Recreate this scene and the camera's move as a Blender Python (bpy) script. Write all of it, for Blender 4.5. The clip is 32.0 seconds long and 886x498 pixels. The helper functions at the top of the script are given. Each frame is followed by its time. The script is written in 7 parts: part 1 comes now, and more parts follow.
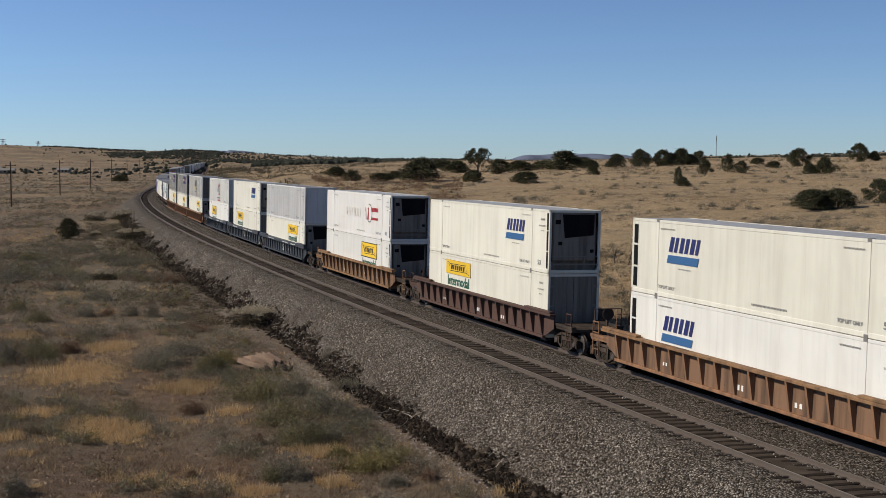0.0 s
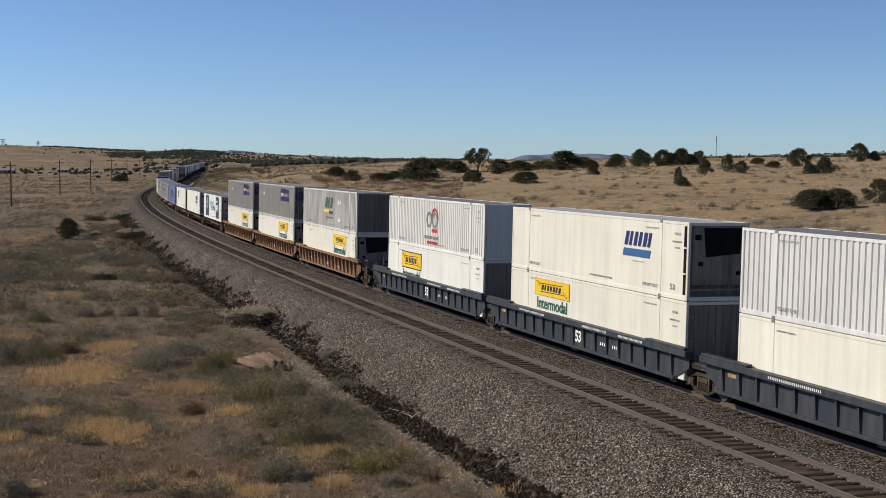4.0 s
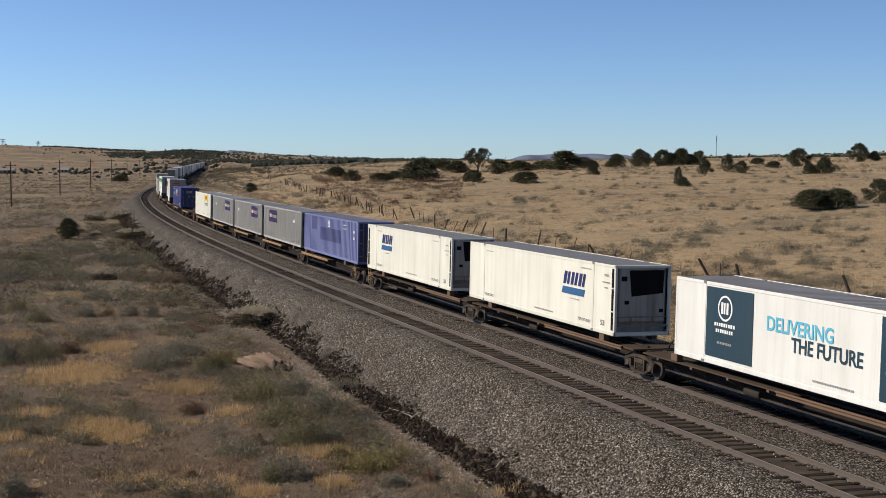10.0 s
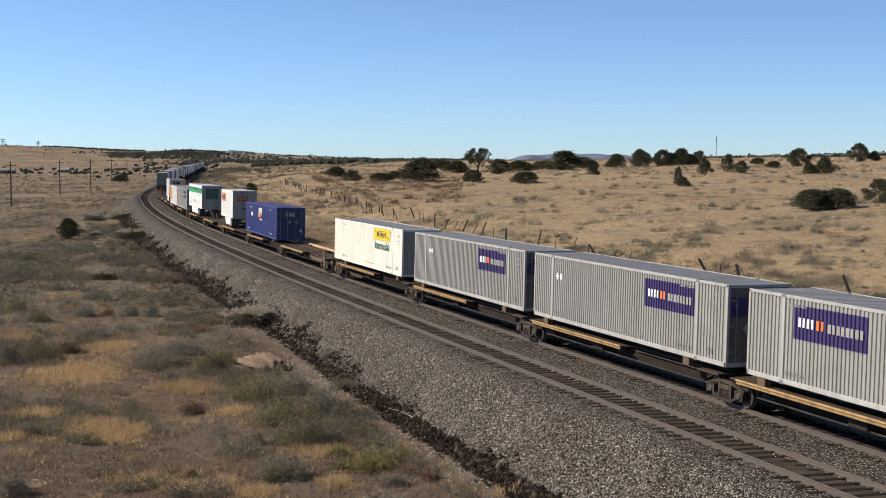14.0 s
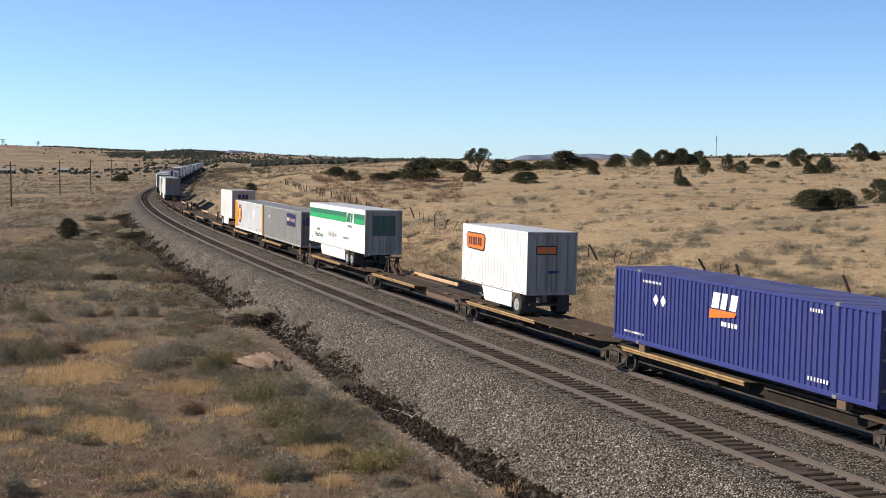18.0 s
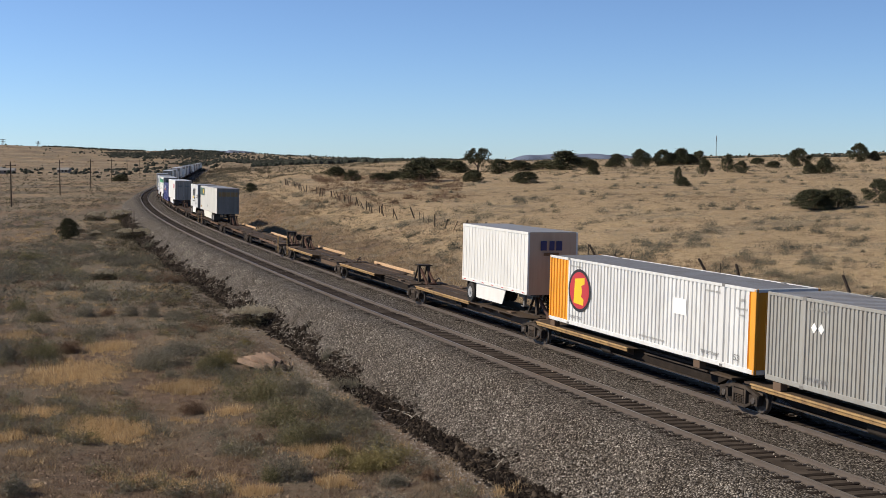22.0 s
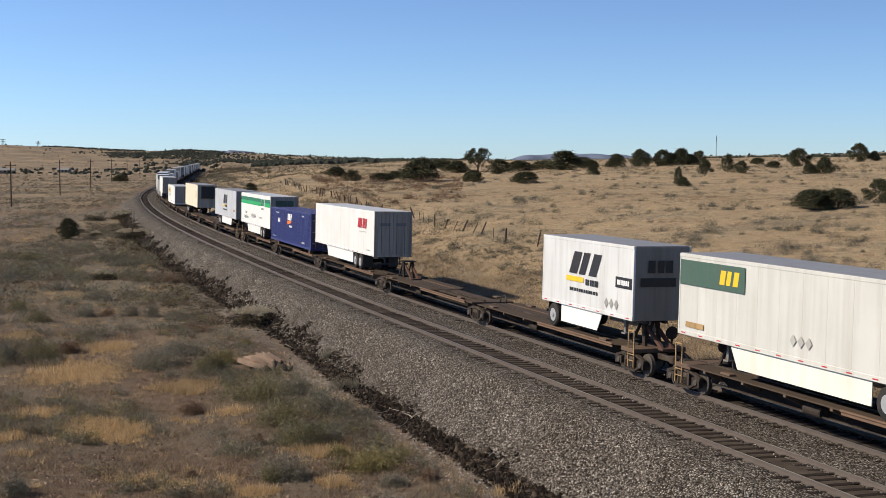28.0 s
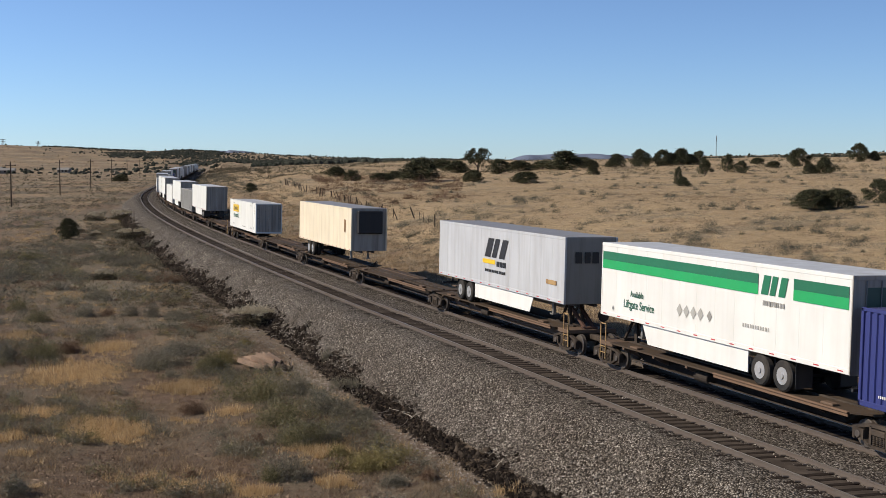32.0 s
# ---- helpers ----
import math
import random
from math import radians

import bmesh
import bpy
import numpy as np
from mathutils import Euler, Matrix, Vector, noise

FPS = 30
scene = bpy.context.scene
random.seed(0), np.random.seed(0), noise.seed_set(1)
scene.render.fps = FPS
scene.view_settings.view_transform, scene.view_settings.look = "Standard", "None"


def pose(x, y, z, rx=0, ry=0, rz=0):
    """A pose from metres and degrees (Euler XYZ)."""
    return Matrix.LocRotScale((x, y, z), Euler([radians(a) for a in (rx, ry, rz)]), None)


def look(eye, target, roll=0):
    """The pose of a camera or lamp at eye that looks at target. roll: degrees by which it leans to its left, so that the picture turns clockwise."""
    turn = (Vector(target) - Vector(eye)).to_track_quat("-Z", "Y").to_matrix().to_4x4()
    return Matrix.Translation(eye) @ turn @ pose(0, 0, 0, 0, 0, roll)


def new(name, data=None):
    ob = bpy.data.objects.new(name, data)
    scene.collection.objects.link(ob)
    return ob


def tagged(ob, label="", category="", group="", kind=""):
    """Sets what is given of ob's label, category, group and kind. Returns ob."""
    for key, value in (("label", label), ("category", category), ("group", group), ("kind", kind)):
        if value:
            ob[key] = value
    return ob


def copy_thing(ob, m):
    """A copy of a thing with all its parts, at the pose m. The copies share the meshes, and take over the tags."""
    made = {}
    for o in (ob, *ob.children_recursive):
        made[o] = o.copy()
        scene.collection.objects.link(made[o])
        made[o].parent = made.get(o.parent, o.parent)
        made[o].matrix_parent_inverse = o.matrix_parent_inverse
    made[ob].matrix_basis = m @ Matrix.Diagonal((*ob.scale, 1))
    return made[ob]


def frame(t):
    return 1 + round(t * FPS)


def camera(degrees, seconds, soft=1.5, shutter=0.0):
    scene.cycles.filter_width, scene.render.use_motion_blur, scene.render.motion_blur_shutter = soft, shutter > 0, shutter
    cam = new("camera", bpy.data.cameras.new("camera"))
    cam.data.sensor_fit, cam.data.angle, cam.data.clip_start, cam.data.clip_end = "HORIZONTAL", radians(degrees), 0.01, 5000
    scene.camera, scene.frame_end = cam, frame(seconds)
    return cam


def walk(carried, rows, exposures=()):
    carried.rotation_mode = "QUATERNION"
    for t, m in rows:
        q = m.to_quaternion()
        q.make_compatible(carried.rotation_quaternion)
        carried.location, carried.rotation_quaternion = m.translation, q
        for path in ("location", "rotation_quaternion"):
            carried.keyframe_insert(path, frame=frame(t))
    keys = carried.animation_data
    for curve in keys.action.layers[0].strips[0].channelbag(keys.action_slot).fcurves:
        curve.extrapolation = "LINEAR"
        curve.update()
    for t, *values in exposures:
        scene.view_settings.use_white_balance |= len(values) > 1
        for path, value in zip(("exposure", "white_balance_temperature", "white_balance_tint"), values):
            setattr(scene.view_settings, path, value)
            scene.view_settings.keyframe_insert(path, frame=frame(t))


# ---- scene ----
# ---- the camera: it stands still ----
cam = camera(38.46, 32.0, soft=0.55)
EYE = Vector((0.0, 0.0, 8.486))
PITCH = radians(3.938)
SIGHT = look(EYE, EYE + Vector((0, math.cos(PITCH), -math.sin(PITCH))), 0.12)
walk(cam, [(0.0, SIGHT), (32.0, SIGHT)], exposures=[(0.0, -.15), (6.0, .0), (12.0, .10), (13.0, .15), (14.0, .36), (17.0, .39), (18.0, .54), (19.0, .32), (20.0, .29), (21.0, .19),
                                                      (22.0, .19), (23.0, .23), (24.0, .43), (25.0, .50), (27.5, .31), (30.0, .28), (32.0, .17)])

# ---- daylight ----
SUN_AZ, SUN_EL = radians(186), radians(37)     # the sun stands to the left (-x)
SUN_DIR = Vector((math.cos(SUN_AZ) * math.cos(SUN_EL), math.sin(SUN_AZ) * math.cos(SUN_EL), math.sin(SUN_EL)))
world = bpy.data.worlds.new("sky")
scene.world = world
world.use_nodes = True
wn = world.node_tree
sky = wn.nodes.new("ShaderNodeTexSky")
sky.sky_type = "NISHITA"
sky.sun_disc = False
sky.sun_elevation = SUN_EL
sky.sun_rotation = radians(90) - SUN_AZ
sky.altitude = 1800
sky.air_density = 1.0
sky.dust_density = 0.3
sky.ozone_density = 2.0
# white balance of the sky: paler blue at the horizon, deeper above
geo = wn.nodes.new("ShaderNodeTexCoord")
sep_z = wn.nodes.new("ShaderNodeSeparateXYZ")
wn.links.new(geo.outputs["Generated"], sep_z.inputs[0])
grade = wn.nodes.new("ShaderNodeValToRGB")
wn.links.new(sep_z.outputs[2], grade.inputs[0])
grade.color_ramp.elements.new(.5)
for e, (p, c) in zip(grade.color_ramp.elements, ((0.0, (.73, .97, 1.38, 1)), (.16, (.84, .97, 1.24, 1)), (.7, (.60, .62, .69, 1)))):
    e.position, e.color = p, c
tint = wn.nodes.new("ShaderNodeMix")
tint.data_type, tint.blend_type = "RGBA", "MULTIPLY"
tint.inputs[0].default_value = 1.0
wn.links.new(sky.outputs[0], tint.inputs[6])
wn.links.new(grade.outputs[0], tint.inputs[7])
# the sky deepens away from the sun's side
away = wn.nodes.new("ShaderNodeMapRange")
away.inputs["From Min"].default_value, away.inputs["From Max"].default_value = -.5, .5
away.inputs["To Min"].default_value, away.inputs["To Max"].default_value = 1.16, .80
wn.links.new(sep_z.outputs[0], away.inputs[0])
deepen = wn.nodes.new("ShaderNodeVectorMath")
deepen.operation = "SCALE"
wn.links.new(tint.outputs[2], deepen.inputs[0])
wn.links.new(away.outputs[0], deepen.inputs["Scale"])
wn.links.new(deepen.outputs[0], wn.nodes["Background"].inputs[0])
wn.nodes["Background"].inputs[1].default_value = 0.088
sun = new("sun", bpy.data.lights.new("sun", "SUN"))
sun.data.energy = 5.0
sun.data.angle = radians(0.55)
sun.data.color = (1.0, 0.90, 0.755)
sun.matrix_basis = look(SUN_DIR * 50, (0, 0, 0))

# ---- the line of the railway, metre by metre ----
S = np.arange(-780.0, 1701.0)
BENDS = ((-780, 0), (-100, 0), (-60, .00032), (-20, .00032), (40, -.000596), (100, -.000423), (160, -.000602), (220, -.000525),
         (280, -.000892), (302, -.00080), (330, 0), (1700, 0))
bend = np.interp(S, [b[0] for b in BENDS], [b[1] for b in BENDS])
HEAD = np.concatenate([[0], np.cumsum((bend[1:] + bend[:-1]) / 2)])
HEAD += 1.925040 - np.interp(0, S, HEAD)
mid = (HEAD[1:] + HEAD[:-1]) / 2
LX = np.concatenate([[0], np.cumsum(np.cos(mid))])
LY = np.concatenate([[0], np.cumsum(np.sin(mid))])
LX += 10.5363 - np.interp(0, S, LX)
LY += 45.4075 - np.interp(0, S, LY)
sc = np.clip(S, -60, 420)
LZ = .0022251 * sc - .071791 * (sc / 100) ** 2 + .019851 * (sc / 100) ** 3 + np.clip(S - 420, 0, 1300) * .0012
CANT = .020
SPACING = 3.94


def line(s, off=0.0, z=0.0, track=0.0):
    """A point beside the far track: off and z in the canted plane of a track that lies `track` metres to its left."""
    h = np.interp(s, S, HEAD)
    o = track + off * math.cos(CANT) - z * math.sin(CANT)
    return (np.interp(s, S, LX) - o * np.sin(h), np.interp(s, S, LY) + o * np.cos(h),
            np.interp(s, S, LZ) + z * math.cos(CANT) + off * math.sin(CANT))


def beside(x, y):
    """Offset (left positive) from the far track and its level, for points of the land."""
    h = np.interp(y, LY, HEAD)
    return (np.interp(y, LY, LX) - x) * np.sin(h), np.interp(y, LY, LZ)


def smooth(a, b, x):
    t = np.clip((x - a) / (b - a), 0, 1)
    return t * t * (3 - 2 * t)


def wave(x, y, seed, size):
    """Cheap smooth noise from sines, about -1 to 1."""
    r = np.random.RandomState(seed)
    out = 0
    for k in range(6):
        a, f, ph = r.uniform(0, 6.283), r.uniform(.6, 1.7) / size, r.uniform(0, 6.283)
        out = out + np.sin((x * np.cos(a) + y * np.sin(a)) * f * 6.283 + ph)
    return out / 3.2


def land(x, y):
    """Height of the ground."""
    x, y = np.asarray(x, float), np.asarray(y, float)
    off, lz = beside(x, y)
    r = np.hypot(x, y)
    u = np.clip(x / np.maximum(y, 1.0), -.42, .42)          # bearing from the viewpoint
    left = lz - 1.95 + .12 * wave(x, y, 3, 14) * smooth(9, 14, off) + .3 * wave(x, y, 4, 60) * smooth(12, 40, off)
    left = left - lz * smooth(20, 120, off)
    rise = np.interp(-off, [-7, 2.6, 4.6, 7.0, 9.8, 13.0, 19.0, 27.0, 46.0], [-1.95, -1.2, -1.0, -.85, -.75, -.25, .70, 1.5, 2.35])
    cut = np.interp(-off, [-7, 2.6, 4.6, 6.0, 10.0, 14.0], [-1.95, -1.2, -.95, -.6, 1.9, 2.35])      # farther on the line runs in a cutting
    rise = rise + (cut - rise) * smooth(130, 215, y)
    right = rise + lz * smooth(40, 10, -off) + .012 * np.clip(-off - 12, 0, 400) + .0165 * np.clip(y - 100, 0, np.interp(u, [-.15, -.03], [105, 330])) * smooth(3.5, 24, -off)
    right = right + (.1 * wave(x, y, 5, 9) + .25 * wave(x, y, 6, 33)) * smooth(6, 16, -off)
    near = np.where(off > 7, left, np.where(off < 2, right, left + (right - left) * smooth(7, 2, off)))
    # far country: rolling ridges up to the skyline
    ridge = np.interp(u, [-.42, -.349, -.26, -.235, -.20, -.165, -.127, -.04, .05, .14, .22, .349, .42],
                      [26, 25, 16, 14.5, 19.5, 14.5, 9.5, 1.5, -2, 3.0, 8, 15, 16]) / 2247.0
    crest = 8.486 + 2300 * ridge
    lift = smooth(850, 2300, r) * (.55 + .45 * smooth(1100, 2300, r))
    mid_l = near + (crest - near) * lift
    dome = 8.486 + r * ridge
    keep = smooth(430, 640, r)
    mid_r = near + (np.minimum(near, dome - 2.0) - near) * keep
    mid_r = mid_r + (crest - mid_r) * smooth(1000, 2300, r)
    side = smooth(5, -25, off)
    z = mid_l * (1 - side) + mid_r * side
    z = z + wave(x, y, 8, 420) * 3.0 * smooth(900, 1800, r) * smooth(2600, 2000, r)
    z = z - smooth(2400, 4200, r) * 30
    behind = smooth(20, -30, y)
    return z * (1 - behind) + behind * np.minimum(z, lz - 1.2)


# ---- mesh building ----
class Geo:
    """Collects corners and faces for one mesh."""

    def __init__(self):
        self.v, self.f = [], []

    def add(self, vs, fs):
        n = len(self.v)
        self.v.extend(vs)
        self.f.extend(tuple(i + n for i in f) for f in fs)
        return self

    def box(self, x0, x1, y0, y1, z0, z1, b=0.0):
        if b <= 0:
            return self.add([(x0, y0, z0), (x1, y0, z0), (x1, y1, z0), (x0, y1, z0), (x0, y0, z1), (x1, y0, z1), (x1, y1, z1), (x0, y1, z1)],
                            [(0, 3, 2, 1), (4, 5, 6, 7), (0, 1, 5, 4), (1, 2, 6, 5), (2, 3, 7, 6), (3, 0, 4, 7)])
        def ring(d, z):
            return [(x0 + d, y0 + b, z), (x0 + b, y0 + d, z), (x1 - b, y0 + d, z), (x1 - d, y0 + b, z),
                    (x1 - d, y1 - b, z), (x1 - b, y1 - d, z), (x0 + b, y1 - d, z), (x0 + d, y1 - b, z)]
        vs = ring(b, z0) + ring(0, z0 + b) + ring(0, z1 - b) + ring(b, z1)
        fs = [tuple(range(7, -1, -1)), tuple(range(24, 32))]
        for k in range(3):
            for i in range(8):
                j = (i + 1) % 8
                fs.append((k * 8 + i, k * 8 + j, k * 8 + 8 + j, k * 8 + 8 + i))
        return self.add(vs, fs)

    def prism(self, poly, axis, a, b):
        """poly: corners in the plane across axis (x: y,z; y: x,z; z: x,y)."""
        put = {"x": lambda p, t: (t, p[0], p[1]), "y": lambda p, t: (p[0], t, p[1]), "z": lambda p, t: (p[0], p[1], t)}[axis]
        n = len(poly)
        vs = [put(p, a) for p in poly] + [put(p, b) for p in poly]
        fs = [tuple(range(n)), tuple(range(2 * n - 1, n - 1, -1))]
        fs += [(i, i + n, (i + 1) % n + n, (i + 1) % n) for i in range(n)]
        return self.add(vs, fs)

    def cyl(self, axis, c, r, length, n=14, r2=None, bev=0.0):
        """A cylinder or cone round its centre c along an axis."""
        r2 = r if r2 is None else r2
        rings = [(-length / 2, r), (length / 2, r2)] if bev <= 0 else \
            [(-length / 2, r - bev), (-length / 2 + bev, r), (length / 2 - bev, r2), (length / 2, r2 - bev)]
        vs, fs = [], []
        for t, q in rings:
            for i in range(n):
                a = 6.283185 * i / n
                p, s_ = q * math.cos(a), q * math.sin(a)
                vs.append({"x": (c[0] + t, c[1] + p, c[2] + s_), "y": (c[0] + p, c[1] + t, c[2] + s_), "z": (c[0] + p, c[1] + s_, c[2] + t)}[axis])
        for k in range(len(rings) - 1):
            for i in range(n):
                j = (i + 1) % n
                fs.append((k * n + i, k * n + j, k * n + n + j, k * n + n + i))
        fs += [tuple(range(n - 1, -1, -1)), tuple(range((len(rings) - 1) * n, len(rings) * n))]
        return self.add(vs, fs)

    def bar(self, p, q, w, h=None):
        """A straight bar of section w x h from p to q."""
        p, q = Vector(p), Vector(q)
        d = (q - p).normalized()
        up = Vector((0, 0, 1)) if abs(d.z) < .9 else Vector((1, 0, 0))
        a = d.cross(up).normalized() * w / 2
        b = d.cross(a).normalized() * (h or w) / 2
        vs = [tuple(e + i * a + j * b) for e in (p, q) for i, j in ((-1, -1), (1, -1), (1, 1), (-1, 1))]
        return self.add(vs, [(0, 1, 2, 3), (7, 6, 5, 4), (0, 4, 5, 1), (1, 5, 6, 2), (2, 6, 7, 3), (3, 7, 4, 0)])

    def mesh(self, name, soft=False):
        me = bpy.data.meshes.new(name)
        me.from_pydata(self.v, [], self.f)
        bm = bmesh.new()
        bm.from_mesh(me)
        bmesh.ops.recalc_face_normals(bm, faces=bm.faces)
        bm.to_mesh(me)
        bm.free()
        if soft:
            me.shade_smooth()
        return me


def part(name, geo, material, parent=None, label="", at=None, soft=False):
    """One mesh object under a thing or under a part (geo: a Geo or a ready mesh)."""
    me = geo.mesh(name, soft) if isinstance(geo, Geo) else geo
    if not me.materials:
        me.materials.append(material)
    ob = new(name, me)
    if parent is not None:
        ob.parent = parent
    if at is not None:
        ob.matrix_basis = at if isinstance(at, Matrix) else Matrix.Translation(at)
    if label:
        ob["label"] = label
    return ob


def thing(name, label, category, group="", kind=""):
    return tagged(new(name), label, category, group, kind)


def fast_mesh(name, verts, tris, material, soft=False):
    """A large mesh from arrays: verts n x 3, tris m x 3 (or m x 4)."""
    me = bpy.data.meshes.new(name)
    verts, tris = np.asarray(verts, np.float32), np.asarray(tris, np.int32)
    k = tris.shape[1]
    me.vertices.add(len(verts))
    me.vertices.foreach_set("co", verts.ravel())
    me.loops.add(tris.size)
    me.loops.foreach_set("vertex_index", tris.ravel())
    me.polygons.add(len(tris))
    me.polygons.foreach_set("loop_start", np.arange(0, tris.size, k, dtype=np.int32))
    me.polygons.foreach_set("loop_total", np.full(len(tris), k, np.int32))
    me.update(calc_edges=True)
    me.materials.append(material)
    if soft:
        me.shade_smooth()
    return me


# ---- materials ----
def nodes(name):
    m = bpy.data.materials.new(name)
    m.use_nodes = True
    nt = m.node_tree
    return m, nt, nt.nodes["Principled BSDF"]


def noise_node(nt, co, scale, detail=4, rough=.55, stretch=None):
    n = nt.nodes.new("ShaderNodeTexNoise")
    n.inputs["Scale"].default_value = scale
    n.inputs["Detail"].default_value = detail
    n.inputs["Roughness"].default_value = rough
    if stretch:
        mp = nt.nodes.new("ShaderNodeMapping")
        mp.inputs["Scale"].default_value = stretch
        nt.links.new(co, mp.inputs[0])
        co = mp.outputs[0]
    nt.links.new(co, n.inputs["Vector"])
    return n.outputs["Fac"]


def ramp(nt, fac, stops):
    r = nt.nodes.new("ShaderNodeValToRGB")
    el = r.color_ramp.elements
    while len(el) < len(stops):
        el.new(.5)
    for e, (p, c) in zip(el, stops):
        e.position, e.color = p, (*c, 1) if len(c) == 3 else c
    nt.links.new(fac, r.inputs[0])
    return r.outputs[0]


def mix(nt, fac, a, b, mode="MIX"):
    n = nt.nodes.new("ShaderNodeMix")
    n.data_type, n.blend_type = "RGBA", mode
    for sock, v in ((n.inputs[0], fac), (n.inputs[6], a), (n.inputs[7], b)):
        if hasattr(v, "links"):
            nt.links.new(v, sock)
        else:
            sock.default_value = v if isinstance(v, float) else (*v, 1)
    return n.outputs[2]


def bump(nt, bs, height, strength, dist=.02):
    b = nt.nodes.new("ShaderNodeBump")
    b.inputs["Strength"].default_value = strength
    b.inputs["Distance"].default_value = dist
    nt.links.new(height, b.inputs["Height"])
    nt.links.new(b.outputs[0], bs.inputs["Normal"])


def paint(name, colour, rough=.5, metal=0.0, dirt=.35, dirt_colour=(.16, .12, .085), streak=True, spec=.5):
    """Painted sheet metal: vertical grime streaks, fine grain, object-scale fading."""
    m, nt, bs = nodes(name)
    tc = nt.nodes.new("ShaderNodeTexCoord").outputs["Object"]
    oi = nt.nodes.new("ShaderNodeObjectInfo").outputs["Random"]
    big = noise_node(nt, tc, .55, 3)
    fine = noise_node(nt, tc, 7.0, 6, .65)
    run = noise_node(nt, tc, 1.0, 4, .6, (2.6, 2.6, .18) if streak else (1.5, 1.5, 1.5))
    shade = ramp(nt, big, [(.3, tuple(c * .9 for c in colour)), (.7, colour)])
    amount = ramp(nt, run, [(.42, (0, 0, 0)), (.70, (dirt, dirt, dirt))])
    c1 = mix(nt, amount, shade, dirt_colour)
    spots = ramp(nt, fine, [(.62, (0, 0, 0)), (.80, (dirt * .7,) * 3)])
    c2 = mix(nt, spots, c1, tuple(.6 * c for c in dirt_colour))
    hsv = nt.nodes.new("ShaderNodeHueSaturation")
    mr = nt.nodes.new("ShaderNodeMapRange")
    mr.inputs["To Min"].default_value, mr.inputs["To Max"].default_value = .93, 1.05
    nt.links.new(oi, mr.inputs[0])
    nt.links.new(mr.outputs[0], hsv.inputs["Value"])
    nt.links.new(c2, hsv.inputs["Color"])
    nt.links.new(hsv.outputs[0], bs.inputs["Base Color"])
    rr = nt.nodes.new("ShaderNodeMapRange")
    rr.inputs["To Min"].default_value, rr.inputs["To Max"].default_value = max(rough - .12, .05), min(rough + .2, 1)
    nt.links.new(fine, rr.inputs[0])
    nt.links.new(rr.outputs[0], bs.inputs["Roughness"])
    bs.inputs["Metallic"].default_value = metal
    bs.inputs["Specular IOR Level"].default_value = spec
    bump(nt, bs, big, .25, .03)
    return m


CREAM = paint("cream_paint", (.715, .70, .605), .45, dirt=.20, dirt_colour=(.34, .29, .22))
WHITE = paint("white_paint", (.735, .73, .685), .45, dirt=.18, dirt_colour=(.34, .30, .24))
WHITE_CLEAN = paint("clean_white_paint", (.735, .725, .69), .45, dirt=.14, dirt_colour=(.42, .38, .31))
PALE = paint("pale_grey_paint", (.62, .615, .58), .5, dirt=.2)
OLD_CREAM = paint("weathered_cream_paint", (.57, .56, .515), .5, dirt=.35, dirt_colour=(.33, .30, .25))
TAN = paint("aged_tan_paint", (.74, .64, .47), .5, dirt=.18)
GREY = paint("grey_paint", (.25, .23, .20), .5, dirt=.55, dirt_colour=(.12, .095, .07))
PALE_FRAME = paint("pale_frame_paint", (.40, .395, .37), .5, dirt=.35)
# Grey end walls: their shade is put into the colour, over real grime.
GREY_END = paint("shaded_grimy_grey_end_paint", (.165, .142, .115), .6, dirt=.6, dirt_colour=(.07, .052, .038))
GREY_LIGHT = paint("light_grey_paint", (.305, .298, .275), .5, dirt=.3)
GREY_WARM = paint("warm_light_grey_paint", (.50, .49, .46), .5, dirt=.35)
SILVER = paint("silver_paint", (.52, .53, .55), .42, dirt=.22)
SILVER_PALE = paint("pale_silver_paint", (.66, .66, .645), .45, dirt=.2)
LAVENDER = paint("faded_blue_paint", (.155, .174, .355), .5, dirt=.22, dirt_colour=(.20, .21, .32))
BLUE = paint("dark_blue_paint", (.027, .036, .16), .42, dirt=.10, dirt_colour=(.12, .1, .14))
BLUE_OLD = paint("deep_blue_shade_paint", (.075, .08, .20), .5, dirt=.1)
ORANGE = paint("orange_paint", (.78, .33, .025), .45, dirt=.15)
GREEN_DARK = paint("dark_green_paint", (.015, .15, .075), .45, dirt=.05)
GREEN = paint("bright_green_paint", (.015, .33, .10), .45, dirt=.05)
GREEN_DULL = paint("dull_green_paint", (.055, .105, .078), .5, dirt=.1)
YELLOW = paint("yellow_sign_paint", (.80, .52, .02), .45, dirt=.1)
YELLOW_RAIL = paint("worn_yellow_paint", (.41, .27, .125), .65, dirt=.7, dirt_colour=(.17, .10, .06), spec=.15)
TAN_BOARD = paint("worn_tan_side_board", (.50, .33, .19), .7, dirt=.5, dirt_colour=(.22, .13, .08), spec=.15)
PURPLE = paint("purple_paint", (.040, .026, .115), .45, dirt=.08)
NAVY = paint("navy_paint", (.015, .022, .12), .45, dirt=.05)
BLUE_ROOF = paint("dusty_blue_roof_paint", (.15, .155, .22), .6, dirt=.45, dirt_colour=(.16, .15, .16))
# Blue ends sit darker than BLUE: shade of the end walls in the colour.
BLUE_END = paint("shaded_dusty_blue_paint", (.035, .034, .10), .5, dirt=.35, dirt_colour=(.07, .06, .06))
BLUE_BAR = paint("mid_blue_paint", (.03, .11, .26), .45, dirt=.05)
TEAL_DARK = paint("dark_teal_paint", (.018, .045, .065), .4, dirt=.06)
SKY_BLUE = paint("light_blue_lettering", (.10, .42, .58), .5, dirt=.05)
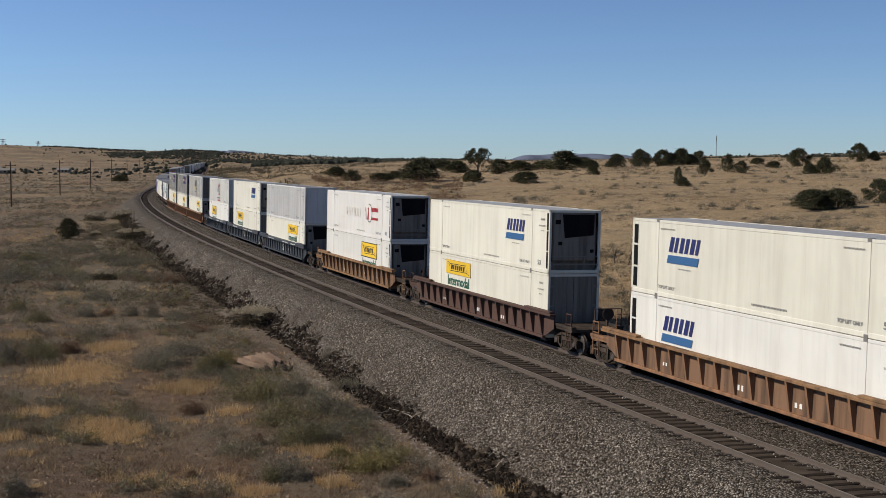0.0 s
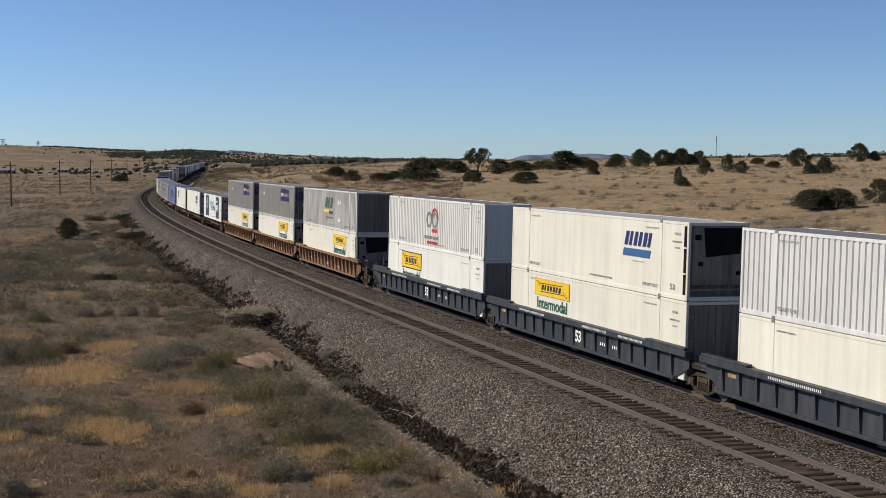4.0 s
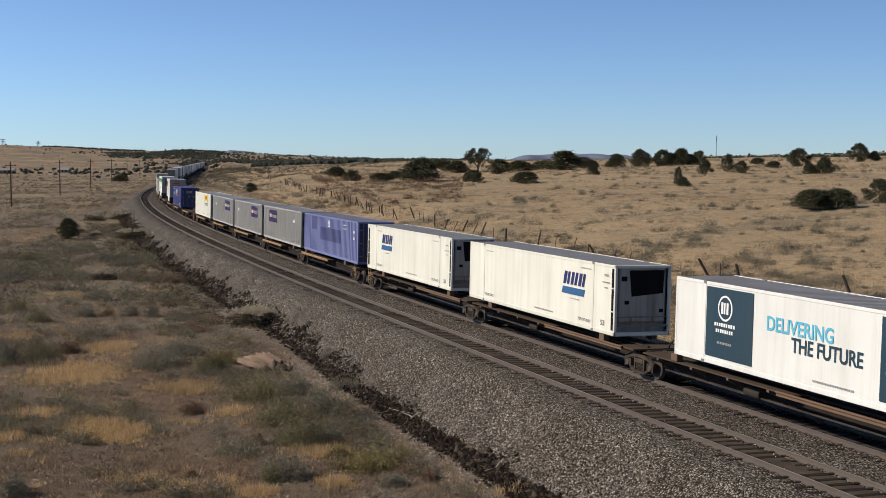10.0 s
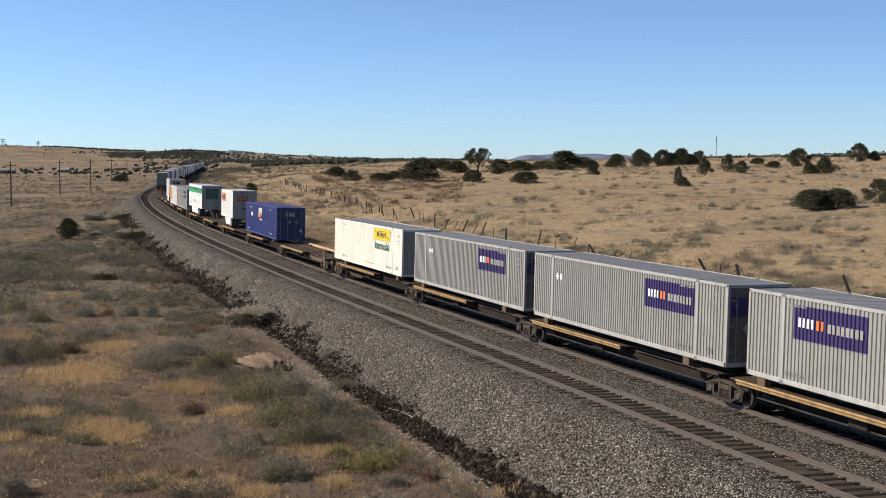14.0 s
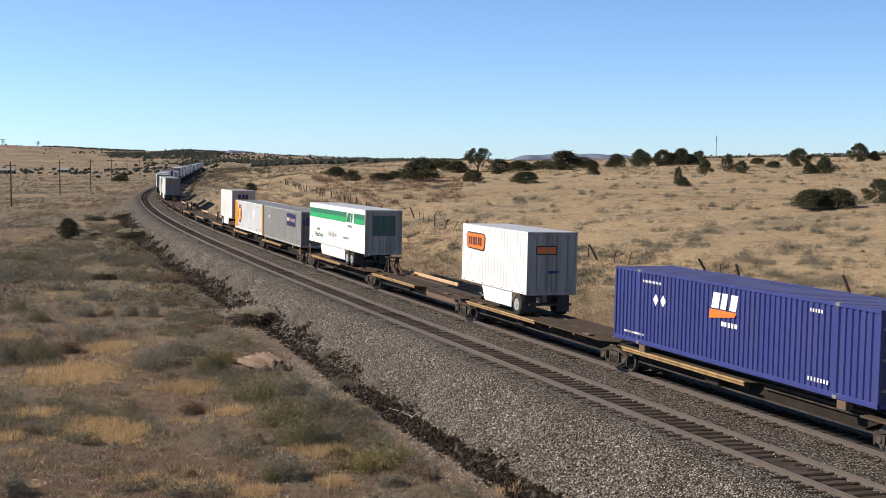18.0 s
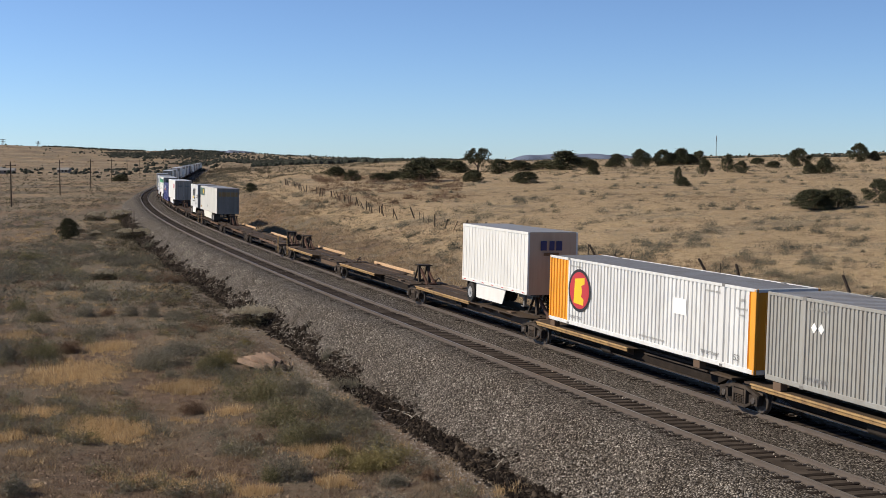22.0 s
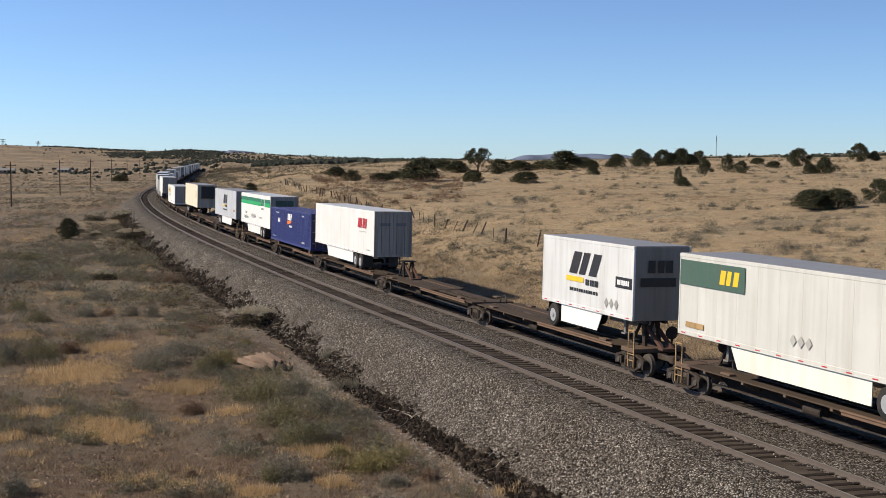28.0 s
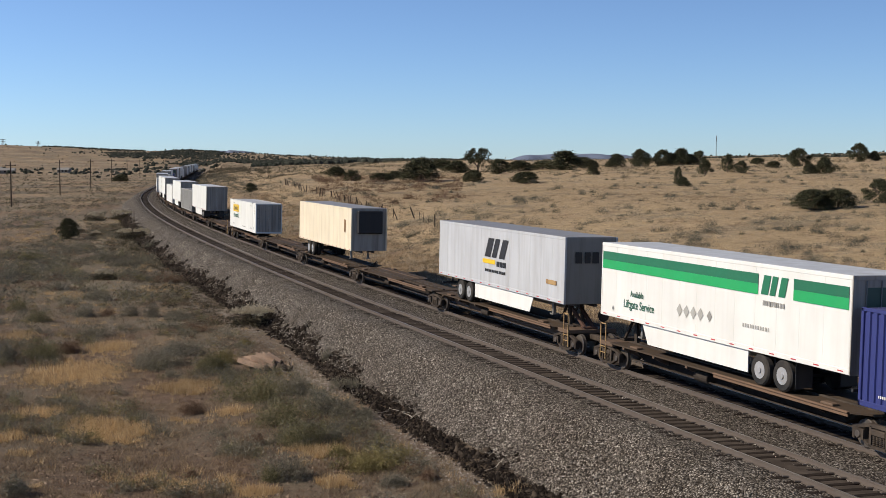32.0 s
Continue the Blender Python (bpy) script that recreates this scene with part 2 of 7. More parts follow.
RED = paint("red_paint", (.45, .03, .04), .5, dirt=.08)
SIGN_ORANGE = paint("sign_orange_paint", (.80, .17, .02), .45, dirt=.05)
BLACK = paint("black_paint", (.018, .018, .02), .5, dirt=.15, dirt_colour=(.08, .06, .05))
GHOST = paint("faded_lettering", (.73, .71, .66), .5, dirt=.1)
LETTER_GREY = paint("grey_lettering", (.20, .20, .20), .55, dirt=.1)
FAINT_PRINT = paint("faint_print", (.38, .37, .34), .55, dirt=.1)
LETTER_WHITE = paint("white_lettering", (.78, .77, .74), .55, dirt=.12)
DARK_GREEN_LETTER = paint("green_lettering", (.02, .10, .06), .5, dirt=.05)
ROOF = paint("dull_roof_metal", (.27, .27, .28), .5, .25, dirt=.3, streak=False)
ROOF_WHITE = paint("white_roof_metal", (.50, .51, .53), .45, .1, dirt=.3, streak=False)
# Pale doors darkened and warmed: shade of the ends painted in, besides dust.
DOOR_GREY = paint("shaded_dusty_door_paint", (.40, .355, .30), .5, dirt=.65, dirt_colour=(.11, .085, .065))
TAN_END = paint("tan_end_paint", (.56, .41, .29), .55, dirt=.5, dirt_colour=(.36, .24, .16))
# Pale reefer and box ends: end wall shade in the colour, plus grime.
DOOR_SHADED_DIRTY = paint("shaded_grimy_end_wall_paint", (.22, .195, .165), .6, dirt=.8, dirt_colour=(.07, .055, .042))
RUST_BROWN = paint("rust_brown_paint", (.27, .145, .08), .7, dirt=.9, dirt_colour=(.10, .065, .046), spec=.15)
# Darker copy of the rust paint: recess shade in the colour, with grime.
RUST_PANEL = paint("shaded_grimy_rust_panel", (.21, .125, .078), .75, dirt=.95, dirt_colour=(.065, .045, .034), spec=.1)
DARK_BROWN = paint("dark_brown_paint", (.095, .056, .045), .65, dirt=.5, dirt_colour=(.06, .045, .04), spec=.15)
ORANGE_BROWN = paint("orange_brown_paint", (.25, .145, .075), .7, dirt=.9, dirt_colour=(.10, .062, .042), spec=.15)
SLATE = paint("slate_blue_paint", (.025, .034, .044), .5, dirt=.45, dirt_colour=(.10, .08, .07))
SPINE = paint("spine_brown_paint", (.13, .088, .062), .7, dirt=.5, dirt_colour=(.13, .09, .065), streak=False, spec=.08)
# Spine paint for loaded platforms: the load's shade put into the colour, with grime.
SPINE_DARK = paint("shaded_grimy_spine_paint", (.024, .019, .016), .8, dirt=.4, dirt_colour=(.055, .042, .033), streak=False, spec=.06)
OCHRE_WEB = paint("rust_stained_ochre_paint", (.30, .19, .085), .65, dirt=.8, dirt_colour=(.14, .085, .055), spec=.12)
RUSTY_RAIL = paint("rusty_tan_rail", (.165, .105, .07), .7, dirt=.7, dirt_colour=(.13, .085, .06), spec=.1)
DECK = paint("deck_brown_paint", (.075, .055, .040), .75, dirt=.5, dirt_colour=(.07, .05, .04), streak=False, spec=.08)
RUST_STRUT = paint("rust_red_strut_paint", (.095, .052, .038), .7, dirt=.6, dirt_colour=(.07, .05, .04), streak=False, spec=.1)
BOGIE = paint("bogie_steel", (.042, .034, .029), .75, .1, dirt=.55, dirt_colour=(.12, .092, .07), streak=False, spec=.08)
WHEEL_STEEL = paint("wheel_steel", (.060, .050, .044), .6, .2, dirt=.4, streak=False)
RUBBER = paint("tyre_rubber", (.025, .025, .026), .8, dirt=.5, dirt_colour=(.10, .085, .07), streak=False, spec=.08)
RIM = paint("wheel_rim_metal", (.45, .45, .46), .4, .4, dirt=.3, streak=False)
GALV = paint("galvanised_steel", (.22, .215, .205), .55, .3, dirt=.3)
UNIT_DARK = paint("cooling_unit_black", (.010, .010, .011), .6, dirt=.05, spec=.05)


def ground_material():
    m, nt, bs = nodes("dry_steppe_ground")
    tc = nt.nodes.new("ShaderNodeTexCoord").outputs["Object"]
    far = noise_node(nt, tc, .012, 5, .6)
    mid_ = noise_node(nt, tc, .11, 6, .65)
    fine = noise_node(nt, tc, 1.7, 7, .7)
    grit = noise_node(nt, tc, 14, 4, .6)
    straw = ramp(nt, fine, [(.28, (.18, .137, .088)), (.5, (.37, .282, .176)), (.72, (.53, .41, .264))])
    soil = ramp(nt, fine, [(.3, (.085, .060, .045)), (.55, (.182, .128, .093)), (.75, (.29, .215, .152))])
    sage = ramp(nt, grit, [(.3, (.110, .100, .077)), (.7, (.240, .217, .167))])
    # the left field is bare reddish soil with straw, the right hand slope is straw-coloured grass
    sd = nt.nodes.new("ShaderNodeAttribute")
    sd.attribute_name = "straw_cover"
    gold = ramp(nt, noise_node(nt, tc, .045, 5, .6, (.8, .35, 1)), [(.49, (0, 0, 0)), (.57, (.5, .5, .5))])
    field = mix(nt, gold, soil, straw)
    grey = ramp(nt, noise_node(nt, tc, .06, 6, .65, (.7, .4, 1)), [(.42, (0, 0, 0)), (.56, (.7, .7, .7))])
    field = mix(nt, grey, field, sage)
    worn = ramp(nt, noise_node(nt, tc, .23, 6, .65, (.6, 1, 1)), [(.48, (0, 0, 0)), (.62, (.3, .3, .3))])
    slope = mix(nt, worn, straw, soil)
    c = mix(nt, sd.outputs["Fac"], field, slope)
    patch = ramp(nt, mid_, [(.49, (0, 0, 0)), (.62, (.55, .55, .55))])
    c = mix(nt, patch, c, sage)
    broad = ramp(nt, far, [(.35, (.82, .79, .76)), (.65, (1.06, 1.03, 1.0))])
    c = mix(nt, 1.0, c, broad, "MULTIPLY")
    nt.links.new(c, bs.inputs["Base Color"])
    bs.inputs["Roughness"].default_value = .95
    bs.inputs["Specular IOR Level"].default_value = .1
    h = mix(nt, .5, fine, grit)
    bump(nt, bs, h, 1.0, .25)
    return m


def gravel_material():
    m, nt, bs = nodes("ballast_gravel")
    tc = nt.nodes.new("ShaderNodeTexCoord").outputs["Object"]
    vo = nt.nodes.new("ShaderNodeTexVoronoi")
    vo.inputs["Scale"].default_value = 16.0
    nt.links.new(tc, vo.inputs["Vector"])
    sep = nt.nodes.new("ShaderNodeSeparateColor")
    nt.links.new(vo.outputs["Color"], sep.inputs[0])
    stone = ramp(nt, sep.outputs[0], [(0, (.043, .038, .033)), (.45, (.148, .132, .117)), (.8, (.262, .237, .211)), (1, (.48, .445, .40))])
    # Crevice shade put into the colour: cells dim towards the gaps between stones.
    gap_shade = ramp(nt, vo.outputs["Distance"], [(.28, (1.12, 1.12, 1.12)), (.66, (.24, .225, .21))])
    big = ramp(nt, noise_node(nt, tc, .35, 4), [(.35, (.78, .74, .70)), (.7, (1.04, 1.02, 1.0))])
    c = mix(nt, 1.0, stone, gap_shade, "MULTIPLY")
    c = mix(nt, 1.0, c, big, "MULTIPLY")
    nt.links.new(c, bs.inputs["Base Color"])
    bs.inputs["Specular IOR Level"].default_value = .06
    bs.inputs["Roughness"].default_value = .85
    inv = nt.nodes.new("ShaderNodeMath")
    inv.operation = "SUBTRACT"
    inv.inputs[0].default_value = 1.0
    nt.links.new(vo.outputs["Distance"], inv.inputs[1])
    bump(nt, bs, inv.outputs[0], 1.0, .07)
    return m


def island_material(name, stops, rough=.9, translucent=0.0, spec=.06):
    """Colour varied piece by piece."""
    m, nt, bs = nodes(name)
    g = nt.nodes.new("ShaderNodeNewGeometry").outputs["Random Per Island"]
    tc = nt.nodes.new("ShaderNodeTexCoord").outputs["Object"]
    c = ramp(nt, g, stops)
    fade = ramp(nt, noise_node(nt, tc, .22, 4), [(.3, (.72, .72, .72)), (.7, (1.1, 1.08, 1.05))])
    c = mix(nt, 1.0, c, fade, "MULTIPLY")
    nt.links.new(c, bs.inputs["Base Color"])
    bs.inputs["Roughness"].default_value = rough
    bs.inputs["Specular IOR Level"].default_value = spec
    if translucent:
        # thin leaves let some light through
        tr = nt.nodes.new("ShaderNodeBsdfTranslucent")
        nt.links.new(c, tr.inputs[0])
        ms = nt.nodes.new("ShaderNodeMixShader")
        ms.inputs[0].default_value = translucent
        nt.links.new(bs.outputs[0], ms.inputs[1])
        nt.links.new(tr.outputs[0], ms.inputs[2])
        nt.links.new(ms.outputs[0], nt.nodes["Material Output"].inputs["Surface"])
    return m


GROUND = ground_material()
GRAVEL = gravel_material()
GRAVEL_DARK = paint("oil_dark_track_gravel", (.05, .040, .033), .95, dirt=.6, dirt_colour=(.10, .08, .065), streak=False, spec=.05)
STONES = island_material("loose_stones", [(0, (.047, .041, .035)), (.4, (.148, .131, .116)), (.75, (.262, .235, .21)), (1, (.50, .46, .41))], .85)
STRAW = island_material("dry_grass_straw", [(0, (.34, .225, .115)), (.4, (.52, .36, .19)), (.8, (.66, .49, .28)), (1, (.74, .59, .38))], translucent=.3)
STRAW_PALE = island_material("pale_slope_grass", [(0, (.44, .325, .195)), (.4, (.62, .48, .30)), (1, (.73, .60, .405))], translucent=.3)
STRAW_DULL = island_material("dull_dry_grass", [(0, (.14, .100, .067)), (.5, (.27, .197, .130)), (1, (.42, .318, .21))], translucent=.2)
SAGE = island_material("sagebrush_leaves", [(0, (.11, .100, .075)), (.5, (.205, .188, .143)), (1, (.33, .30, .235))], translucent=.15)
OLIVE = island_material("olive_shrub_leaves", [(0, (.105, .098, .052)), (.5, (.19, .172, .095)), (1, (.30, .265, .15))], translucent=.15)
SLOPE_SAGE = island_material("slope_sagebrush", [(0, (.070, .067, .052)), (.5, (.138, .130, .100)), (1, (.23, .215, .168))], translucent=.1)
FAR_SCRUB = island_material("far_scrub", [(0, (.055, .052, .036)), (.5, (.10, .09, .062)), (1, (.18, .15, .105))])
SEED_HEAD = island_material("dry_seed_heads", [(0, (.25, .21, .15)), (.5, (.48, .425, .32)), (1, (.66, .60, .47))], translucent=.15)
CLOD = island_material("soil_clods", [(0, (.066, .047, .036)), (.6, (.165, .117, .087)), (1, (.30, .226, .172))])
DARK_TWIG = island_material("dark_shrub_twigs", [(0, (.03, .026, .020)), (.6, (.075, .065, .045)), (1, (.16, .14, .09))])
JUNIPER = island_material("juniper_foliage", [(0, (.036, .038, .022)), (.5, (.074, .075, .044)), (1, (.135, .13, .08))])
FAR_WOOD = island_material("far_juniper_woods", [(0, (.022, .025, .020)), (.5, (.038, .042, .034)), (1, (.07, .072, .058))])
RED_STRAW = island_material("reddish_dry_grass", [(0, (.24, .165, .10)), (.4, (.42, .31, .195)), (1, (.62, .50, .34))], translucent=.25)
YELLOW_LEAF = island_material("yellow_green_shrub_leaves", [(0, (.15, .128, .055)), (.5, (.25, .21, .095)), (1, (.36, .305, .15))], translucent=.2)
LITTER = island_material("pale_gravel_spill", [(0, (.10, .082, .070)), (.5, (.23, .195, .17)), (1, (.42, .37, .33))], .9)
RUSTY = island_material("rusty_shrub_twigs", [(0, (.123, .078, .053)), (.5, (.195, .130, .088)), (1, (.28, .195, .132))])
CHARRED = island_material("dark_dead_weeds", [(0, (.008, .006, .005)), (.6, (.022, .017, .014)), (1, (.075, .06, .048))])
TWIG = island_material("bleached_twigs", [(0, (.22, .19, .16)), (1, (.45, .41, .36))])
BARK = paint("grey_bark", (.13, .10, .08), .9, dirt=.5, streak=False, spec=.15)
DRIFT_DARK = paint("dark_log_wood", (.06, .042, .03), .9, dirt=.5, streak=False)
DRIFT = paint("bleached_log_wood", (.36, .255, .185), .9, dirt=.5, dirt_colour=(.13, .085, .06), streak=False, spec=.15)
POST_WOOD = paint("weathered_post_wood", (.055, .042, .034), .9, dirt=.4, spec=.15)
TIE_WOOD = paint("creosoted_tie_wood", (.016, .012, .010), .95, dirt=.4, dirt_colour=(.045, .034, .027), streak=False, spec=.05)
RAIL_SIDE = paint("rusty_rail_steel", (.125, .103, .088), .7, .15, dirt=.5, dirt_colour=(.10, .075, .06), streak=False, spec=.15)
RAIL_TOP = paint("polished_rail_head", (.22, .20, .18), .35, .7, dirt=.3, streak=False)
# Distance haze is put into the mesa's base colour.
MESA = paint("hazy_mesa_blue", (.115, .14, .205), .95, dirt=.3, dirt_colour=(.09, .11, .165), streak=False)
HOUSE_WALL = paint("far_house_wall", (.24, .215, .19), .8)
HOUSE_ROOF = paint("far_house_roof", (.22, .21, .20), .6)


# ---- the land ----
def build_ground():
    fine_a = np.radians(np.arange(-25, 25.01, .25))
    rest = np.radians(np.concatenate([np.arange(-180, -25, 5), np.arange(30, 180, 5)]))
    ang = np.sort(np.concatenate([fine_a, rest]))
    rad = 3.0 * 1.0245 ** np.arange(0, 306)
    rad = rad[rad < 4700]
    a, r = np.meshgrid(ang, rad)
    x, y = r * np.sin(a), r * np.cos(a)
    z = land(x, y)
    na, nr = len(ang), len(rad)
    v = np.stack([x, y, z], -1).reshape(-1, 3)
    v = np.vstack([v, [[0, 0, float(land(0, 0.1))]]])
    i, j = np.meshgrid(np.arange(nr - 1), np.arange(na), indexing="ij")
    k = (j + 1) % na
    q = np.stack([i * na + j, i * na + k, (i + 1) * na + k, (i + 1) * na + j], -1).reshape(-1, 4)
    t = np.stack([np.full(na, len(v) - 1), np.arange(na), (np.arange(na) + 1) % na], -1)
    tri = np.vstack([q[:, [0, 1, 2]], q[:, [0, 2, 3]], t[:, ::-1]])
    me = fast_mesh("ground", v, tri, GROUND, True)
    off, _ = beside(v[:, 0], v[:, 1])
    cover = smooth(9.5, 15.0, -off + 2.2 * wave(v[:, 0], v[:, 1], 81, 12)) * (1 - .55 * smooth(330, 700, np.hypot(v[:, 0], v[:, 1])))
    plain = smooth(100, 300, v[:, 1]) * smooth(12, 20, off) * np.clip(.26 + .42 * wave(v[:, 0], v[:, 1] * .5, 82, 45), 0, 1)
    cover = np.maximum(cover, plain)
    me.attributes.new("straw_cover", "FLOAT", "POINT").data.foreach_set("value", cover.astype(np.float32))
    ob = new("ground", me)
    tagged(ob, "dry high-desert ground with reddish soil and straw grass", "ground", kind="structure")
    return ob


def build_mesas():
    for x0, x1, dist_, h, steps in ((-835, -640, 4350, 46, 9), (215, 700, 4400, 37, 13)):
        g = Geo()
        n = 40
        rows = []
        for k, (dy, hz) in enumerate(((-500, 0), (-210, .45), (-90, .93), (-40, 1.0), (200, 1.0), (420, 0))):
            row = []
            for i in range(n + 1):
                u = i / n
                flat = min(1, min(u, 1 - u) * 6)
                x = x0 + (x1 - x0) * u
                z = -40 + (40 + h * (flat ** .7) * (.93 + .07 * math.sin(u * 17 + 1) * math.sin(u * 7))) * hz
                row.append((x, dist_ + dy + 25 * math.sin(u * 23 + k), z))
            rows.append(row)
        for k in range(5):
            for i in range(n):
                g.add([rows[k][i], rows[k][i + 1], rows[k + 1][i + 1], rows[k + 1][i]], [(0, 1, 2, 3)])
        tagged(part("backdrop_mesa", g, MESA, soft=True), "distant flat-topped mesa in hazy blue-grey", "mesa", kind="structure")


def build_ballast():
    ss = np.concatenate([np.arange(-700, -40, 12.0), np.arange(-40, 160, .6), np.arange(160, 420, 2.0), np.arange(420, 1300, 8.0)])
    prof = [(-5.6, -1.65), (-4.9, -1.3), (-4.2, -.92), (-3.5, -.58), (-2.9, -.32), (-2.4, -.19), (-1.35, -.15), (-.86, -.15), (-.62, -.215), (0, -.215), (.62, -.215), (.86, -.15), (1.35, -.15),
            (1.97, -.17), (2.6, -.15), (3.08, -.15), (3.32, -.215), (3.94, -.215), (4.56, -.215), (4.80, -.15), (5.4, -.15), (6.1, -.20), (6.5, -.40), (6.9, -.66),
            (7.3, -.94), (7.7, -1.22), (8.1, -1.5), (8.5, -1.78), (8.9, -2.05), (9.5, -2.4)]
    rng = np.random.RandomState(5)
    v = []
    for s in ss:
        for o, z in prof:
            slope = 1 if (o > 6.2 or o < -2.6) else 0
            dz = rng.uniform(-.05, .05) * slope + rng.uniform(-.012, .012)
            x, y, zz = line(s, 0, 0, o + slope * .12 * math.sin(s * .7 + o))
            v.append((x, y, zz + z + dz + CANT * (o % SPACING - .2) * .3 * (1 - slope)))
    n, m_ = len(prof), len(ss)
    i, j = np.meshgrid(np.arange(m_ - 1), np.arange(n - 1), indexing="ij")
    q = np.stack([i * n + j, (i + 1) * n + j, (i + 1) * n + j + 1, i * n + j + 1], -1).reshape(-1, 4)
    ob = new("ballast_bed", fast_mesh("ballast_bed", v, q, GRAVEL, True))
    tagged(ob, "grey-brown crushed stone ballast embankment under two tracks", "ballast", kind="structure")


def build_stones():
    """Loose stones over the near side of the embankment."""
    rng = np.random.RandomState(11)
    n = 46000
    s = -22 + 120 * rng.rand(n) ** 1.5
    pick = rng.rand(n)
    o = np.where(pick < .70, rng.uniform(4.9, 8.75, n), np.where(pick < .985, rng.uniform(.85, 3.1, n), rng.uniform(3.3, 4.58, n)))
    top = np.interp(o, [0, 6.1, 6.5, 8.9, 9.6], [-.205, -.225, -.40, -2.03, -1.98])
    h = np.interp(s, S, HEAD)
    x = np.interp(s, S, LX) - o * np.sin(h)
    y = np.interp(s, S, LY) + o * np.cos(h)
    z = np.interp(s, S, LZ) + top
    base = np.array([(1, 0, 0), (-1, 0, 0), (0, 1, 0), (0, -1, 0), (0, 0, 1)], float)
    base[:4, 2] = -.3
    tri = np.array([(0, 2, 4), (2, 1, 4), (1, 3, 4), (3, 0, 4)])
    size = rng.uniform(.022, .048, n)
    vs = base[None] * (size[:, None, None] * rng.uniform(.6, 1.3, (n, 5, 1))) + rng.normal(0, .008, (n, 5, 3))
    a = rng.uniform(0, 6.28, n)
    ca, sa = np.cos(a)[:, None], np.sin(a)[:, None]
    xr, yr = vs[:, :, 0] * ca - vs[:, :, 1] * sa, vs[:, :, 0] * sa + vs[:, :, 1] * ca
    vs = np.stack([xr + x[:, None], yr + y[:, None], vs[:, :, 2] + z[:, None] + .015], -1).reshape(-1, 3)
    f = (tri[None] + (np.arange(n) * 5)[:, None, None]).reshape(-1, 3)
    tagged(new("ballast_stones", fast_mesh("ballast_stones", vs, f, STONES)), "loose crushed grey stones on the railway embankment", "stones", kind="stuff")


def build_track(name, track, seed):
    t = thing(name, "railway track of worn steel rails on dark wooden ties", "railway track", "railway tracks", "structure")
    ss = np.concatenate([np.arange(-700, -40, 15.0), np.arange(-40, 420, 2.0), np.arange(420, 1300, 8.0)])
    head = [(-.036, -.03), (-.030, 0), (.030, 0), (.036, -.03), (.012, -.045), (.010, -.150), (.07, -.168), (.07, -.18), (-.07, -.18), (-.07, -.168), (-.010, -.150), (-.012, -.045)]
    for off in (.7525, -.7525):
        v = [line(s, off + o, z, track) for s in ss for o, z in head]
        n = len(head)
        f = [(k * n + i, k * n + (i + 1) % n, (k + 1) * n + (i + 1) % n, (k + 1) * n + i) for k in range(len(ss) - 1) for i in range(n)]
        me = bpy.data.meshes.new("rail")
        me.from_pydata(v, [], f)
        me.materials.append(RAIL_SIDE)
        me.materials.append(RAIL_TOP)
        for k, p in enumerate(me.polygons):
            if k % n == 1:
                p.material_index = 1
        part("rail", me, RAIL_SIDE, t)
    rng = random.Random(seed)
    tie = Geo().box(-.115, .115, -1.3, 1.3, -.36, -.165, .012).mesh("tie")
    tie.materials.append(TIE_WOOD)
    crib = [line(s, o, z, track) for s in ss for o, z in ((-.68, -.190), (-.4, -.178), (0, -.174), (.4, -.178), (.68, -.190))]
    part("track_crib", fast_mesh("track_crib", np.array(crib), np.array([(k * 5 + i, (k + 1) * 5 + i, (k + 1) * 5 + i + 1, k * 5 + i + 1) for k in range(len(ss) - 1) for i in range(4)]), GRAVEL_DARK), GRAVEL_DARK, t, "oil-darkened gravel between the rails")
    plates = Geo()
    count, rest = 0, Geo()
    s = -30.0
    while s < 330:
        h, c = float(np.interp(s, S, HEAD)), Vector([float(q) for q in line(s, 0, 0, track)])
        m = Matrix.Translation(c) @ Matrix.Rotation(h + rng.uniform(-.012, .012), 4, "Z") @ Matrix.Rotation(CANT, 4, "X") @ Matrix.Translation((0, rng.uniform(-.05, .05), rng.uniform(-.012, .006)))
        if -16 < s < 100 and track > 0:
            part("tie", tie, TIE_WOOD, t, at=m)
        else:
            rest.add([tuple(m @ v.co) for v in tie.vertices], [tuple(p.vertices) for p in tie.polygons])
        if s < 90:
            for off in (.7525, -.7525):
                for d in (.11, -.11):
                    p = m @ Vector((0, off + d, -.150))
                    plates.box(p.x - .08, p.x + .08, p.y - .05, p.y + .05, p.z - .02, p.z + .018)
        s += .56
    tagged(part("far_ties", rest, TIE_WOOD, t), kind="stuff")
    tagged(part("tie_plates", plates, RAIL_SIDE, t), kind="stuff")
    return t


# ---- the train: shared pieces ----
L53, WID, HGT = 16.15, 2.59, 2.90
TRAIN = []          # thing, place of its middle along the train, half the distance of its bearings, height of its base


def corrugation(x0, x1, pitch, depth, y):
    """Wave of a corrugated wall seen from above, from x0 to x1 at the outer face y."""
    n = max(1, round((x1 - x0) / pitch))
    p = (x1 - x0) / n
    pts = []
    for i in range(n):
        a = x0 + i * p
        pts += [(a, y), (a + .50 * p, y), (a + .58 * p, y - depth), (a + .92 * p, y - depth)]
    pts.append((x1, y))
    return pts


def wall_sheet(g, pts, z0, z1):
    for (xa, ya), (xb, yb) in zip(pts, pts[1:]):
        g.add([(xa, ya, z0), (xb, yb, z0), (xb, yb, z1), (xa, ya, z1)], [(0, 1, 2, 3)])


PITCH = {"corrugated": .285, "fine": .192, "broad": .345}          # ribs of the three kinds of corrugated wall
PLATE_PITCH = 1.22
TEXTS = {}


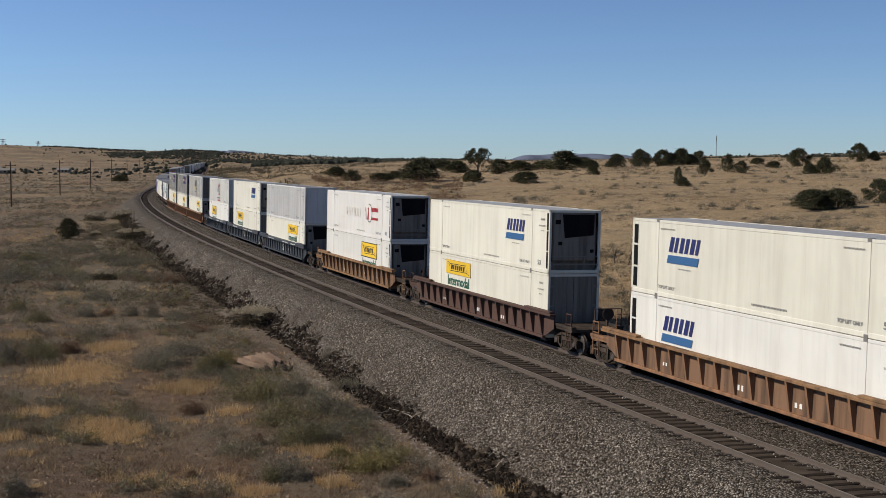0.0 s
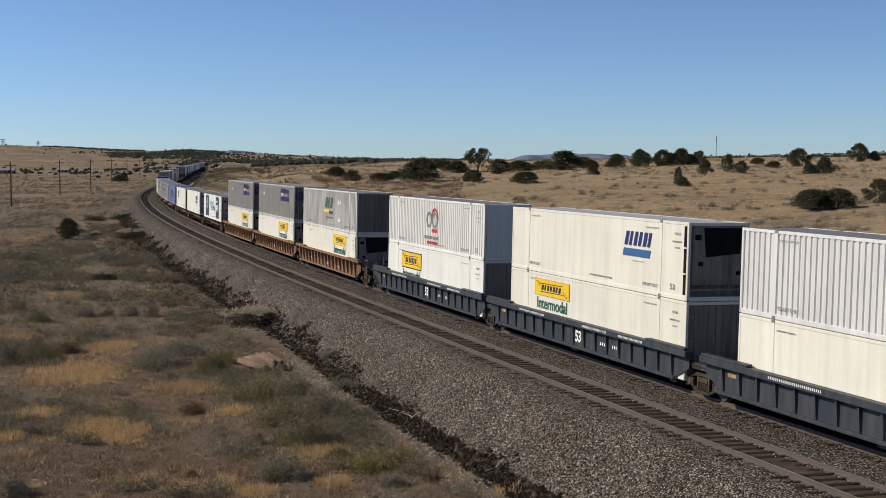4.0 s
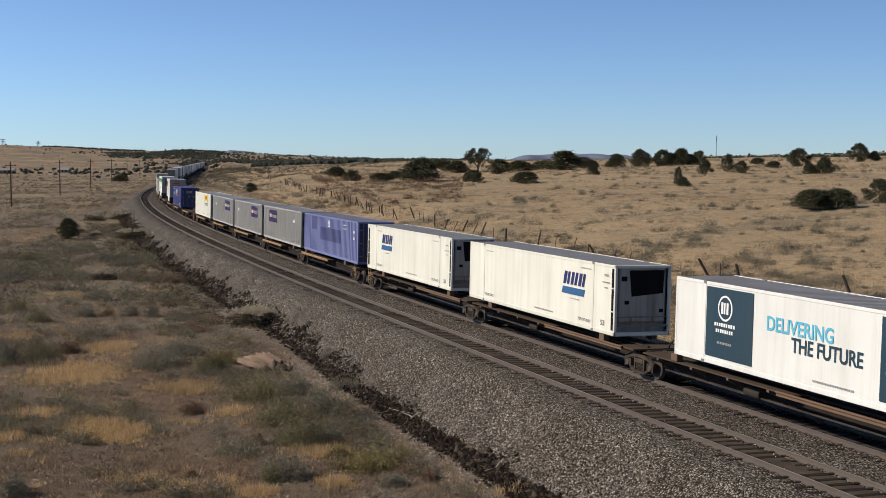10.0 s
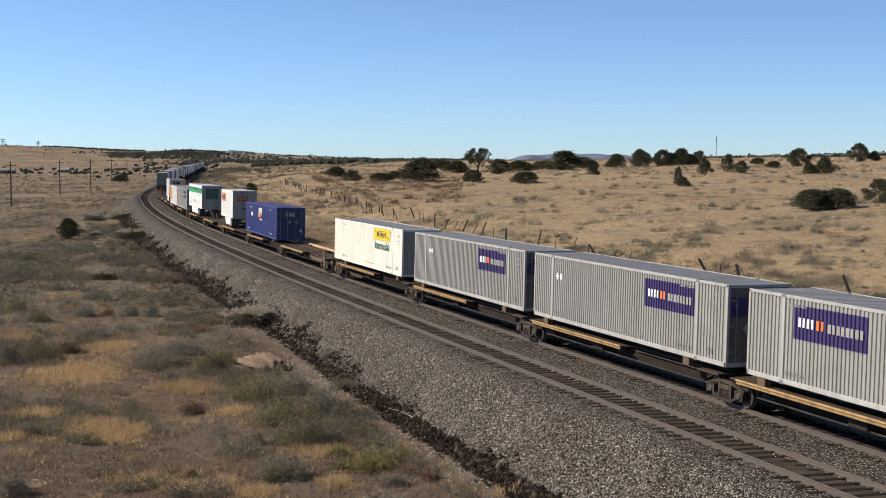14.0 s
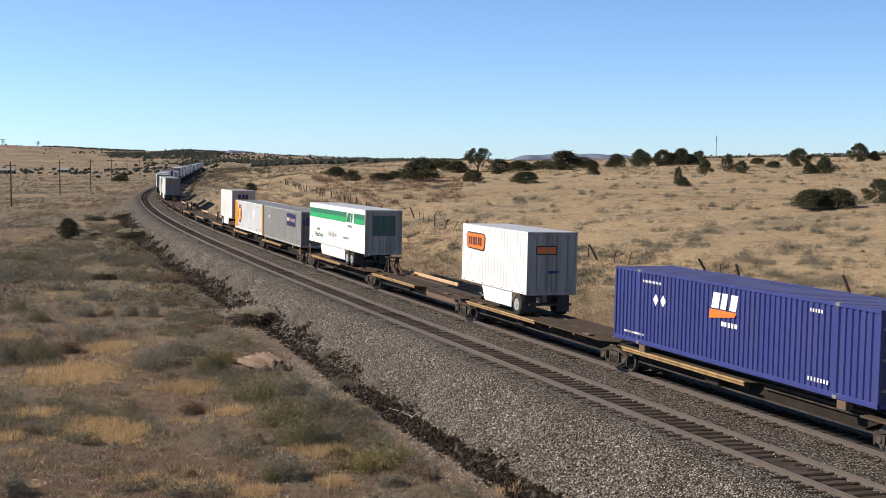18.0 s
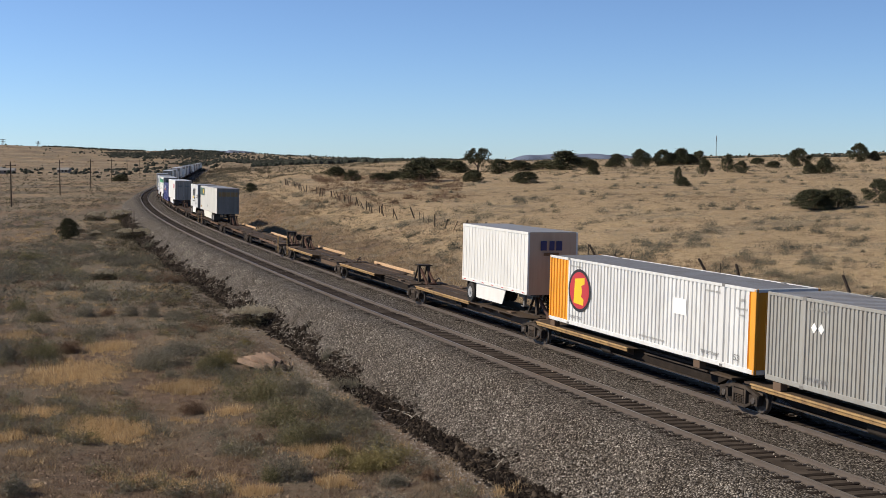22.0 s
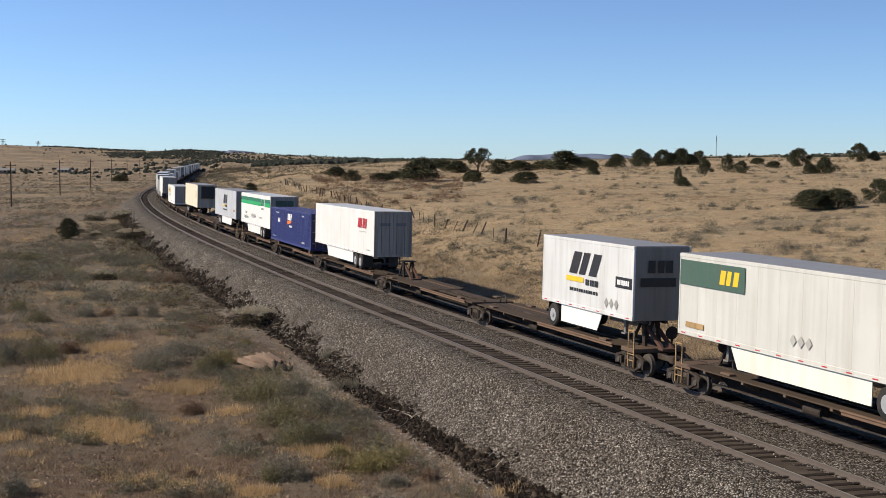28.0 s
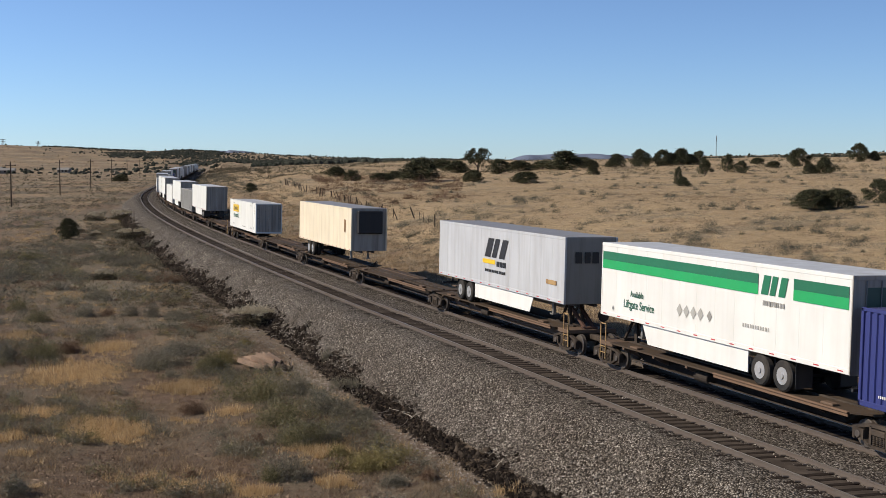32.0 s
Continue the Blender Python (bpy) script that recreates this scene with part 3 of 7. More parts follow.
def lettering(text, size, bold=0.0):
    key = (text, size, bold)
    if key not in TEXTS:
        cu = bpy.data.curves.new("lettering", "FONT")
        cu.body, cu.size, cu.align_x, cu.offset = text, size, "CENTER", bold
        ob = bpy.data.objects.new("lettering", cu)
        scene.collection.objects.link(ob)
        bpy.context.view_layer.update()
        me = bpy.data.meshes.new_from_object(ob.evaluated_get(bpy.context.evaluated_depsgraph_get()))
        bpy.data.objects.remove(ob)
        TEXTS[key] = me
    return TEXTS[key].copy()


def words(parent, text, x0, x1, z, size, material, y, bold=.0, label=""):
    """Lettering on the near side wall from x1 (far) to x0 (near), standing on z."""
    me = lettering(text, size, bold)
    co = np.empty(len(me.vertices) * 3, np.float32)
    me.vertices.foreach_get("co", co)
    co = co.reshape(-1, 3)
    lo, hi = co[:, 0].min(), co[:, 0].max()
    k = (x1 - x0) / float(hi - lo)
    me.transform(Matrix.Translation(((x0 + x1) / 2, y, z)) @ Matrix.Rotation(math.pi, 4, "Z") @ Matrix.Rotation(math.pi / 2, 4, "X")
                 @ Matrix.Diagonal((k, 1, 1, 1)) @ Matrix.Translation((-float(lo + hi) / 2, 0, 0)))
    return part("lettering", me, material, parent, label or "painted words '%s'" % text)


def plate(parent, name, x0, x1, z0, z1, material, y, lean=0.0, label="", t=.006):
    """A flat painted or stuck-on panel on the near side; lean shifts its top towards the near end."""
    g = Geo().prism([(x0, z0), (x1, z0), (x1 - lean, z1), (x0 - lean, z1)], "y", y, y + t)
    return part(name, g, material, parent, label)


def end_glyphs(parent, y0, y1, z0, z1, n, material, x):
    """Plain name blocks on the end wall that faces back along the train."""
    p = (y1 - y0) / n
    for i in range(n):
        a = y0 + i * p
        part("name_block", Geo().box(x - .006, x, a, a + p * (.78, .66)[i % 2], z0, z1), material, parent)


def end_plate(parent, name, y0, y1, z0, z1, material, x, label="", t=.006):
    return part(name, Geo().box(x - t, x, y0, y1, z0, z1), material, parent, label)


def glyphs(parent, x0, x1, z0, z1, n, material, y, lean=.0, label="", fill=.78):
    """A company name as n plain blocks of uneven width."""
    p = (x1 - x0) / n
    h = z1 - z0
    for i in range(n):
        w = p * min(fill, .8) * (1.0, .78, .92, .84)[i % 4]
        a = x1 - i * p - w
        pts = [(a + w * q + lean * (.5 - r), z0 + h * r) for q, r in ((0, 0), (1, 0), (1, 1), (0, 1))]
        part("name_block", Geo().prism(pts, "y", y, y + .005), material, parent, label if i == 0 else "")


def ring(parent, name, xc, zc, r0, r1, material, y, a0=0.0, a1=6.2832, squeeze=1.0, label=""):
    """A painted ring or arc."""
    n = 26
    full = a1 - a0 > 6.28
    v = []
    for k in range(n + (0 if full else 1)):
        a = a0 + (a1 - a0) * k / n
        for r in (r0, r1):
            v += [(xc + squeeze * r * math.cos(a), y, zc + r * math.sin(a)), (xc + squeeze * r * math.cos(a), y + .005, zc + r * math.sin(a))]
    m = len(v) // 4
    f = []
    for k in range(n):
        i, j = k * 4, ((k + 1) % m) * 4
        f += [(i + 1, j + 1, j + 3, i + 3), (i, i + 2, j + 2, j), (i, j, j + 1, i + 1), (i + 2, i + 3, j + 3, j + 2)]
    return part(name, Geo().add(v, f), material, parent, label)


def small_print(parent, spots, y, material=None):
    """Rows of tiny unreadable print: plain bars."""
    g = Geo()
    for x0, x1, z, h in spots:
        h = h * .8
        n = max(1, int((x1 - x0) / (h * 1.1)))
        p = (x1 - x0) / n
        for i in range(n):
            g.box(x0 + i * p, x0 + i * p + p * .5, y, y + .004, z, z + h)
    return tagged(part("small_print", g, material or FAINT_PRINT, parent, "rows of small unreadable print"), kind="stuff")


CACHE = {}


def shared(key, make):
    if key not in CACHE:
        CACHE[key] = make()
    return CACHE[key]


def piece(name, key, make, material, parent, label=""):
    """A part whose mesh is shared by all things with the same key and material."""
    return part(name, shared((key, material.name), lambda: make().mesh(name)), material, parent, label)


def side_mesh(style, sgn):
    g = Geo()
    y = WID / 2 - .012
    if style in PITCH:
        for a, b in ((-L53 / 2 + .1, -6.17), (-6.02, 6.02), (6.17, L53 / 2 - .1)):
            wall_sheet(g, corrugation(a, b, PITCH[style], .04 if style == "fine" else .05, y), .15, HGT - .1)
    else:
        xs = list(np.arange(-L53 / 2 + .1, L53 / 2 - .05, PLATE_PITCH)) + [L53 / 2 - .1]
        pts = []
        for a, b in zip(xs, xs[1:]):
            pts += [(a + .006, y - .006), (a + .014, y - .002), (b - .014, y - .002), (b - .006, y - .006)]
        wall_sheet(g, pts, .15, HGT - .1)
    if sgn < 0:
        g.v = [(x, -yy, z) for x, yy, z in g.v]
    return g


def container(name, label, body, style, end="doors", roof=None, rail=None, post=None, end_body=None, corner=None):
    """A 53-foot box: side walls, rails, posts, castings, roof, floor, and an end wall facing back along the train."""
    t = thing(name, label, "container", "containers on the train")
    rail, post, roof = rail or body, post or body, roof or ROOF
    end_body = end_body or body
    X, Y, Z = L53 / 2, WID / 2, HGT
    piece("side_wall", ("side", style, 1), lambda: side_mesh(style, 1), body, t)
    piece("side_wall", ("side", style, -1), lambda: side_mesh(style, -1), body, t)
    for sg in (1, -1):
        piece("top_rail", ("top", sg), lambda: Geo().box(-X, X, min(sg * Y, sg * (Y - .07)), max(sg * Y, sg * (Y - .07)), Z - .11, Z, .012), rail, t)
        piece("bottom_rail", ("bot", sg), lambda: Geo().box(-X, X, min(sg * Y, sg * (Y - .08)), max(sg * Y, sg * (Y - .08)), 0, .17, .015), rail, t)
        for x in (-6.095, 6.095):
            piece("lift_post", ("lift", sg, x), lambda: Geo().box(x - .075, x + .075, min(sg * (Y + .006), sg * (Y - .06)), max(sg * (Y + .006), sg * (Y - .06)), 0, Z, .012), post, t)
            piece("casting", ("cast", sg, x), lambda: Geo().box(x - .10, x + .10, min(sg * (Y + .010), sg * (Y - .16)), max(sg * (Y + .010), sg * (Y - .16)), Z - .1, Z + .02, .01)
                  .box(x - .10, x + .10, min(sg * (Y + .010), sg * (Y - .16)), max(sg * (Y + .010), sg * (Y - .16)), -.02, .11, .01), GALV, t)
        for x in (-X + .06, X - .06):
            piece("corner_post", ("corner", sg, x), lambda: Geo().box(x - .06, x + .06, min(sg * Y, sg * (Y - .12)), max(sg * Y, sg * (Y - .12)), 0, Z, .015), corner or post, t)
    def roof_geo():
        g = Geo()
        pts = []
        n = 44
        for i in range(n):
            x0, w = -X + .1 + i * (2 * X - .2) / n, (2 * X - .2) / n
            pts += [(x0, Z - .03), (x0 + .42 * w, Z - .03), (x0 + .5 * w, Z - .012), (x0 + .92 * w, Z - .012)]
        pts.append((X - .1, Z - .03))
        top = [(x, y, z) for x, z in pts for y in (-Y + .06, Y - .06)]
        return g.add(top, [(2 * i, 2 * i + 1, 2 * i + 3, 2 * i + 2) for i in range(len(pts) - 1)])
    piece("roof", ("roof",), roof_geo, roof, t)
    piece("floor", ("floor",), lambda: Geo().box(-X + .1, X - .1, -Y + .07, Y - .07, .03, .12), BLACK, t)
    piece("front_wall", ("front",), lambda: Geo().box(X - .06, X - .02, -Y + .1, Y - .1, .1, Z - .05, .01), end_body, t)
    xe = -X
    if end == "doors":
        for sg in (1, -1):
            d = piece("door", ("door", sg), lambda: Geo().box(xe + .02, xe + .07, min(sg * .012, sg * (Y - .12)), max(sg * .012, sg * (Y - .12)), .16, Z - .11, .012), end_body, t)
            for yy in (.32, .92):
                piece("lock_bar", ("lock", sg, yy), lambda: Geo().cyl("z", (xe - .01, sg * yy, Z / 2), .022, Z - .3, 8)
                      .box(xe - .03, xe + .02, sg * yy - .05, sg * yy + .05, 1.0, 1.06).box(xe - .03, xe + .02, sg * yy - .05, sg * yy + .05, 2.1, 2.16), GALV, d)
            for zz in (.5, 1.4, 2.3):
                piece("hinge", ("hinge", sg, zz), lambda: Geo().box(xe - .012, xe + .02, min(sg * (Y - .34), sg * (Y - .12)), max(sg * (Y - .34), sg * (Y - .12)), zz, zz + .08), GALV, d)
    elif end == "ribbed":
        def rg():
            g = Geo()
            prof = []
            w = (WID - .28) / 8
            for i in range(8):
                a, dx = -Y + .14 + i * w, .025 * (i % 2)
                prof += [(xe + .03 + dx, a), (xe + .03 + dx, a + w - .02)]
            return g.prism(prof + [(xe + .09, Y - .14), (xe + .09, -Y + .14)], "z", .15, Z - .1)
        piece("end_wall", ("ribbed",), rg, end_body, t)
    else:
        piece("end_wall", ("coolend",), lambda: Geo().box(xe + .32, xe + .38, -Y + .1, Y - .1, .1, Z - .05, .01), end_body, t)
        # The white housing wears the end paint with its painted shade.
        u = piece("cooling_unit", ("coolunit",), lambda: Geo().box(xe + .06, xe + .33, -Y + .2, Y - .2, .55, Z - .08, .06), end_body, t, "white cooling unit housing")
        piece("grille", ("coolgrille",), lambda: Geo().prism([(-.95, 1.75), (.50, 1.62), (.62, 2.70), (-1.0, 2.70)], "x", xe + .045, xe + .075), UNIT_DARK, u, "black air grille")
        for k, (ya, yb, za, zb_) in enumerate(((.72, .98, 2.25, 2.45), (.62, .82, 1.30, 1.45), (-.98, -.80, .95, 1.1))):
            piece("panel_slot", ("coolslot", k), lambda: Geo().box(xe + .05, xe + .07, ya, yb, za, zb_), UNIT_DARK, u)
        piece("guard_rail", ("coolguard",), lambda: Geo().bar((xe + .03, -Y + .1, .78), (xe + .03, Y - .1, .78), .05).bar((xe + .03, -Y + .1, .42), (xe + .03, Y - .1, .42), .06)
              .bar((xe + .03, -.5, .42), (xe + .03, -.5, .78), .04).bar((xe + .03, .5, .42), (xe + .03, .5, .78), .04), GALV, t)
        for sg in (1, -1):
            ya, yb = sorted((sg * (Y - .035), sg * (Y - .012)))
            # A black sheet stands in for the shade inside the open slot.
            piece("open_slot", ("coolframe", sg), lambda: Geo().box(xe + .13, xe + .33, ya, yb, .22, Z - .15), UNIT_DARK, t, "black sheet for the shaded slot beside the end post")
        piece("frame_strut", ("coolstrut",), lambda: Geo().bar((xe + .13, Y - .005, 1.0), (xe + .33, Y - .005, 1.0), .05).bar((xe + .13, Y - .005, 1.95), (xe + .33, Y - .005, 1.95), .05), post, t)
    piece("header", ("endheader",), lambda: Geo().box(xe, xe + .1, -Y + .1, Y - .1, Z - .12, Z, .012), rail, t)
    piece("end_sill", ("endsill",), lambda: Geo().box(xe, xe + .1, -Y + .1, Y - .1, 0, .16, .012), rail, t)
    return t


YO = WID / 2 + .004          # face on which signs are stuck


def haulier_sign(t, xc, zc, word=True, border=False, h=.76):
    """Yellow panel with dark line work, and a green word below."""
    w = 3.65
    b = plate(t, "sign", xc - w / 2, xc + w / 2, zc - h / 2, zc + h / 2, BLACK if border else YELLOW_RAIL, YO, label="black-bordered yellow company sign" if border else "yellow company sign")
    e = .055 if border else .015
    part("sign_face", Geo().box(xc - w / 2 + e, xc + w / 2 - e, YO + .006, YO + .010, zc - h / 2 + e, zc + h / 2 - e), YELLOW, b)
    d = .035
    for sg, name in ((1, "sign_line"), (-1, "sign_line")):
        part(name, Geo().prism([(xc + sg * 1.62, zc + sg * h * .30), (xc + sg * 1.45, zc + sg * h * .30), (xc + sg * 1.28, zc + sg * h * .19), (xc - sg * 1.15, zc + sg * h * .25),
                                (xc - sg * 1.15, zc + sg * (h * .25 + d)), (xc + sg * 1.25, zc + sg * (h * .19 + d)), (xc + sg * 1.45, zc + sg * (h * .30 + d)), (xc + sg * 1.62, zc + sg * (h * .30 + d))],
                               "y", YO + .010, YO + .014), BLACK, b)
        part("sign_wing", Geo().prism([(xc + sg * 1.60, zc + sg * h * .28), (xc + sg * 1.22, zc + sg * h * .12), (xc + sg * 1.22, zc - sg * h * .02)], "y", YO + .010, YO + .013), YELLOW_RAIL, b)
    glyphs(b, xc - 1.05, xc + 1.05, zc - h * .16, zc + h * .16, 7, BLACK, YO + .010, .06)
    if word:
        words(t, "Intermodal", xc - 1.62, xc + 1.52, zc - h / 2 - .58, .72, DARK_GREEN_LETTER, YO + .002, .012)


def slant_sign(t, xc, zc, k=1.0):
    """Navy slanted block name over a blue bar; zc: foot of the name."""
    glyphs(t, xc - 1.1, xc + 1.1, zc + .04, zc + .60, 6, NAVY, YO, .16, fill=.70)
    plate(t, "blue_bar", xc - .85, xc + 1.3, zc - .38, zc - .08, BLUE_BAR, YO, .10, "blue colour bar under the name")
    small_print(t, [(xc - .4, xc + .5, zc - .58, .06)], YO)


def box_print(t):
    """Handling marks near the posts and rails."""
    for x0 in (-5.95, 4.75):
        words(t, "TOP LIFT ONLY", x0, x0 + 1.2, .32, .17, LETTER_GREY, YO, .004)
    small_print(t, [(-5.9, -4.9, HGT - .35, .07), (4.9, 5.9, HGT - .35, .07), (-7.5, -7.05, HGT - .5, .12),
                    (-7.6, -6.9, HGT - .78, .08), (-7.45, -7.1, HGT - 1.0, .07), (-2.2, -.2, .32, .09)], YO)
    words(t, "53", -7.2, -6.85, .35, .30, LETTER_GREY, YO, .006)
    return t


def corr_sign(t, x0, x1, z0, z1, material, label, style="corrugated"):
    g = Geo()
    wall_sheet(g, [(x, y) for x, y in corrugation(-6.02, 6.02, PITCH[style], .04 if style == "fine" else .05, WID / 2 - .006) if x0 <= x <= x1], z0, z1)
    return part("painted_panel", g, material, t, label)


def parcel_sign(t, xc, zc, w=3.65, h=1.08):
    p = corr_sign(t, xc - w / 2, xc + w / 2, zc - h / 2, zc + h / 2, PURPLE, "purple painted company panel", "fine")
    glyphs(p, xc + .66, xc + w / 2 - .30, zc - .14, zc + .16, 4, LETTER_WHITE, YO - .004, fill=.62)
    glyphs(p, xc + .14, xc + .62, zc - .14, zc + .16, 2, SIGN_ORANGE, YO - .004, fill=.62)
    glyphs(p, xc - w / 2 + .15, xc + .06, zc - .16, zc + .12, 8, GREY_LIGHT, YO - .004)


def diamonds(t, xc, zc, r=.17, n=2, material=None, y=None):
    for i in range(n):
        x = xc + i * r * 2.4
        part("placard", Geo().prism([(x - r, zc), (x, zc - r * 1.15), (x + r, zc), (x, zc + r * 1.15)], "y", y or YO, (y or YO) + .004), material or LETTER_WHITE, t, "white hazard placard holder")


# ---- bogies ----
WHEEL_R = .44


def bogie_geo():
    g = Geo()
    g.box(-.28, .28, -1.0, 1.0, .50, .74, .03).box(-.5, .5, -.35, .35, .62, .82, .02)
    return g


def side_frame_geo(sg):
    """Cast side frame: arched top, dropped bottom, columns, open windows, axle-box jaws."""
    y0, y1 = (.98, 1.12) if sg > 0 else (-1.12, -.98)
    g = Geo()
    top, foot = [(-1.16, .60), (-.95, .66), (-.42, .80), (.42, .80), (.95, .66), (1.16, .60)], [(-.78, .36), (-.38, .17), (.38, .17), (.78, .36)]
    for path, w in ((top, .11), (foot, .10)):
        for (xa, za), (xb, zb) in zip(path, path[1:]):
            g.prism([(xa - .01, za - w / 2), (xb + .01, zb - w / 2), (xb + .01, zb + w / 2), (xa - .01, za + w / 2)], "y", y0, y1)
    for x in (-.36, .36):
        g.box(x - .05, x + .05, y0, y1, .17, .78)
    for x in (-.89, .89):
        g.prism([(x - .25, .62), (x - .25, .30), (x - .15, .28), (x - .12, .50), (x + .12, .50), (x + .15, .28), (x + .25, .30), (x + .25, .62)], "y", y0 - .02, y1 + .02)
    return g


def springs_geo(sg):
    g = Geo()
    for x in (-.22, -.075, .075, .22):
        for k in range(5):
            g.cyl("z", (x, sg * 1.06, .26 + .055 * k), .062, .034, 9)
    return g.box(-.30, .30, sg * 1.05 - .10, sg * 1.05 + .10, .52, .70, .02)


def axle_cap_geo(x, sg):
    return Geo().cyl("y", (x, sg * 1.12, WHEEL_R), .12, .10, 12, bev=.015)


def wheel_geo(x, sg):
    y = sg * .78
    return Geo().cyl("y", (x, y, WHEEL_R), WHEEL_R, .13, 22, bev=.02).cyl("y", (x, y - sg * .075, WHEEL_R), WHEEL_R + .026, .03, 22).cyl("y", (x, y + sg * .07, WHEEL_R), .12, .06, 12)


def bogie(parent, x):
    b = part("bogie", shared("bogie", lambda: bogie_geo().mesh("bogie")), BOGIE, parent, "dusty cast steel bogie", at=(x, 0, 0))
    for sg in (1, -1):
        part("side_frame", shared(("sf", sg), lambda: side_frame_geo(sg).mesh("side_frame")), BOGIE, b)
        tagged(part("spring_nest", shared(("sn", sg), lambda: springs_geo(sg).mesh("spring_nest")), BOGIE, b), kind="stuff")
        for xx in (-.89, .89):
            part("axle_cap", shared(("ac", sg, xx), lambda: axle_cap_geo(xx, sg).mesh("axle_cap")), WHEEL_STEEL, b)
            part("rail_wheel", shared(("rw", sg, xx), lambda: wheel_geo(xx, sg).mesh("rail_wheel", False)), WHEEL_STEEL, b)
    return b


# ---- well cars ----
def well_unit(label, body, chord, half, near_bogie, near_end, far_end, detail_mat=None, marks=True):
    """half: half the distance between bogies; near_end, far_end: whether the unit ends the car there (platform, ladder, coupler)."""
    t = thing("well_car", label, "railway car", "well cars of the train")
    low, high = (1.42, 1.50) if body is SLATE else (1.42, 1.60)        # depth of the ribs at foot and top
    # Brown panels get recess shade painted in; the ribs keep the body paint.
    panel = {RUST_BROWN: RUST_PANEL, ORANGE_BROWN: RUST_PANEL}.get(body, body)
    W = 8.55
    zt, zb = 1.62, .42
    for sg in (1, -1):
        ys = lambda a, b: (min(sg * a, sg * b), max(sg * a, sg * b))
        piece("side_panel", ("wp", sg), lambda: Geo().prism([(-W, zb + .12), (-W - .9, .95), (-W - .9, zt - .1), (W + .9, zt - .1), (W + .9, .95), (W, zb + .12)], "y", *ys(1.325, 1.355)), panel, t)
        piece("top_chord", ("wt", sg, body is SLATE), lambda: Geo().box(-W - 1.0, W + 1.0, *ys(1.31, 1.61), zt - (.24 if body is SLATE else .11), zt, .015)
              .box(-W - .9, -6.6, *ys(1.36, 1.60), zt - .002, zt + .10, .02).box(6.6, W + .9, *ys(1.36, 1.60), zt - .002, zt + .10, .02), chord, t)
        piece("bottom_chord", ("wb", sg), lambda: Geo().box(-W, W, *ys(1.31, 1.50), zb, zb + .12, .015), body, t)
        n = 17
        for i in range(n):
            x = -W + .25 + i * (2 * W - .5) / (n - 1)
            part("rib", shared(("rib", sg, body.name), lambda: Geo().add(
                [(-.07, sg * 1.35, zb + .11), (.07, sg * 1.35, zb + .11), (.07, sg * 1.35, zt - .10), (-.07, sg * 1.35, zt - .10),
                 (-.05, sg * low, zb + .11), (.05, sg * low, zb + .11), (.05, sg * high, zt - .10), (-.05, sg * high, zt - .10)],
                [(0, 1, 2, 3), (4, 7, 6, 5), (0, 4, 5, 1), (1, 5, 6, 2), (2, 6, 7, 3), (3, 7, 4, 0)]).mesh("rib")), body, t, at=(x, 0, 0))
    piece("well_floor", ("wf",), lambda: Geo().box(-W, W, -1.3, 1.3, .36, .42).box(-W, -W + .5, -1.34, 1.34, .30, .44).box(-.3, .3, -1.34, 1.34, .30, .44).box(W - .5, W, -1.34, 1.34, .30, .44), BLACK, t)
    for e, sg in ((half, 1), (-half, -1)):
        a, b = (W + .1, e + (.9 if (far_end if sg > 0 else near_end) else .1)) if sg > 0 else (e - (.9 if near_end else .1), -W - .1)
        x0, x1 = min(a, b), max(a, b)
        part("end_platform", Geo().box(x0, x1, -1.25, 1.25, .98, 1.10, .01).box(x0, x1, -.45, .45, .70, .98).box(x0, x1, 1.05, 1.28, 1.10, 1.22, .01).box(x0, x1, -1.28, -1.05, 1.10, 1.22, .01),
             body if sg > 0 else BOGIE, t)
        part("bulkhead", Geo().box(sg * W - .04, sg * W + .04, -1.34, 1.34, .42, 1.18), body, t)
    bogie(t, half)
    if near_bogie:
        bogie(t, -half)
    for flag, sg in ((far_end, 1), (near_end, -1)):
        if not flag:
            continue
        x = sg * (half + .9)
        part("coupler", Geo().box(min(x, x + sg * .95), max(x, x + sg * .95), -.14, .14, .62, .86, .03).box(x + sg * .75 - .18, x + sg * .75 + .18, -.2, .2, .58, .90, .04), BOGIE, t)
        part("ladder", Geo().bar((x - sg * .15, 1.22, .35), (x - sg * .15, 1.22, 1.75), .04).bar((x - sg * .65, 1.22, .35), (x - sg * .65, 1.22, 1.75), .04)
             .bar((x - sg * .15, 1.22, .6), (x - sg * .65, 1.22, .6), .03).bar((x - sg * .15, 1.22, .95), (x - sg * .65, 1.22, .95), .03).bar((x - sg * .15, 1.22, 1.3), (x - sg * .65, 1.22, 1.3), .03)
             .bar((x - sg * .15, 1.22, 1.75), (x - sg * .65, 1.22, 1.75), .04), body, t)
        part("handrail", Geo().bar((x - sg * .1, -1.2, 1.1), (x - sg * .1, -1.2, 2.0), .04).bar((x - sg * .1, -1.2, 2.0), (x - sg * .1, .1, 2.0), .04).bar((x - sg * .1, .1, 2.0), (x - sg * .1, .1, 1.1), .04), body, t)
        part("brake_wheel", Geo().cyl("x", (x - sg * .2, -.6, 1.75), .27, .05, 16).bar((x - sg * .25, -.6, 1.1), (x - sg * .25, -.6, 1.75), .07), BOGIE, t)
    return t


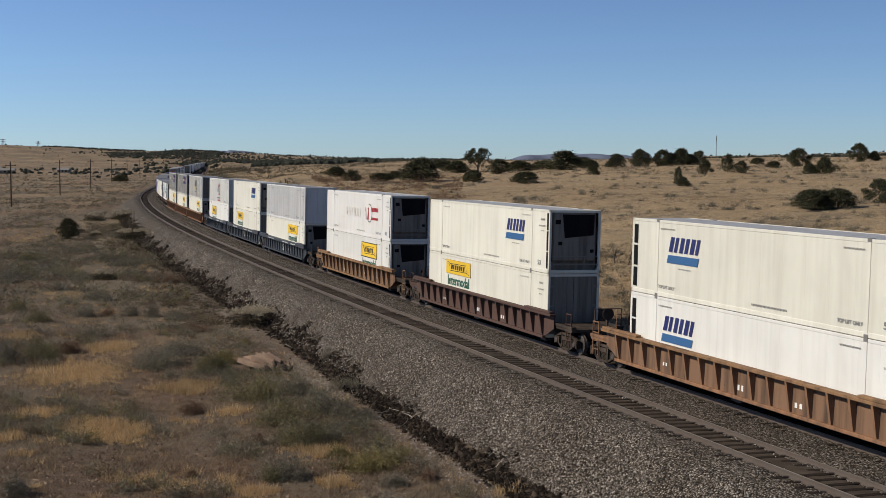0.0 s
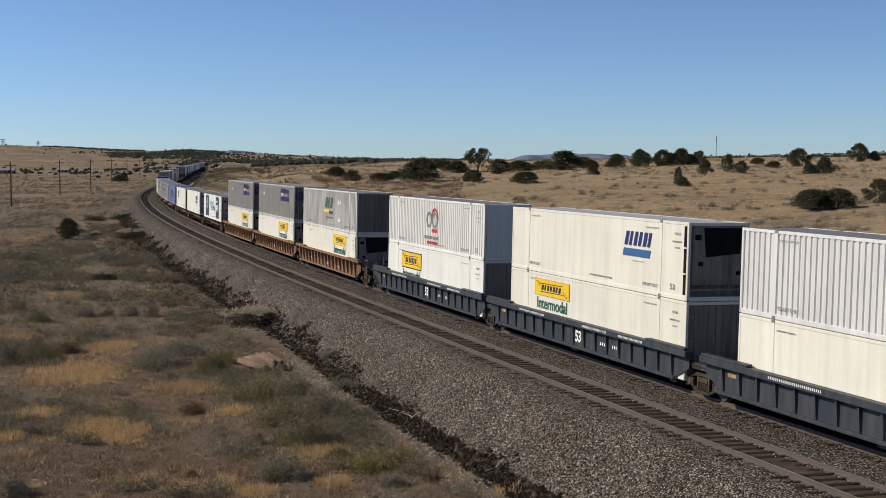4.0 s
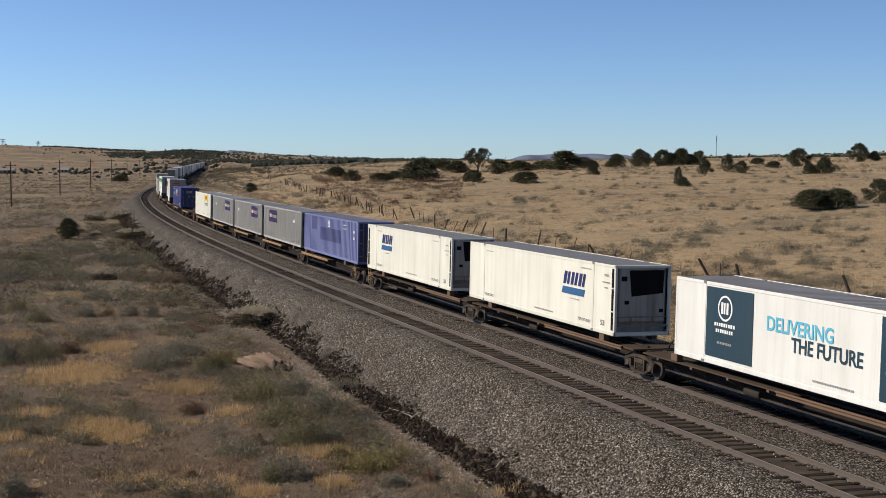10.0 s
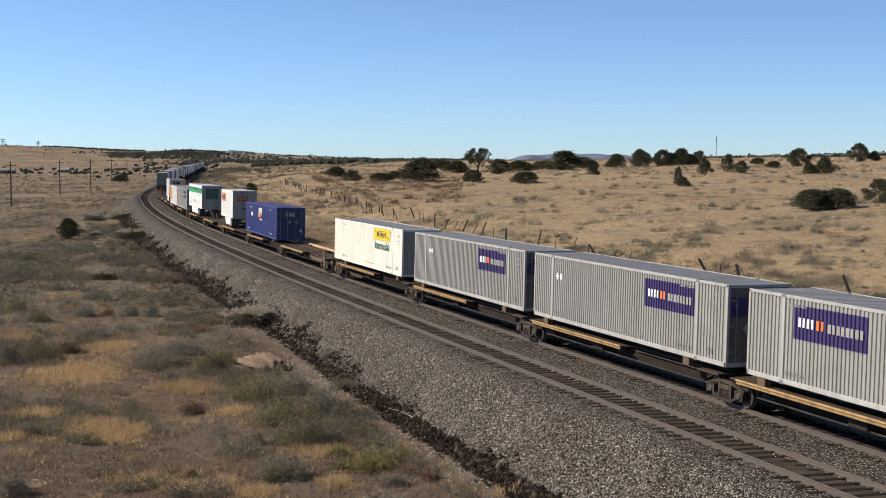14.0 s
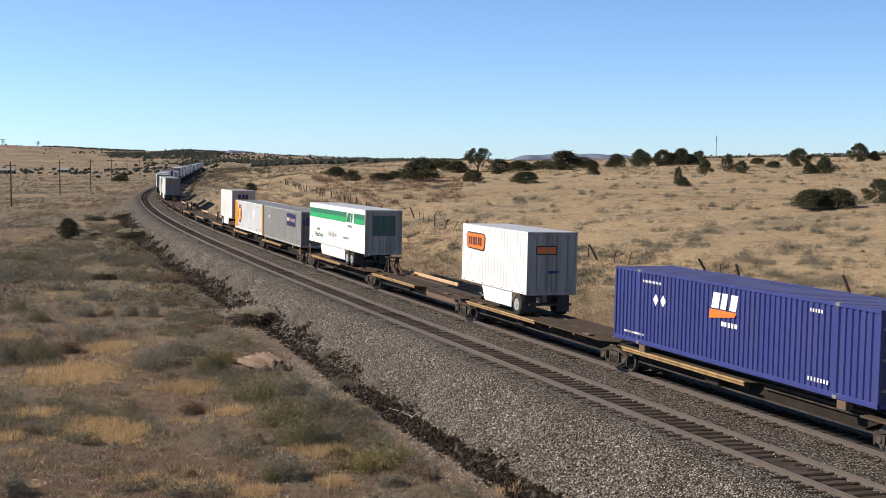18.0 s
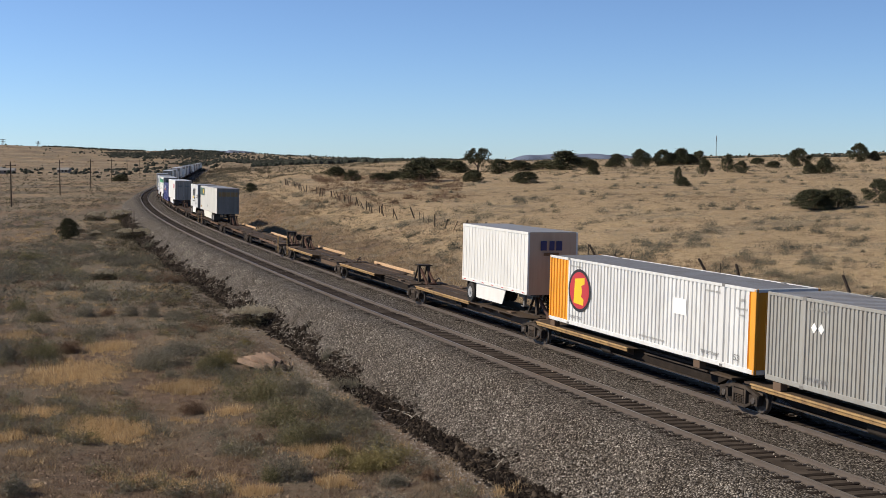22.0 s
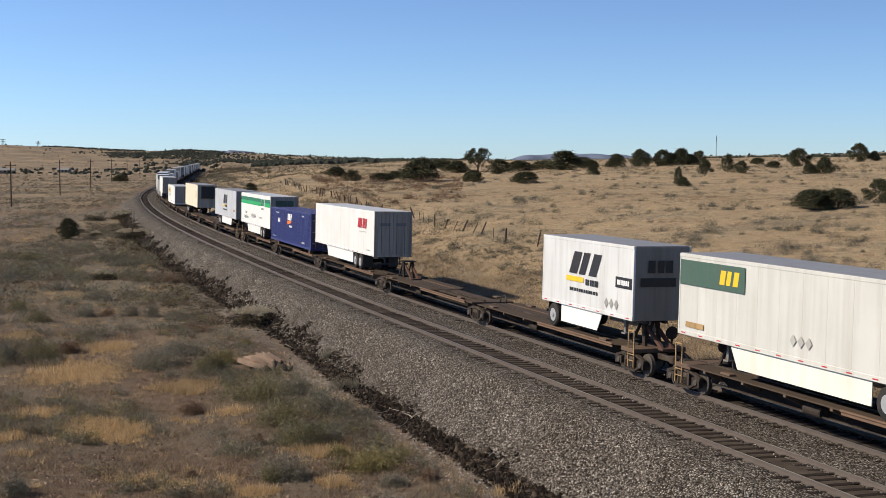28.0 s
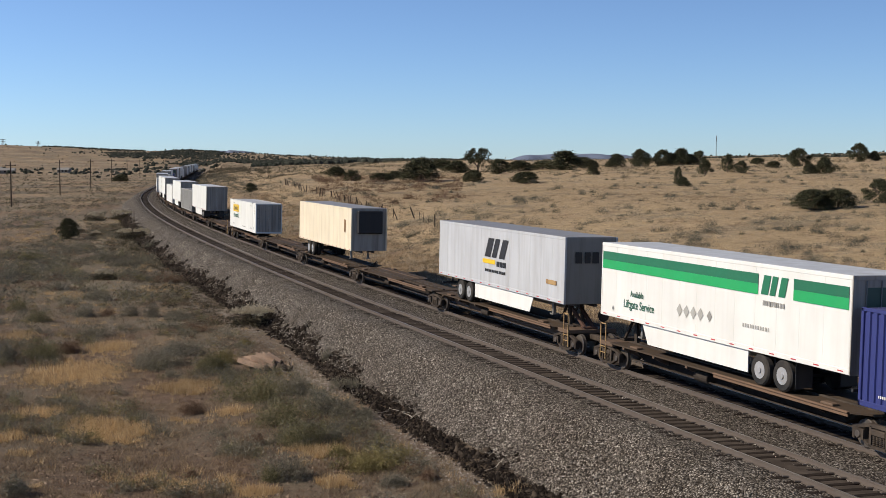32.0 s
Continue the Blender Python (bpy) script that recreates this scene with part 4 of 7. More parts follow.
# ---- spine cars ----
def spine_unit(label, half, near_end, far_end, hitch, seed, trailer_base=None, plain=False, wide=False, loaded=False, board=True):
    """One platform of an articulated spine car; hitch: places of raised trailer hitches."""
    t = thing("spine_car", label, "railway car", "spine cars of the train")
    r = random.Random(seed)
    # Under a load the beam takes the copy with shade in its colour.
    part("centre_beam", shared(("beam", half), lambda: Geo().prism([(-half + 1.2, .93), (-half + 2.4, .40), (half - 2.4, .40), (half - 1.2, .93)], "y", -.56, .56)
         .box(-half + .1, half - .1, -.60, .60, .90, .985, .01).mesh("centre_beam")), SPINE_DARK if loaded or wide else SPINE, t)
    edge = -half + .45 if wide else -1.3
    part("deck", shared(("deck", half, wide), lambda: Geo().prism([(edge, -.62), (edge, .62), (edge + .7, 1.22), (half - .45, 1.22), (half - .45, -1.22), (edge + .7, -1.22)], "z", .985, 1.04).mesh("deck")), DECK, t)
    if not wide:
        part("end_deck", shared(("endd", half), lambda: Geo().box(-half + .35, -half + 1.7, -1.20, 1.20, .955, 1.03, .01).mesh("end_deck")), DECK, t)
        part("beam_cap", shared(("cap", half), lambda: Geo().box(-half + 1.7, edge, -.60, .60, .984, 1.02, .01).mesh("beam_cap")), DECK, t)
        part("pull_rod", shared(("rod", half), lambda: Geo().bar((-half + 1.8, .66, .86), (edge, .66, .86), .05).bar((-half + 2.2, .60, .97), (edge, .60, .97), .06).mesh("pull_rod")), BOGIE, t)
    part("deck_channel", shared(("chan", half), lambda: Geo().box(-half + .6, half - .6, .30, .42, 1.036, 1.10, .01).mesh("deck_channel")), BOGIE, t)
    part("deck_seam", shared(("seam", half), lambda: Geo().box(-1.0, half - .6, -.52, -.46, 1.038, 1.07).mesh("deck_seam")), SPINE, t)
    x0, x1 = (-half + 1.2, -half + 8.6) if plain else (half - 9.6, half - .9)
    part("guide_rail", shared(("guide", half, plain), lambda: Geo().box(x0, x1, 1.20, 1.31, .99, 1.05, .012).mesh("guide_rail")),
         RUSTY_RAIL if plain else YELLOW_RAIL, t, "rusty tan guide rail" if plain else "worn yellow guide rail")
    part("rail_web", shared(("web", half, plain), lambda: Geo().box(x0 + .02, x1 - .02, 1.23, 1.27, .88, .99, .01).mesh("rail_web")), RUSTY_RAIL if plain else OCHRE_WEB, t, "rust-stained web under the guide rail")
    if board and not wide and not loaded:
        part("side_board", shared(("board", half), lambda: Geo().box(half - 10.2, half - 1.1, -1.36, -1.22, 1.0, 1.22, .04).mesh("side_board")), TAN_BOARD, t, "worn tan board along the far edge")
    for k in range(6 if wide else 4):
        xa = half - 1.6 - k * 2.4
        part("cross_arm", shared(("arm", half, k), lambda: Geo().prism([(-1.22, .90), (-.50, .58), (.50, .58), (1.22, .90), (1.22, .984), (-1.22, .984)], "x", xa - .07, xa + .07).mesh("cross_arm")), SPINE, t)
    part("brake_pipe", shared(("pipe", half), lambda: Geo().bar((-half + 1.5, .78, .50), (half - 1.5, .78, .50), .05).mesh("brake_pipe")), BOGIE, t)
    for sx in (-1, 1):
        for sy in (1, -1):
            part("box_support", shared(("sup", sx, sy), lambda: Geo().box(sx * 6.095 - .22, sx * 6.095 + .22, sy * 1.12 - .14, sy * 1.12 + .14, 1.035, 1.33, .02).mesh("box_support")) if trailer_base is None else
                 shared(("supd", sx, sy), lambda: Geo().box(sx * 6.095 - .30, sx * 6.095 + .30, sy * 1.05 - .14, sy * 1.05 + .14, 1.035, 1.12, .02).mesh("box_support")), SPINE, t)
    part("air_tank", shared("tank", lambda: Geo().cyl("x", (1.6, .72, .62), .19, .9, 14, bev=.03).mesh("air_tank")), BOGIE, t)
    bogie(t, half)
    if near_end:
        bogie(t, -half)
    if not far_end:
        def hose():
            g = Geo()
            pts = [(half - .15 + .42 * math.cos(k * .3491), -.35 - .12 * math.sin(k * .3491), 1.02 + .40 * math.sin(k * .3491)) for k in range(10)]
            for p, q in zip(pts, pts[1:]):
                g.bar(p, q, .05)
            return g
        part("air_hose", shared(("hose", half), lambda: hose().mesh("air_hose")), RUBBER, t, "black looped air hose over the joint")
    for x in hitch:
        part("hitch_strut", Geo().bar((x - 1.5, .22, 1.07), (x - .15, .22, 1.86), .10, .16).bar((x - 1.5, -.22, 1.07), (x - .15, -.22, 1.86), .10, .16).box(x - 1.7, x - 1.3, -.34, .34, 1.03, 1.13, .02),
             RUST_STRUT, t, "rust-red diagonal strut of the hitch")
        part("hitch_stand", Geo().box(x - .38, x + .38, -.45, .45, 2.06, 2.14, .02).bar((x - .25, .32, 1.03), (x - .1, .30, 2.06), .12, .2).bar((x - .25, -.32, 1.03), (x - .1, -.30, 2.06), .12, .2)
             .bar((x + .9, .28, 1.05), (x + .15, .28, 2.0), .09).bar((x + .9, -.28, 1.05), (x + .15, -.28, 2.0), .09).box(x + .7, x + 1.1, -.4, .4, 1.03, 1.16, .02), BOGIE, t, "dark steel trailer hitch stand")
    for flag, sg in ((far_end, 1), (near_end, -1)):
        if flag:
            x = sg * (half + .45)
            part("end_sill", Geo().box(min(sg * (half - .6), x), max(sg * (half - .6), x), -1.2, 1.2, .86, 1.04, .02), SPINE, t)
            part("coupler", Geo().box(min(x, x + sg * 1.5), max(x, x + sg * 1.5), -.14, .14, .62, .86, .03).box(x + sg * 1.2 - .18, x + sg * 1.2 + .18, -.2, .2, .58, .90, .04), BOGIE, t)
            part("ladder", Geo().bar((x, 1.18, .3), (x, 1.18, 1.75), .04).bar((x - sg * .45, 1.18, .3), (x - sg * .45, 1.18, 1.75), .04).bar((x, 1.18, .55), (x - sg * .45, 1.18, .55), .03)
                 .bar((x, 1.18, 1.75), (x - sg * .45, 1.18, 1.75), .04).bar((x, 1.18, .8), (x - sg * .45, 1.18, .8), .03), YELLOW_RAIL, t)
            part("brake_wheel", Geo().cyl("x", (x - sg * .3, -.7, 1.6), .27, .05, 16).bar((x - sg * .3, -.7, 1.0), (x - sg * .3, -.7, 1.6), .07), BOGIE, t)
    return t


# ---- road trailers carried on the cars ----
def trailer(label, length, body, wheels_near, axles, skirt=True, ribbed=False, end_mat=None, roof=None, skirt_mat=None, legs_at=None, doors_near=None):
    """A road trailer body with wheels at one end and landing legs at the other; base of its tyres at 0."""
    t = thing("road_trailer", label, "trailer", "road trailers on the train")
    X, Y = length / 2, 1.295
    z0, z1 = 1.08, 4.06
    # DOOR_GREY holds the rear wall's shade in its colour.
    end_mat, roof, skirt_mat = end_mat or DOOR_GREY, roof or ROOF_WHITE, skirt_mat or body
    doors_near = wheels_near if doors_near is None else doors_near
    for sg in (1, -1):
        def walls():
            g = Geo()
            if ribbed:
                n = round(length / .41)
                pts = []
                for i in range(n):
                    a = -X + .08 + i * (length - .16) / n
                    w = (length - .16) / n
                    pts += [(a, Y - .012), (a + w * .82, Y - .012), (a + w * .86, Y + .010), (a + w * .96, Y + .010)]
                pts.append((X - .08, Y - .012))
            else:
                n = max(3, round(length / 1.22))
                pts = []
                for i in range(n):
                    a, b = -X + .08 + i * (length - .16) / n, -X + .08 + (i + 1) * (length - .16) / n
                    pts += [(a, Y - .008), (a + .015, Y), (b - .03, Y), (b - .015, Y - .008)]
            wall_sheet(g, pts, z0 + .16, z1 - .12)
            if sg < 0:
                g.v = [(x, -y, z) for x, y, z in g.v]
            return g
        part("side_wall", walls(), body, t)
        lo, hi = sorted((sg * (Y - .04), sg * (Y + .012)))
        part("top_rail", Geo().box(-X, X, lo, hi, z1 - .13, z1, .012), body, t)
        b = part("bottom_rail", Geo().box(-X, X, lo, hi, z0, z0 + .17, .012), body, t)
        if sg > 0:
            g = Geo()
            n = int(length / 1.1)
            for i in range(n):
                x = -X + .4 + i * (length - .8) / (n - 1)
                g.box(x - .13, x + .13, hi, hi + .004, z0 + .06, z0 + .10)
            tagged(part("marker_strip", g, RED, b, "red reflective strips"), kind="stuff")
        for x in (-X + .045, X - .045):
            part("corner_post", Geo().box(x - .045, x + .045, min(sg * (Y - .1), sg * (Y + .006)), max(sg * (Y - .1), sg * (Y + .006)), z0, z1, .015), body, t)
    part("roof", Geo().box(-X + .02, X - .02, -Y + .03, Y - .03, z1 - .06, z1 + .012, .01), roof, t)
    part("floor", Geo().box(-X + .05, X - .05, -Y + .05, Y - .05, z0 + .02, z0 + .15), BLACK, t)
    part("cross_members", Geo().box(-X + .3, X - .3, -.5, -.36, z0 - .16, z0 + .02).box(-X + .3, X - .3, .36, .5, z0 - .16, z0 + .02), BLACK, t)
    xd, xn = (-X, X) if doors_near else (X, -X)
    sg = -1 if doors_near else 1
    for sy in (1, -1):
        d = part("rear_door", Geo().box(min(xd, xd - sg * .05), max(xd, xd - sg * .05), min(sy * .01, sy * (Y - .1)), max(sy * .01, sy * (Y - .1)), z0 + .12, z1 - .12, .01), end_mat, t)
        for yy in (.25, .8):
            part("lock_bar", Geo().cyl("z", (xd + sg * .03, sy * yy, (z0 + z1) / 2), .02, z1 - z0 - .3, 8), GALV, d)
    part("rear_frame", Geo().box(min(xd, xd + sg * .03), max(xd, xd + sg * .03), -Y, Y, z1 - .13, z1, .01).box(min(xd, xd + sg * .03), max(xd, xd + sg * .03), -Y, Y, z0 - .02, z0 + .13, .01)
         .box(min(xd, xd + sg * .03), max(xd, xd + sg * .03), Y - .1, Y, z0, z1).box(min(xd, xd + sg * .03), max(xd, xd + sg * .03), -Y, -Y + .1, z0, z1), end_mat, t)
    part("nose_wall", Geo().box(min(xn, xn + sg * .05), max(xn, xn + sg * .05), -Y + .08, Y - .08, z0, z1 - .02, .012), end_mat if not doors_near else body, t)
    part("underride_bar", Geo().box(xd - sg * .08 - .05, xd - sg * .08 + .05, -1.1, 1.1, .55, .66, .01).bar((xd - sg * .1, .5, .6), (xd - sg * .1, .5, z0), .08).bar((xd - sg * .1, -.5, .6), (xd - sg * .1, -.5, z0), .08), BLACK, t)
    # wheels
    ws = -1 if wheels_near else 1
    xs = [ws * (X - 1.15)] if axles == 1 else [ws * (X - 3.35), ws * (X - 4.6)]
    for x in xs:
        ax = part("axle", Geo().cyl("y", (x, 0, .52), .07, 2.2, 8).box(x - .4, x + .4, -.6, -.5, .55, z0 - .1).box(x - .4, x + .4, .5, .6, .55, z0 - .1), BLACK, t)
        for sy in (1, -1):
            for yy in (1.14, .82):
                w = part("wheel", shared(("tyre", yy, sy), lambda: Geo().cyl("y", (0, sy * yy, .52), .52, .27, 28, bev=.05).mesh("wheel")), RUBBER, ax, "black dual road tyre", at=(x, 0, 0))
                if yy > 1:
                    ww = shared(("rim", sy), lambda: Geo().cyl("y", (0, sy * 1.262, .52), .29, .03, 20).cyl("y", (0, sy * 1.28, .52), .10, .06, 12).mesh("rim"))
                    ob = part("rim", ww, RIM, ax, "pale steel rim", at=(x, 0, 0))
    for ya, yb in ((.55, 1.2), (-1.2, -.55)):
        part("mud_flap", Geo().box(xs[0] + ws * .62 - .01, xs[0] + ws * .62 + .01, ya, yb, .2, z0 - .05), BLACK, t)
    # landing legs
    lx = -ws * (X - (2.4 if length > 12 else 1.7))
    for sy in (1, -1):
        part("landing_leg", Geo().box(lx - .07, lx + .07, sy * .62 - .07, sy * .62 + .07, .42, z0, .01).box(lx - .16, lx + .16, sy * .62 - .14, sy * .62 + .14, .36, .42).bar((lx, sy * .62, .75), (lx + ws * .7, sy * .62, z0), .05), GALV, t)
    if skirt:
        a, b = (lx + ws * 1.0, xs[-1] - ws * .75)
        x0, x1 = min(a, b), max(a, b)
        cut = .45
        part("side_skirt", Geo().prism([(x0 + (cut if ws > 0 else 0), .32), (x1 - (cut if ws < 0 else 0) * 0, .32), (x1, z0), (x0, z0)] if ws > 0 else
                                       [(x0, .32), (x1 - cut, .32), (x1, z0), (x0, z0)], "y", Y - .10, Y - .07), skirt_mat, t)
        part("side_skirt", Geo().prism([(x0, .32), (x1, .32), (x1, z0), (x0, z0)], "y", -Y + .07, -Y + .10), skirt_mat, t)
    return t


# ---- the train's make-up ----
def build_train():
    base_low, base_up = .44, .44 + 2.92
    spine_base, tyre_base = 1.34, 1.06

    def put(ob, at, half=6.1, base=0.0):
        TRAIN.append((ob, at, half, base))
        return ob

    # well cars (label, body, chord, middle, half distance of bogies, near bogie, near end, far end)
    brown, dark, amber = "rust-brown steel well car with ribbed sides", "dark brown steel well car with ribbed sides", "orange-brown well car with worn ribbed sides"
    slate = "slate-blue articulated well car unit with ribbed sides"
    for label, body, chord, a, b, nb, ne, fe in (
            (brown, RUST_BROWN, ORANGE_BROWN, -331.0, -310.6, True, True, True),
            (dark, DARK_BROWN, DARK_BROWN, -307.0, -286.6, True, True, True),
            (amber, ORANGE_BROWN, ORANGE_BROWN, -284.0, -263.2, True, True, True),
            (slate, SLATE, SLATE, -259.8, -239.8, True, True, False),
            (slate, SLATE, SLATE, -239.8, -219.7, False, False, False),
            (slate, SLATE, SLATE, -219.7, -200.4, False, False, True),
            (brown, RUST_BROWN, ORANGE_BROWN, -197.2, -177.5, True, True, False),
            (brown, RUST_BROWN, ORANGE_BROWN, -177.5, -157.6, False, False, False),
            (brown, RUST_BROWN, ORANGE_BROWN, -157.6, -138.2, False, False, True)):
        w = well_unit(label, body, chord, (b - a) / 2, nb, ne, fe)
        y = 1.548
        if body is SLATE:
            words(w, "53", -.66, -.10, .72, .66, LETTER_WHITE, 1.358, .02)
            small_print(w, [(-2.9, -2.35, .85, .16), (-4.2, -3.45, .85, .16)], 1.358, LETTER_WHITE)
            small_print(w, [(2.6, 5.4, 1.46, .11), (-3.4, -1.2, 1.46, .11), (-6.4, -4.4, 1.46, .11)], 1.612, LETTER_WHITE)
            part("yellow_plate", Geo().box(7.55, 8.05, 1.356, 1.366, 1.08, 1.24), YELLOW_RAIL, w)
        elif body is ORANGE_BROWN:
            words(w, "53", -5.85, -5.32, .82, .52, LETTER_GREY, 1.358, .01)
            small_print(w, [(-4.0, -3.45, .85, .34), (-3.0, -2.4, .85, .34)], 1.358, LETTER_WHITE)
            part("white_patch", Geo().box(2.2, 2.6, 1.358, 1.362, .7, 1.2), PALE, w, "faded white paint patch")
        else:
            small_print(w, [(-.45, .0, .72, .24), (-3.7, -3.2, .72, .20), (4.6, 5.0, .80, .16)], 1.358, LETTER_WHITE)
        put(w, (a + b) / 2, (b - a) / 2)

    def lift(label, at, base, body, style, end, sign=None, **kw):
        c = container("container", label, body, style, end, **kw)
        if body not in (LAVENDER, BLUE):
            box_print(c)
        if sign:
            sign(c)
        return put(c, at, 6.1, base)

    def yellow_at(x, z=1.55, word=True):
        return lambda c: haulier_sign(c, x, z + .06, True, word == "border", 1.0 if word == "border" else .76)

    def open_frame(c):
        """Black plates for the shade in the open slots of the far end frame."""
        for za, zb in ((.24, .98), (1.06, 1.84), (1.92, 2.66)):
            plate(c, "frame_slot", 7.62, 7.90, za, zb, UNIT_DARK, YO - .002, label="black plate for a shaded opening in the end frame")

    def slant_framed(x, z):
        def f(c):
            slant_sign(c, x, z)
            open_frame(c)
        return f

    cool_cream = dict(roof=ROOF_WHITE, end_body=DOOR_SHADED_DIRTY)
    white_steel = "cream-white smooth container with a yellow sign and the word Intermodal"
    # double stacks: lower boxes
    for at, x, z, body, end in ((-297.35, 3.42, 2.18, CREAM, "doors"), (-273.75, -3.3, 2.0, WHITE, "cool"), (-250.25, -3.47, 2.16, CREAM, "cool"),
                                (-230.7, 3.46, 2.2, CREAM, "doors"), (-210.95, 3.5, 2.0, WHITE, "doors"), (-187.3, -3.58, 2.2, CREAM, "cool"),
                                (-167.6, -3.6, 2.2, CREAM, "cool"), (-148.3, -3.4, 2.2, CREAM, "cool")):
        lift(white_steel, at, base_low, body, "smooth", end, yellow_at(x, z, "border" if body is WHITE else ""), roof=ROOF_WHITE, end_body=DOOR_SHADED_DIRTY)
    lift("cream-white smooth reefer container with a navy name and blue bar", -321.2, base_low, WHITE, "smooth", "cool", slant_framed(4.3, 1.64), **cool_cream)
    # upper boxes
    lift("cream reefer container with a navy name and blue bar", -321.2, base_up, CREAM, "smooth", "cool", slant_framed(4.07, 1.70), **cool_cream)
    lift("cream reefer container with a navy name and blue bar", -297.35, base_up, CREAM, "smooth", "cool", lambda c: slant_sign(c, -4.3, 1.72), **cool_cream)

    def west(c):
        glyphs(c, -1.2, 2.6, 1.30, 1.85, 9, GHOST, YO, label="faded ghost of an old painted name")
        g = Geo()
        for k, x in enumerate((-2.55, -2.85, -3.15)):
            g.prism([(x, 1.15), (x + .10, 1.15), (x + .28 - .36 * (k % 2), 1.95), (x + .16 - .36 * (k % 2), 1.95)], "y", YO, YO + .005)
        part("emblem_strokes", g, RED, c, "dark red slanted emblem strokes")
        ring(c, "emblem_ring", -3.25, 1.6, .62, .55, LETTER_GREY, YO, 1.2, 5.6)
        glyphs(c, -5.3, -3.7, 1.72, 1.98, 8, RED, YO)
        glyphs(c, -5.3, -3.7, 1.18, 1.34, 9, RED, YO)
    lift("white reefer container with a red emblem and faded name", -273.75, base_up, WHITE_CLEAN, "smooth", "cool", west, **cool_cream)

    lift("pale silver corrugated container with faint markings", -250.25, base_up, SILVER_PALE, "corrugated", "ribbed", None, post=SILVER_PALE, rail=SILVER_PALE)
    lift("cream reefer container with a navy name and blue bar", -230.7, base_up, CREAM, "smooth", "cool", lambda c: slant_sign(c, -4.4, 1.76), **cool_cream)

    def rings(c):
        for xc, zc, r0, r1, m in ((.46, 1.72, .46, .30, LETTER_GREY), (-.52, 1.72, .46, .30, LETTER_GREY), (-.50, 1.80, .60, .48, RED)):
            ring(c, "emblem_ring", xc, zc, r0, r1, m, YO if m is not RED else YO + .006, 0, 3.3 if m is RED else 6.2832, label="round painted emblem")
        part("emblem_block", Geo().box(-.95, -.05, YO, YO + .005, 1.02, 1.22), RED, c)
        glyphs(c, -1.2, 1.2, .62, .80, 10, LETTER_GREY, YO)
        glyphs(c, -1.1, .8, .34, .50, 9, RED, YO)
    lift("white corrugated container with a black and red ring emblem", -210.95, base_up, WHITE, "corrugated", "ribbed", rings)

    def greens(c):
        glyphs(c, -1.6, .8, 1.56, 2.34, 3, GREEN_DULL, YO, .30, fill=.72)
        plate(c, "yellow_bar", -.25, 1.1, 1.20, 1.44, YELLOW, YO, label="yellow bar under the name")
        glyphs(c, -1.6, -.4, 1.10, 1.34, 5, GREEN_DULL, YO)
        glyphs(c, -1.5, .6, .78, .92, 10, LETTER_GREY, YO)
        diamonds(c, -3.6, 2.05, .19, 2, GHOST)
        diamonds(c, -3.6, .75, .19, 2, GHOST)
    lift("light grey corrugated container with a green block name", -187.3, base_up, GREY_WARM, "corrugated", "doors", greens, end_body=GREY_END, post=PALE, rail=PALE)

    def parcel(x, d):
        def f(c):
            parcel_sign(c, x, 2.08)
            diamonds(c, d, 2.0, .15)
            end_plate(c, "end_panel", .1, 1.15, 1.75, 2.45, PURPLE, -L53 / 2 + .02, "purple company panel on the end")
            # Placards greyed: the end wall's shade is put into their colour.
            for y0 in (-.15, .42):
                part("placard", Geo().prism([(y0 - .22, 1.35), (y0, 1.10), (y0 + .22, 1.35), (y0, 1.60)], "x", -L53 / 2 - .006, -L53 / 2 + .012), FAINT_PRINT, c, "pale placard holder on the end")
        return f
    parcel_label = "grey corrugated container with a purple company panel"
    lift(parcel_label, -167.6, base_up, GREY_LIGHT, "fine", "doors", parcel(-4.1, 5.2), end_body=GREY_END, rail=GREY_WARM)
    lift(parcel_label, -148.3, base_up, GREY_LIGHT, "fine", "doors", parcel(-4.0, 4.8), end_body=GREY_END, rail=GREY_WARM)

    # spine cars: bogie places of each car, and raised hitches per unit
    cars = [([-133.7, -115.8, -97.6, -79.3], {}),
            ([-75.3, -58.4, -41.5, -24.5, -7.3, 9.7], {}),
            ([13.9, 30.5, 47.7, 64.9, 82.3, 99.3], {0: [-8.9], 4: [7.2], 2: [7.3], 3: [7.4]}),
            ([103.3, 120.2, 137.5, 154.9, 172.2, 189.6], {2: [-7.3], 3: [-7.2], 4: [6.6]}),
            ([193.9, 211.0, 229.2, 247.1], {0: [-8.9], 2: [7.0], 1: [6.4]}),
            ([251.2, 267.9, 284.8, 301.9, 318.9, 335.8], {0: [-7.9], 2: [7.6], 4: [7.6], 1: [6.3]}),
            ([339.8, 356.9, 373.9, 391.0, 408.2, 425.3], {0: [-7.2], 2: [7.2]})]
    a = 429.4
    for k in range(8):
        cars.append(([a + 17.1 * i for i in range(6)], {}))
        a += 85.5 + 4.1
    LOADED = (60.5, 91.2, 142.0, 239.2, 255.0, 294.2, 328.1, 347.7, 382.2)      # road trailers
    n = 0
    for places, hooks in cars:
        for i, (p, q) in enumerate(zip(places, places[1:])):
            n += 1
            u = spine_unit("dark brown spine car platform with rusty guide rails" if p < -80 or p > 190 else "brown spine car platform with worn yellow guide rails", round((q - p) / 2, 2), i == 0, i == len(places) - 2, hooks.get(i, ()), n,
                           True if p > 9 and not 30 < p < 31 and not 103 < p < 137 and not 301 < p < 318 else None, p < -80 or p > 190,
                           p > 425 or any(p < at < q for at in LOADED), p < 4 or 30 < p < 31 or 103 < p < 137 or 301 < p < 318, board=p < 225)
            put(u, (p + q) / 2, (q - p) / 2)

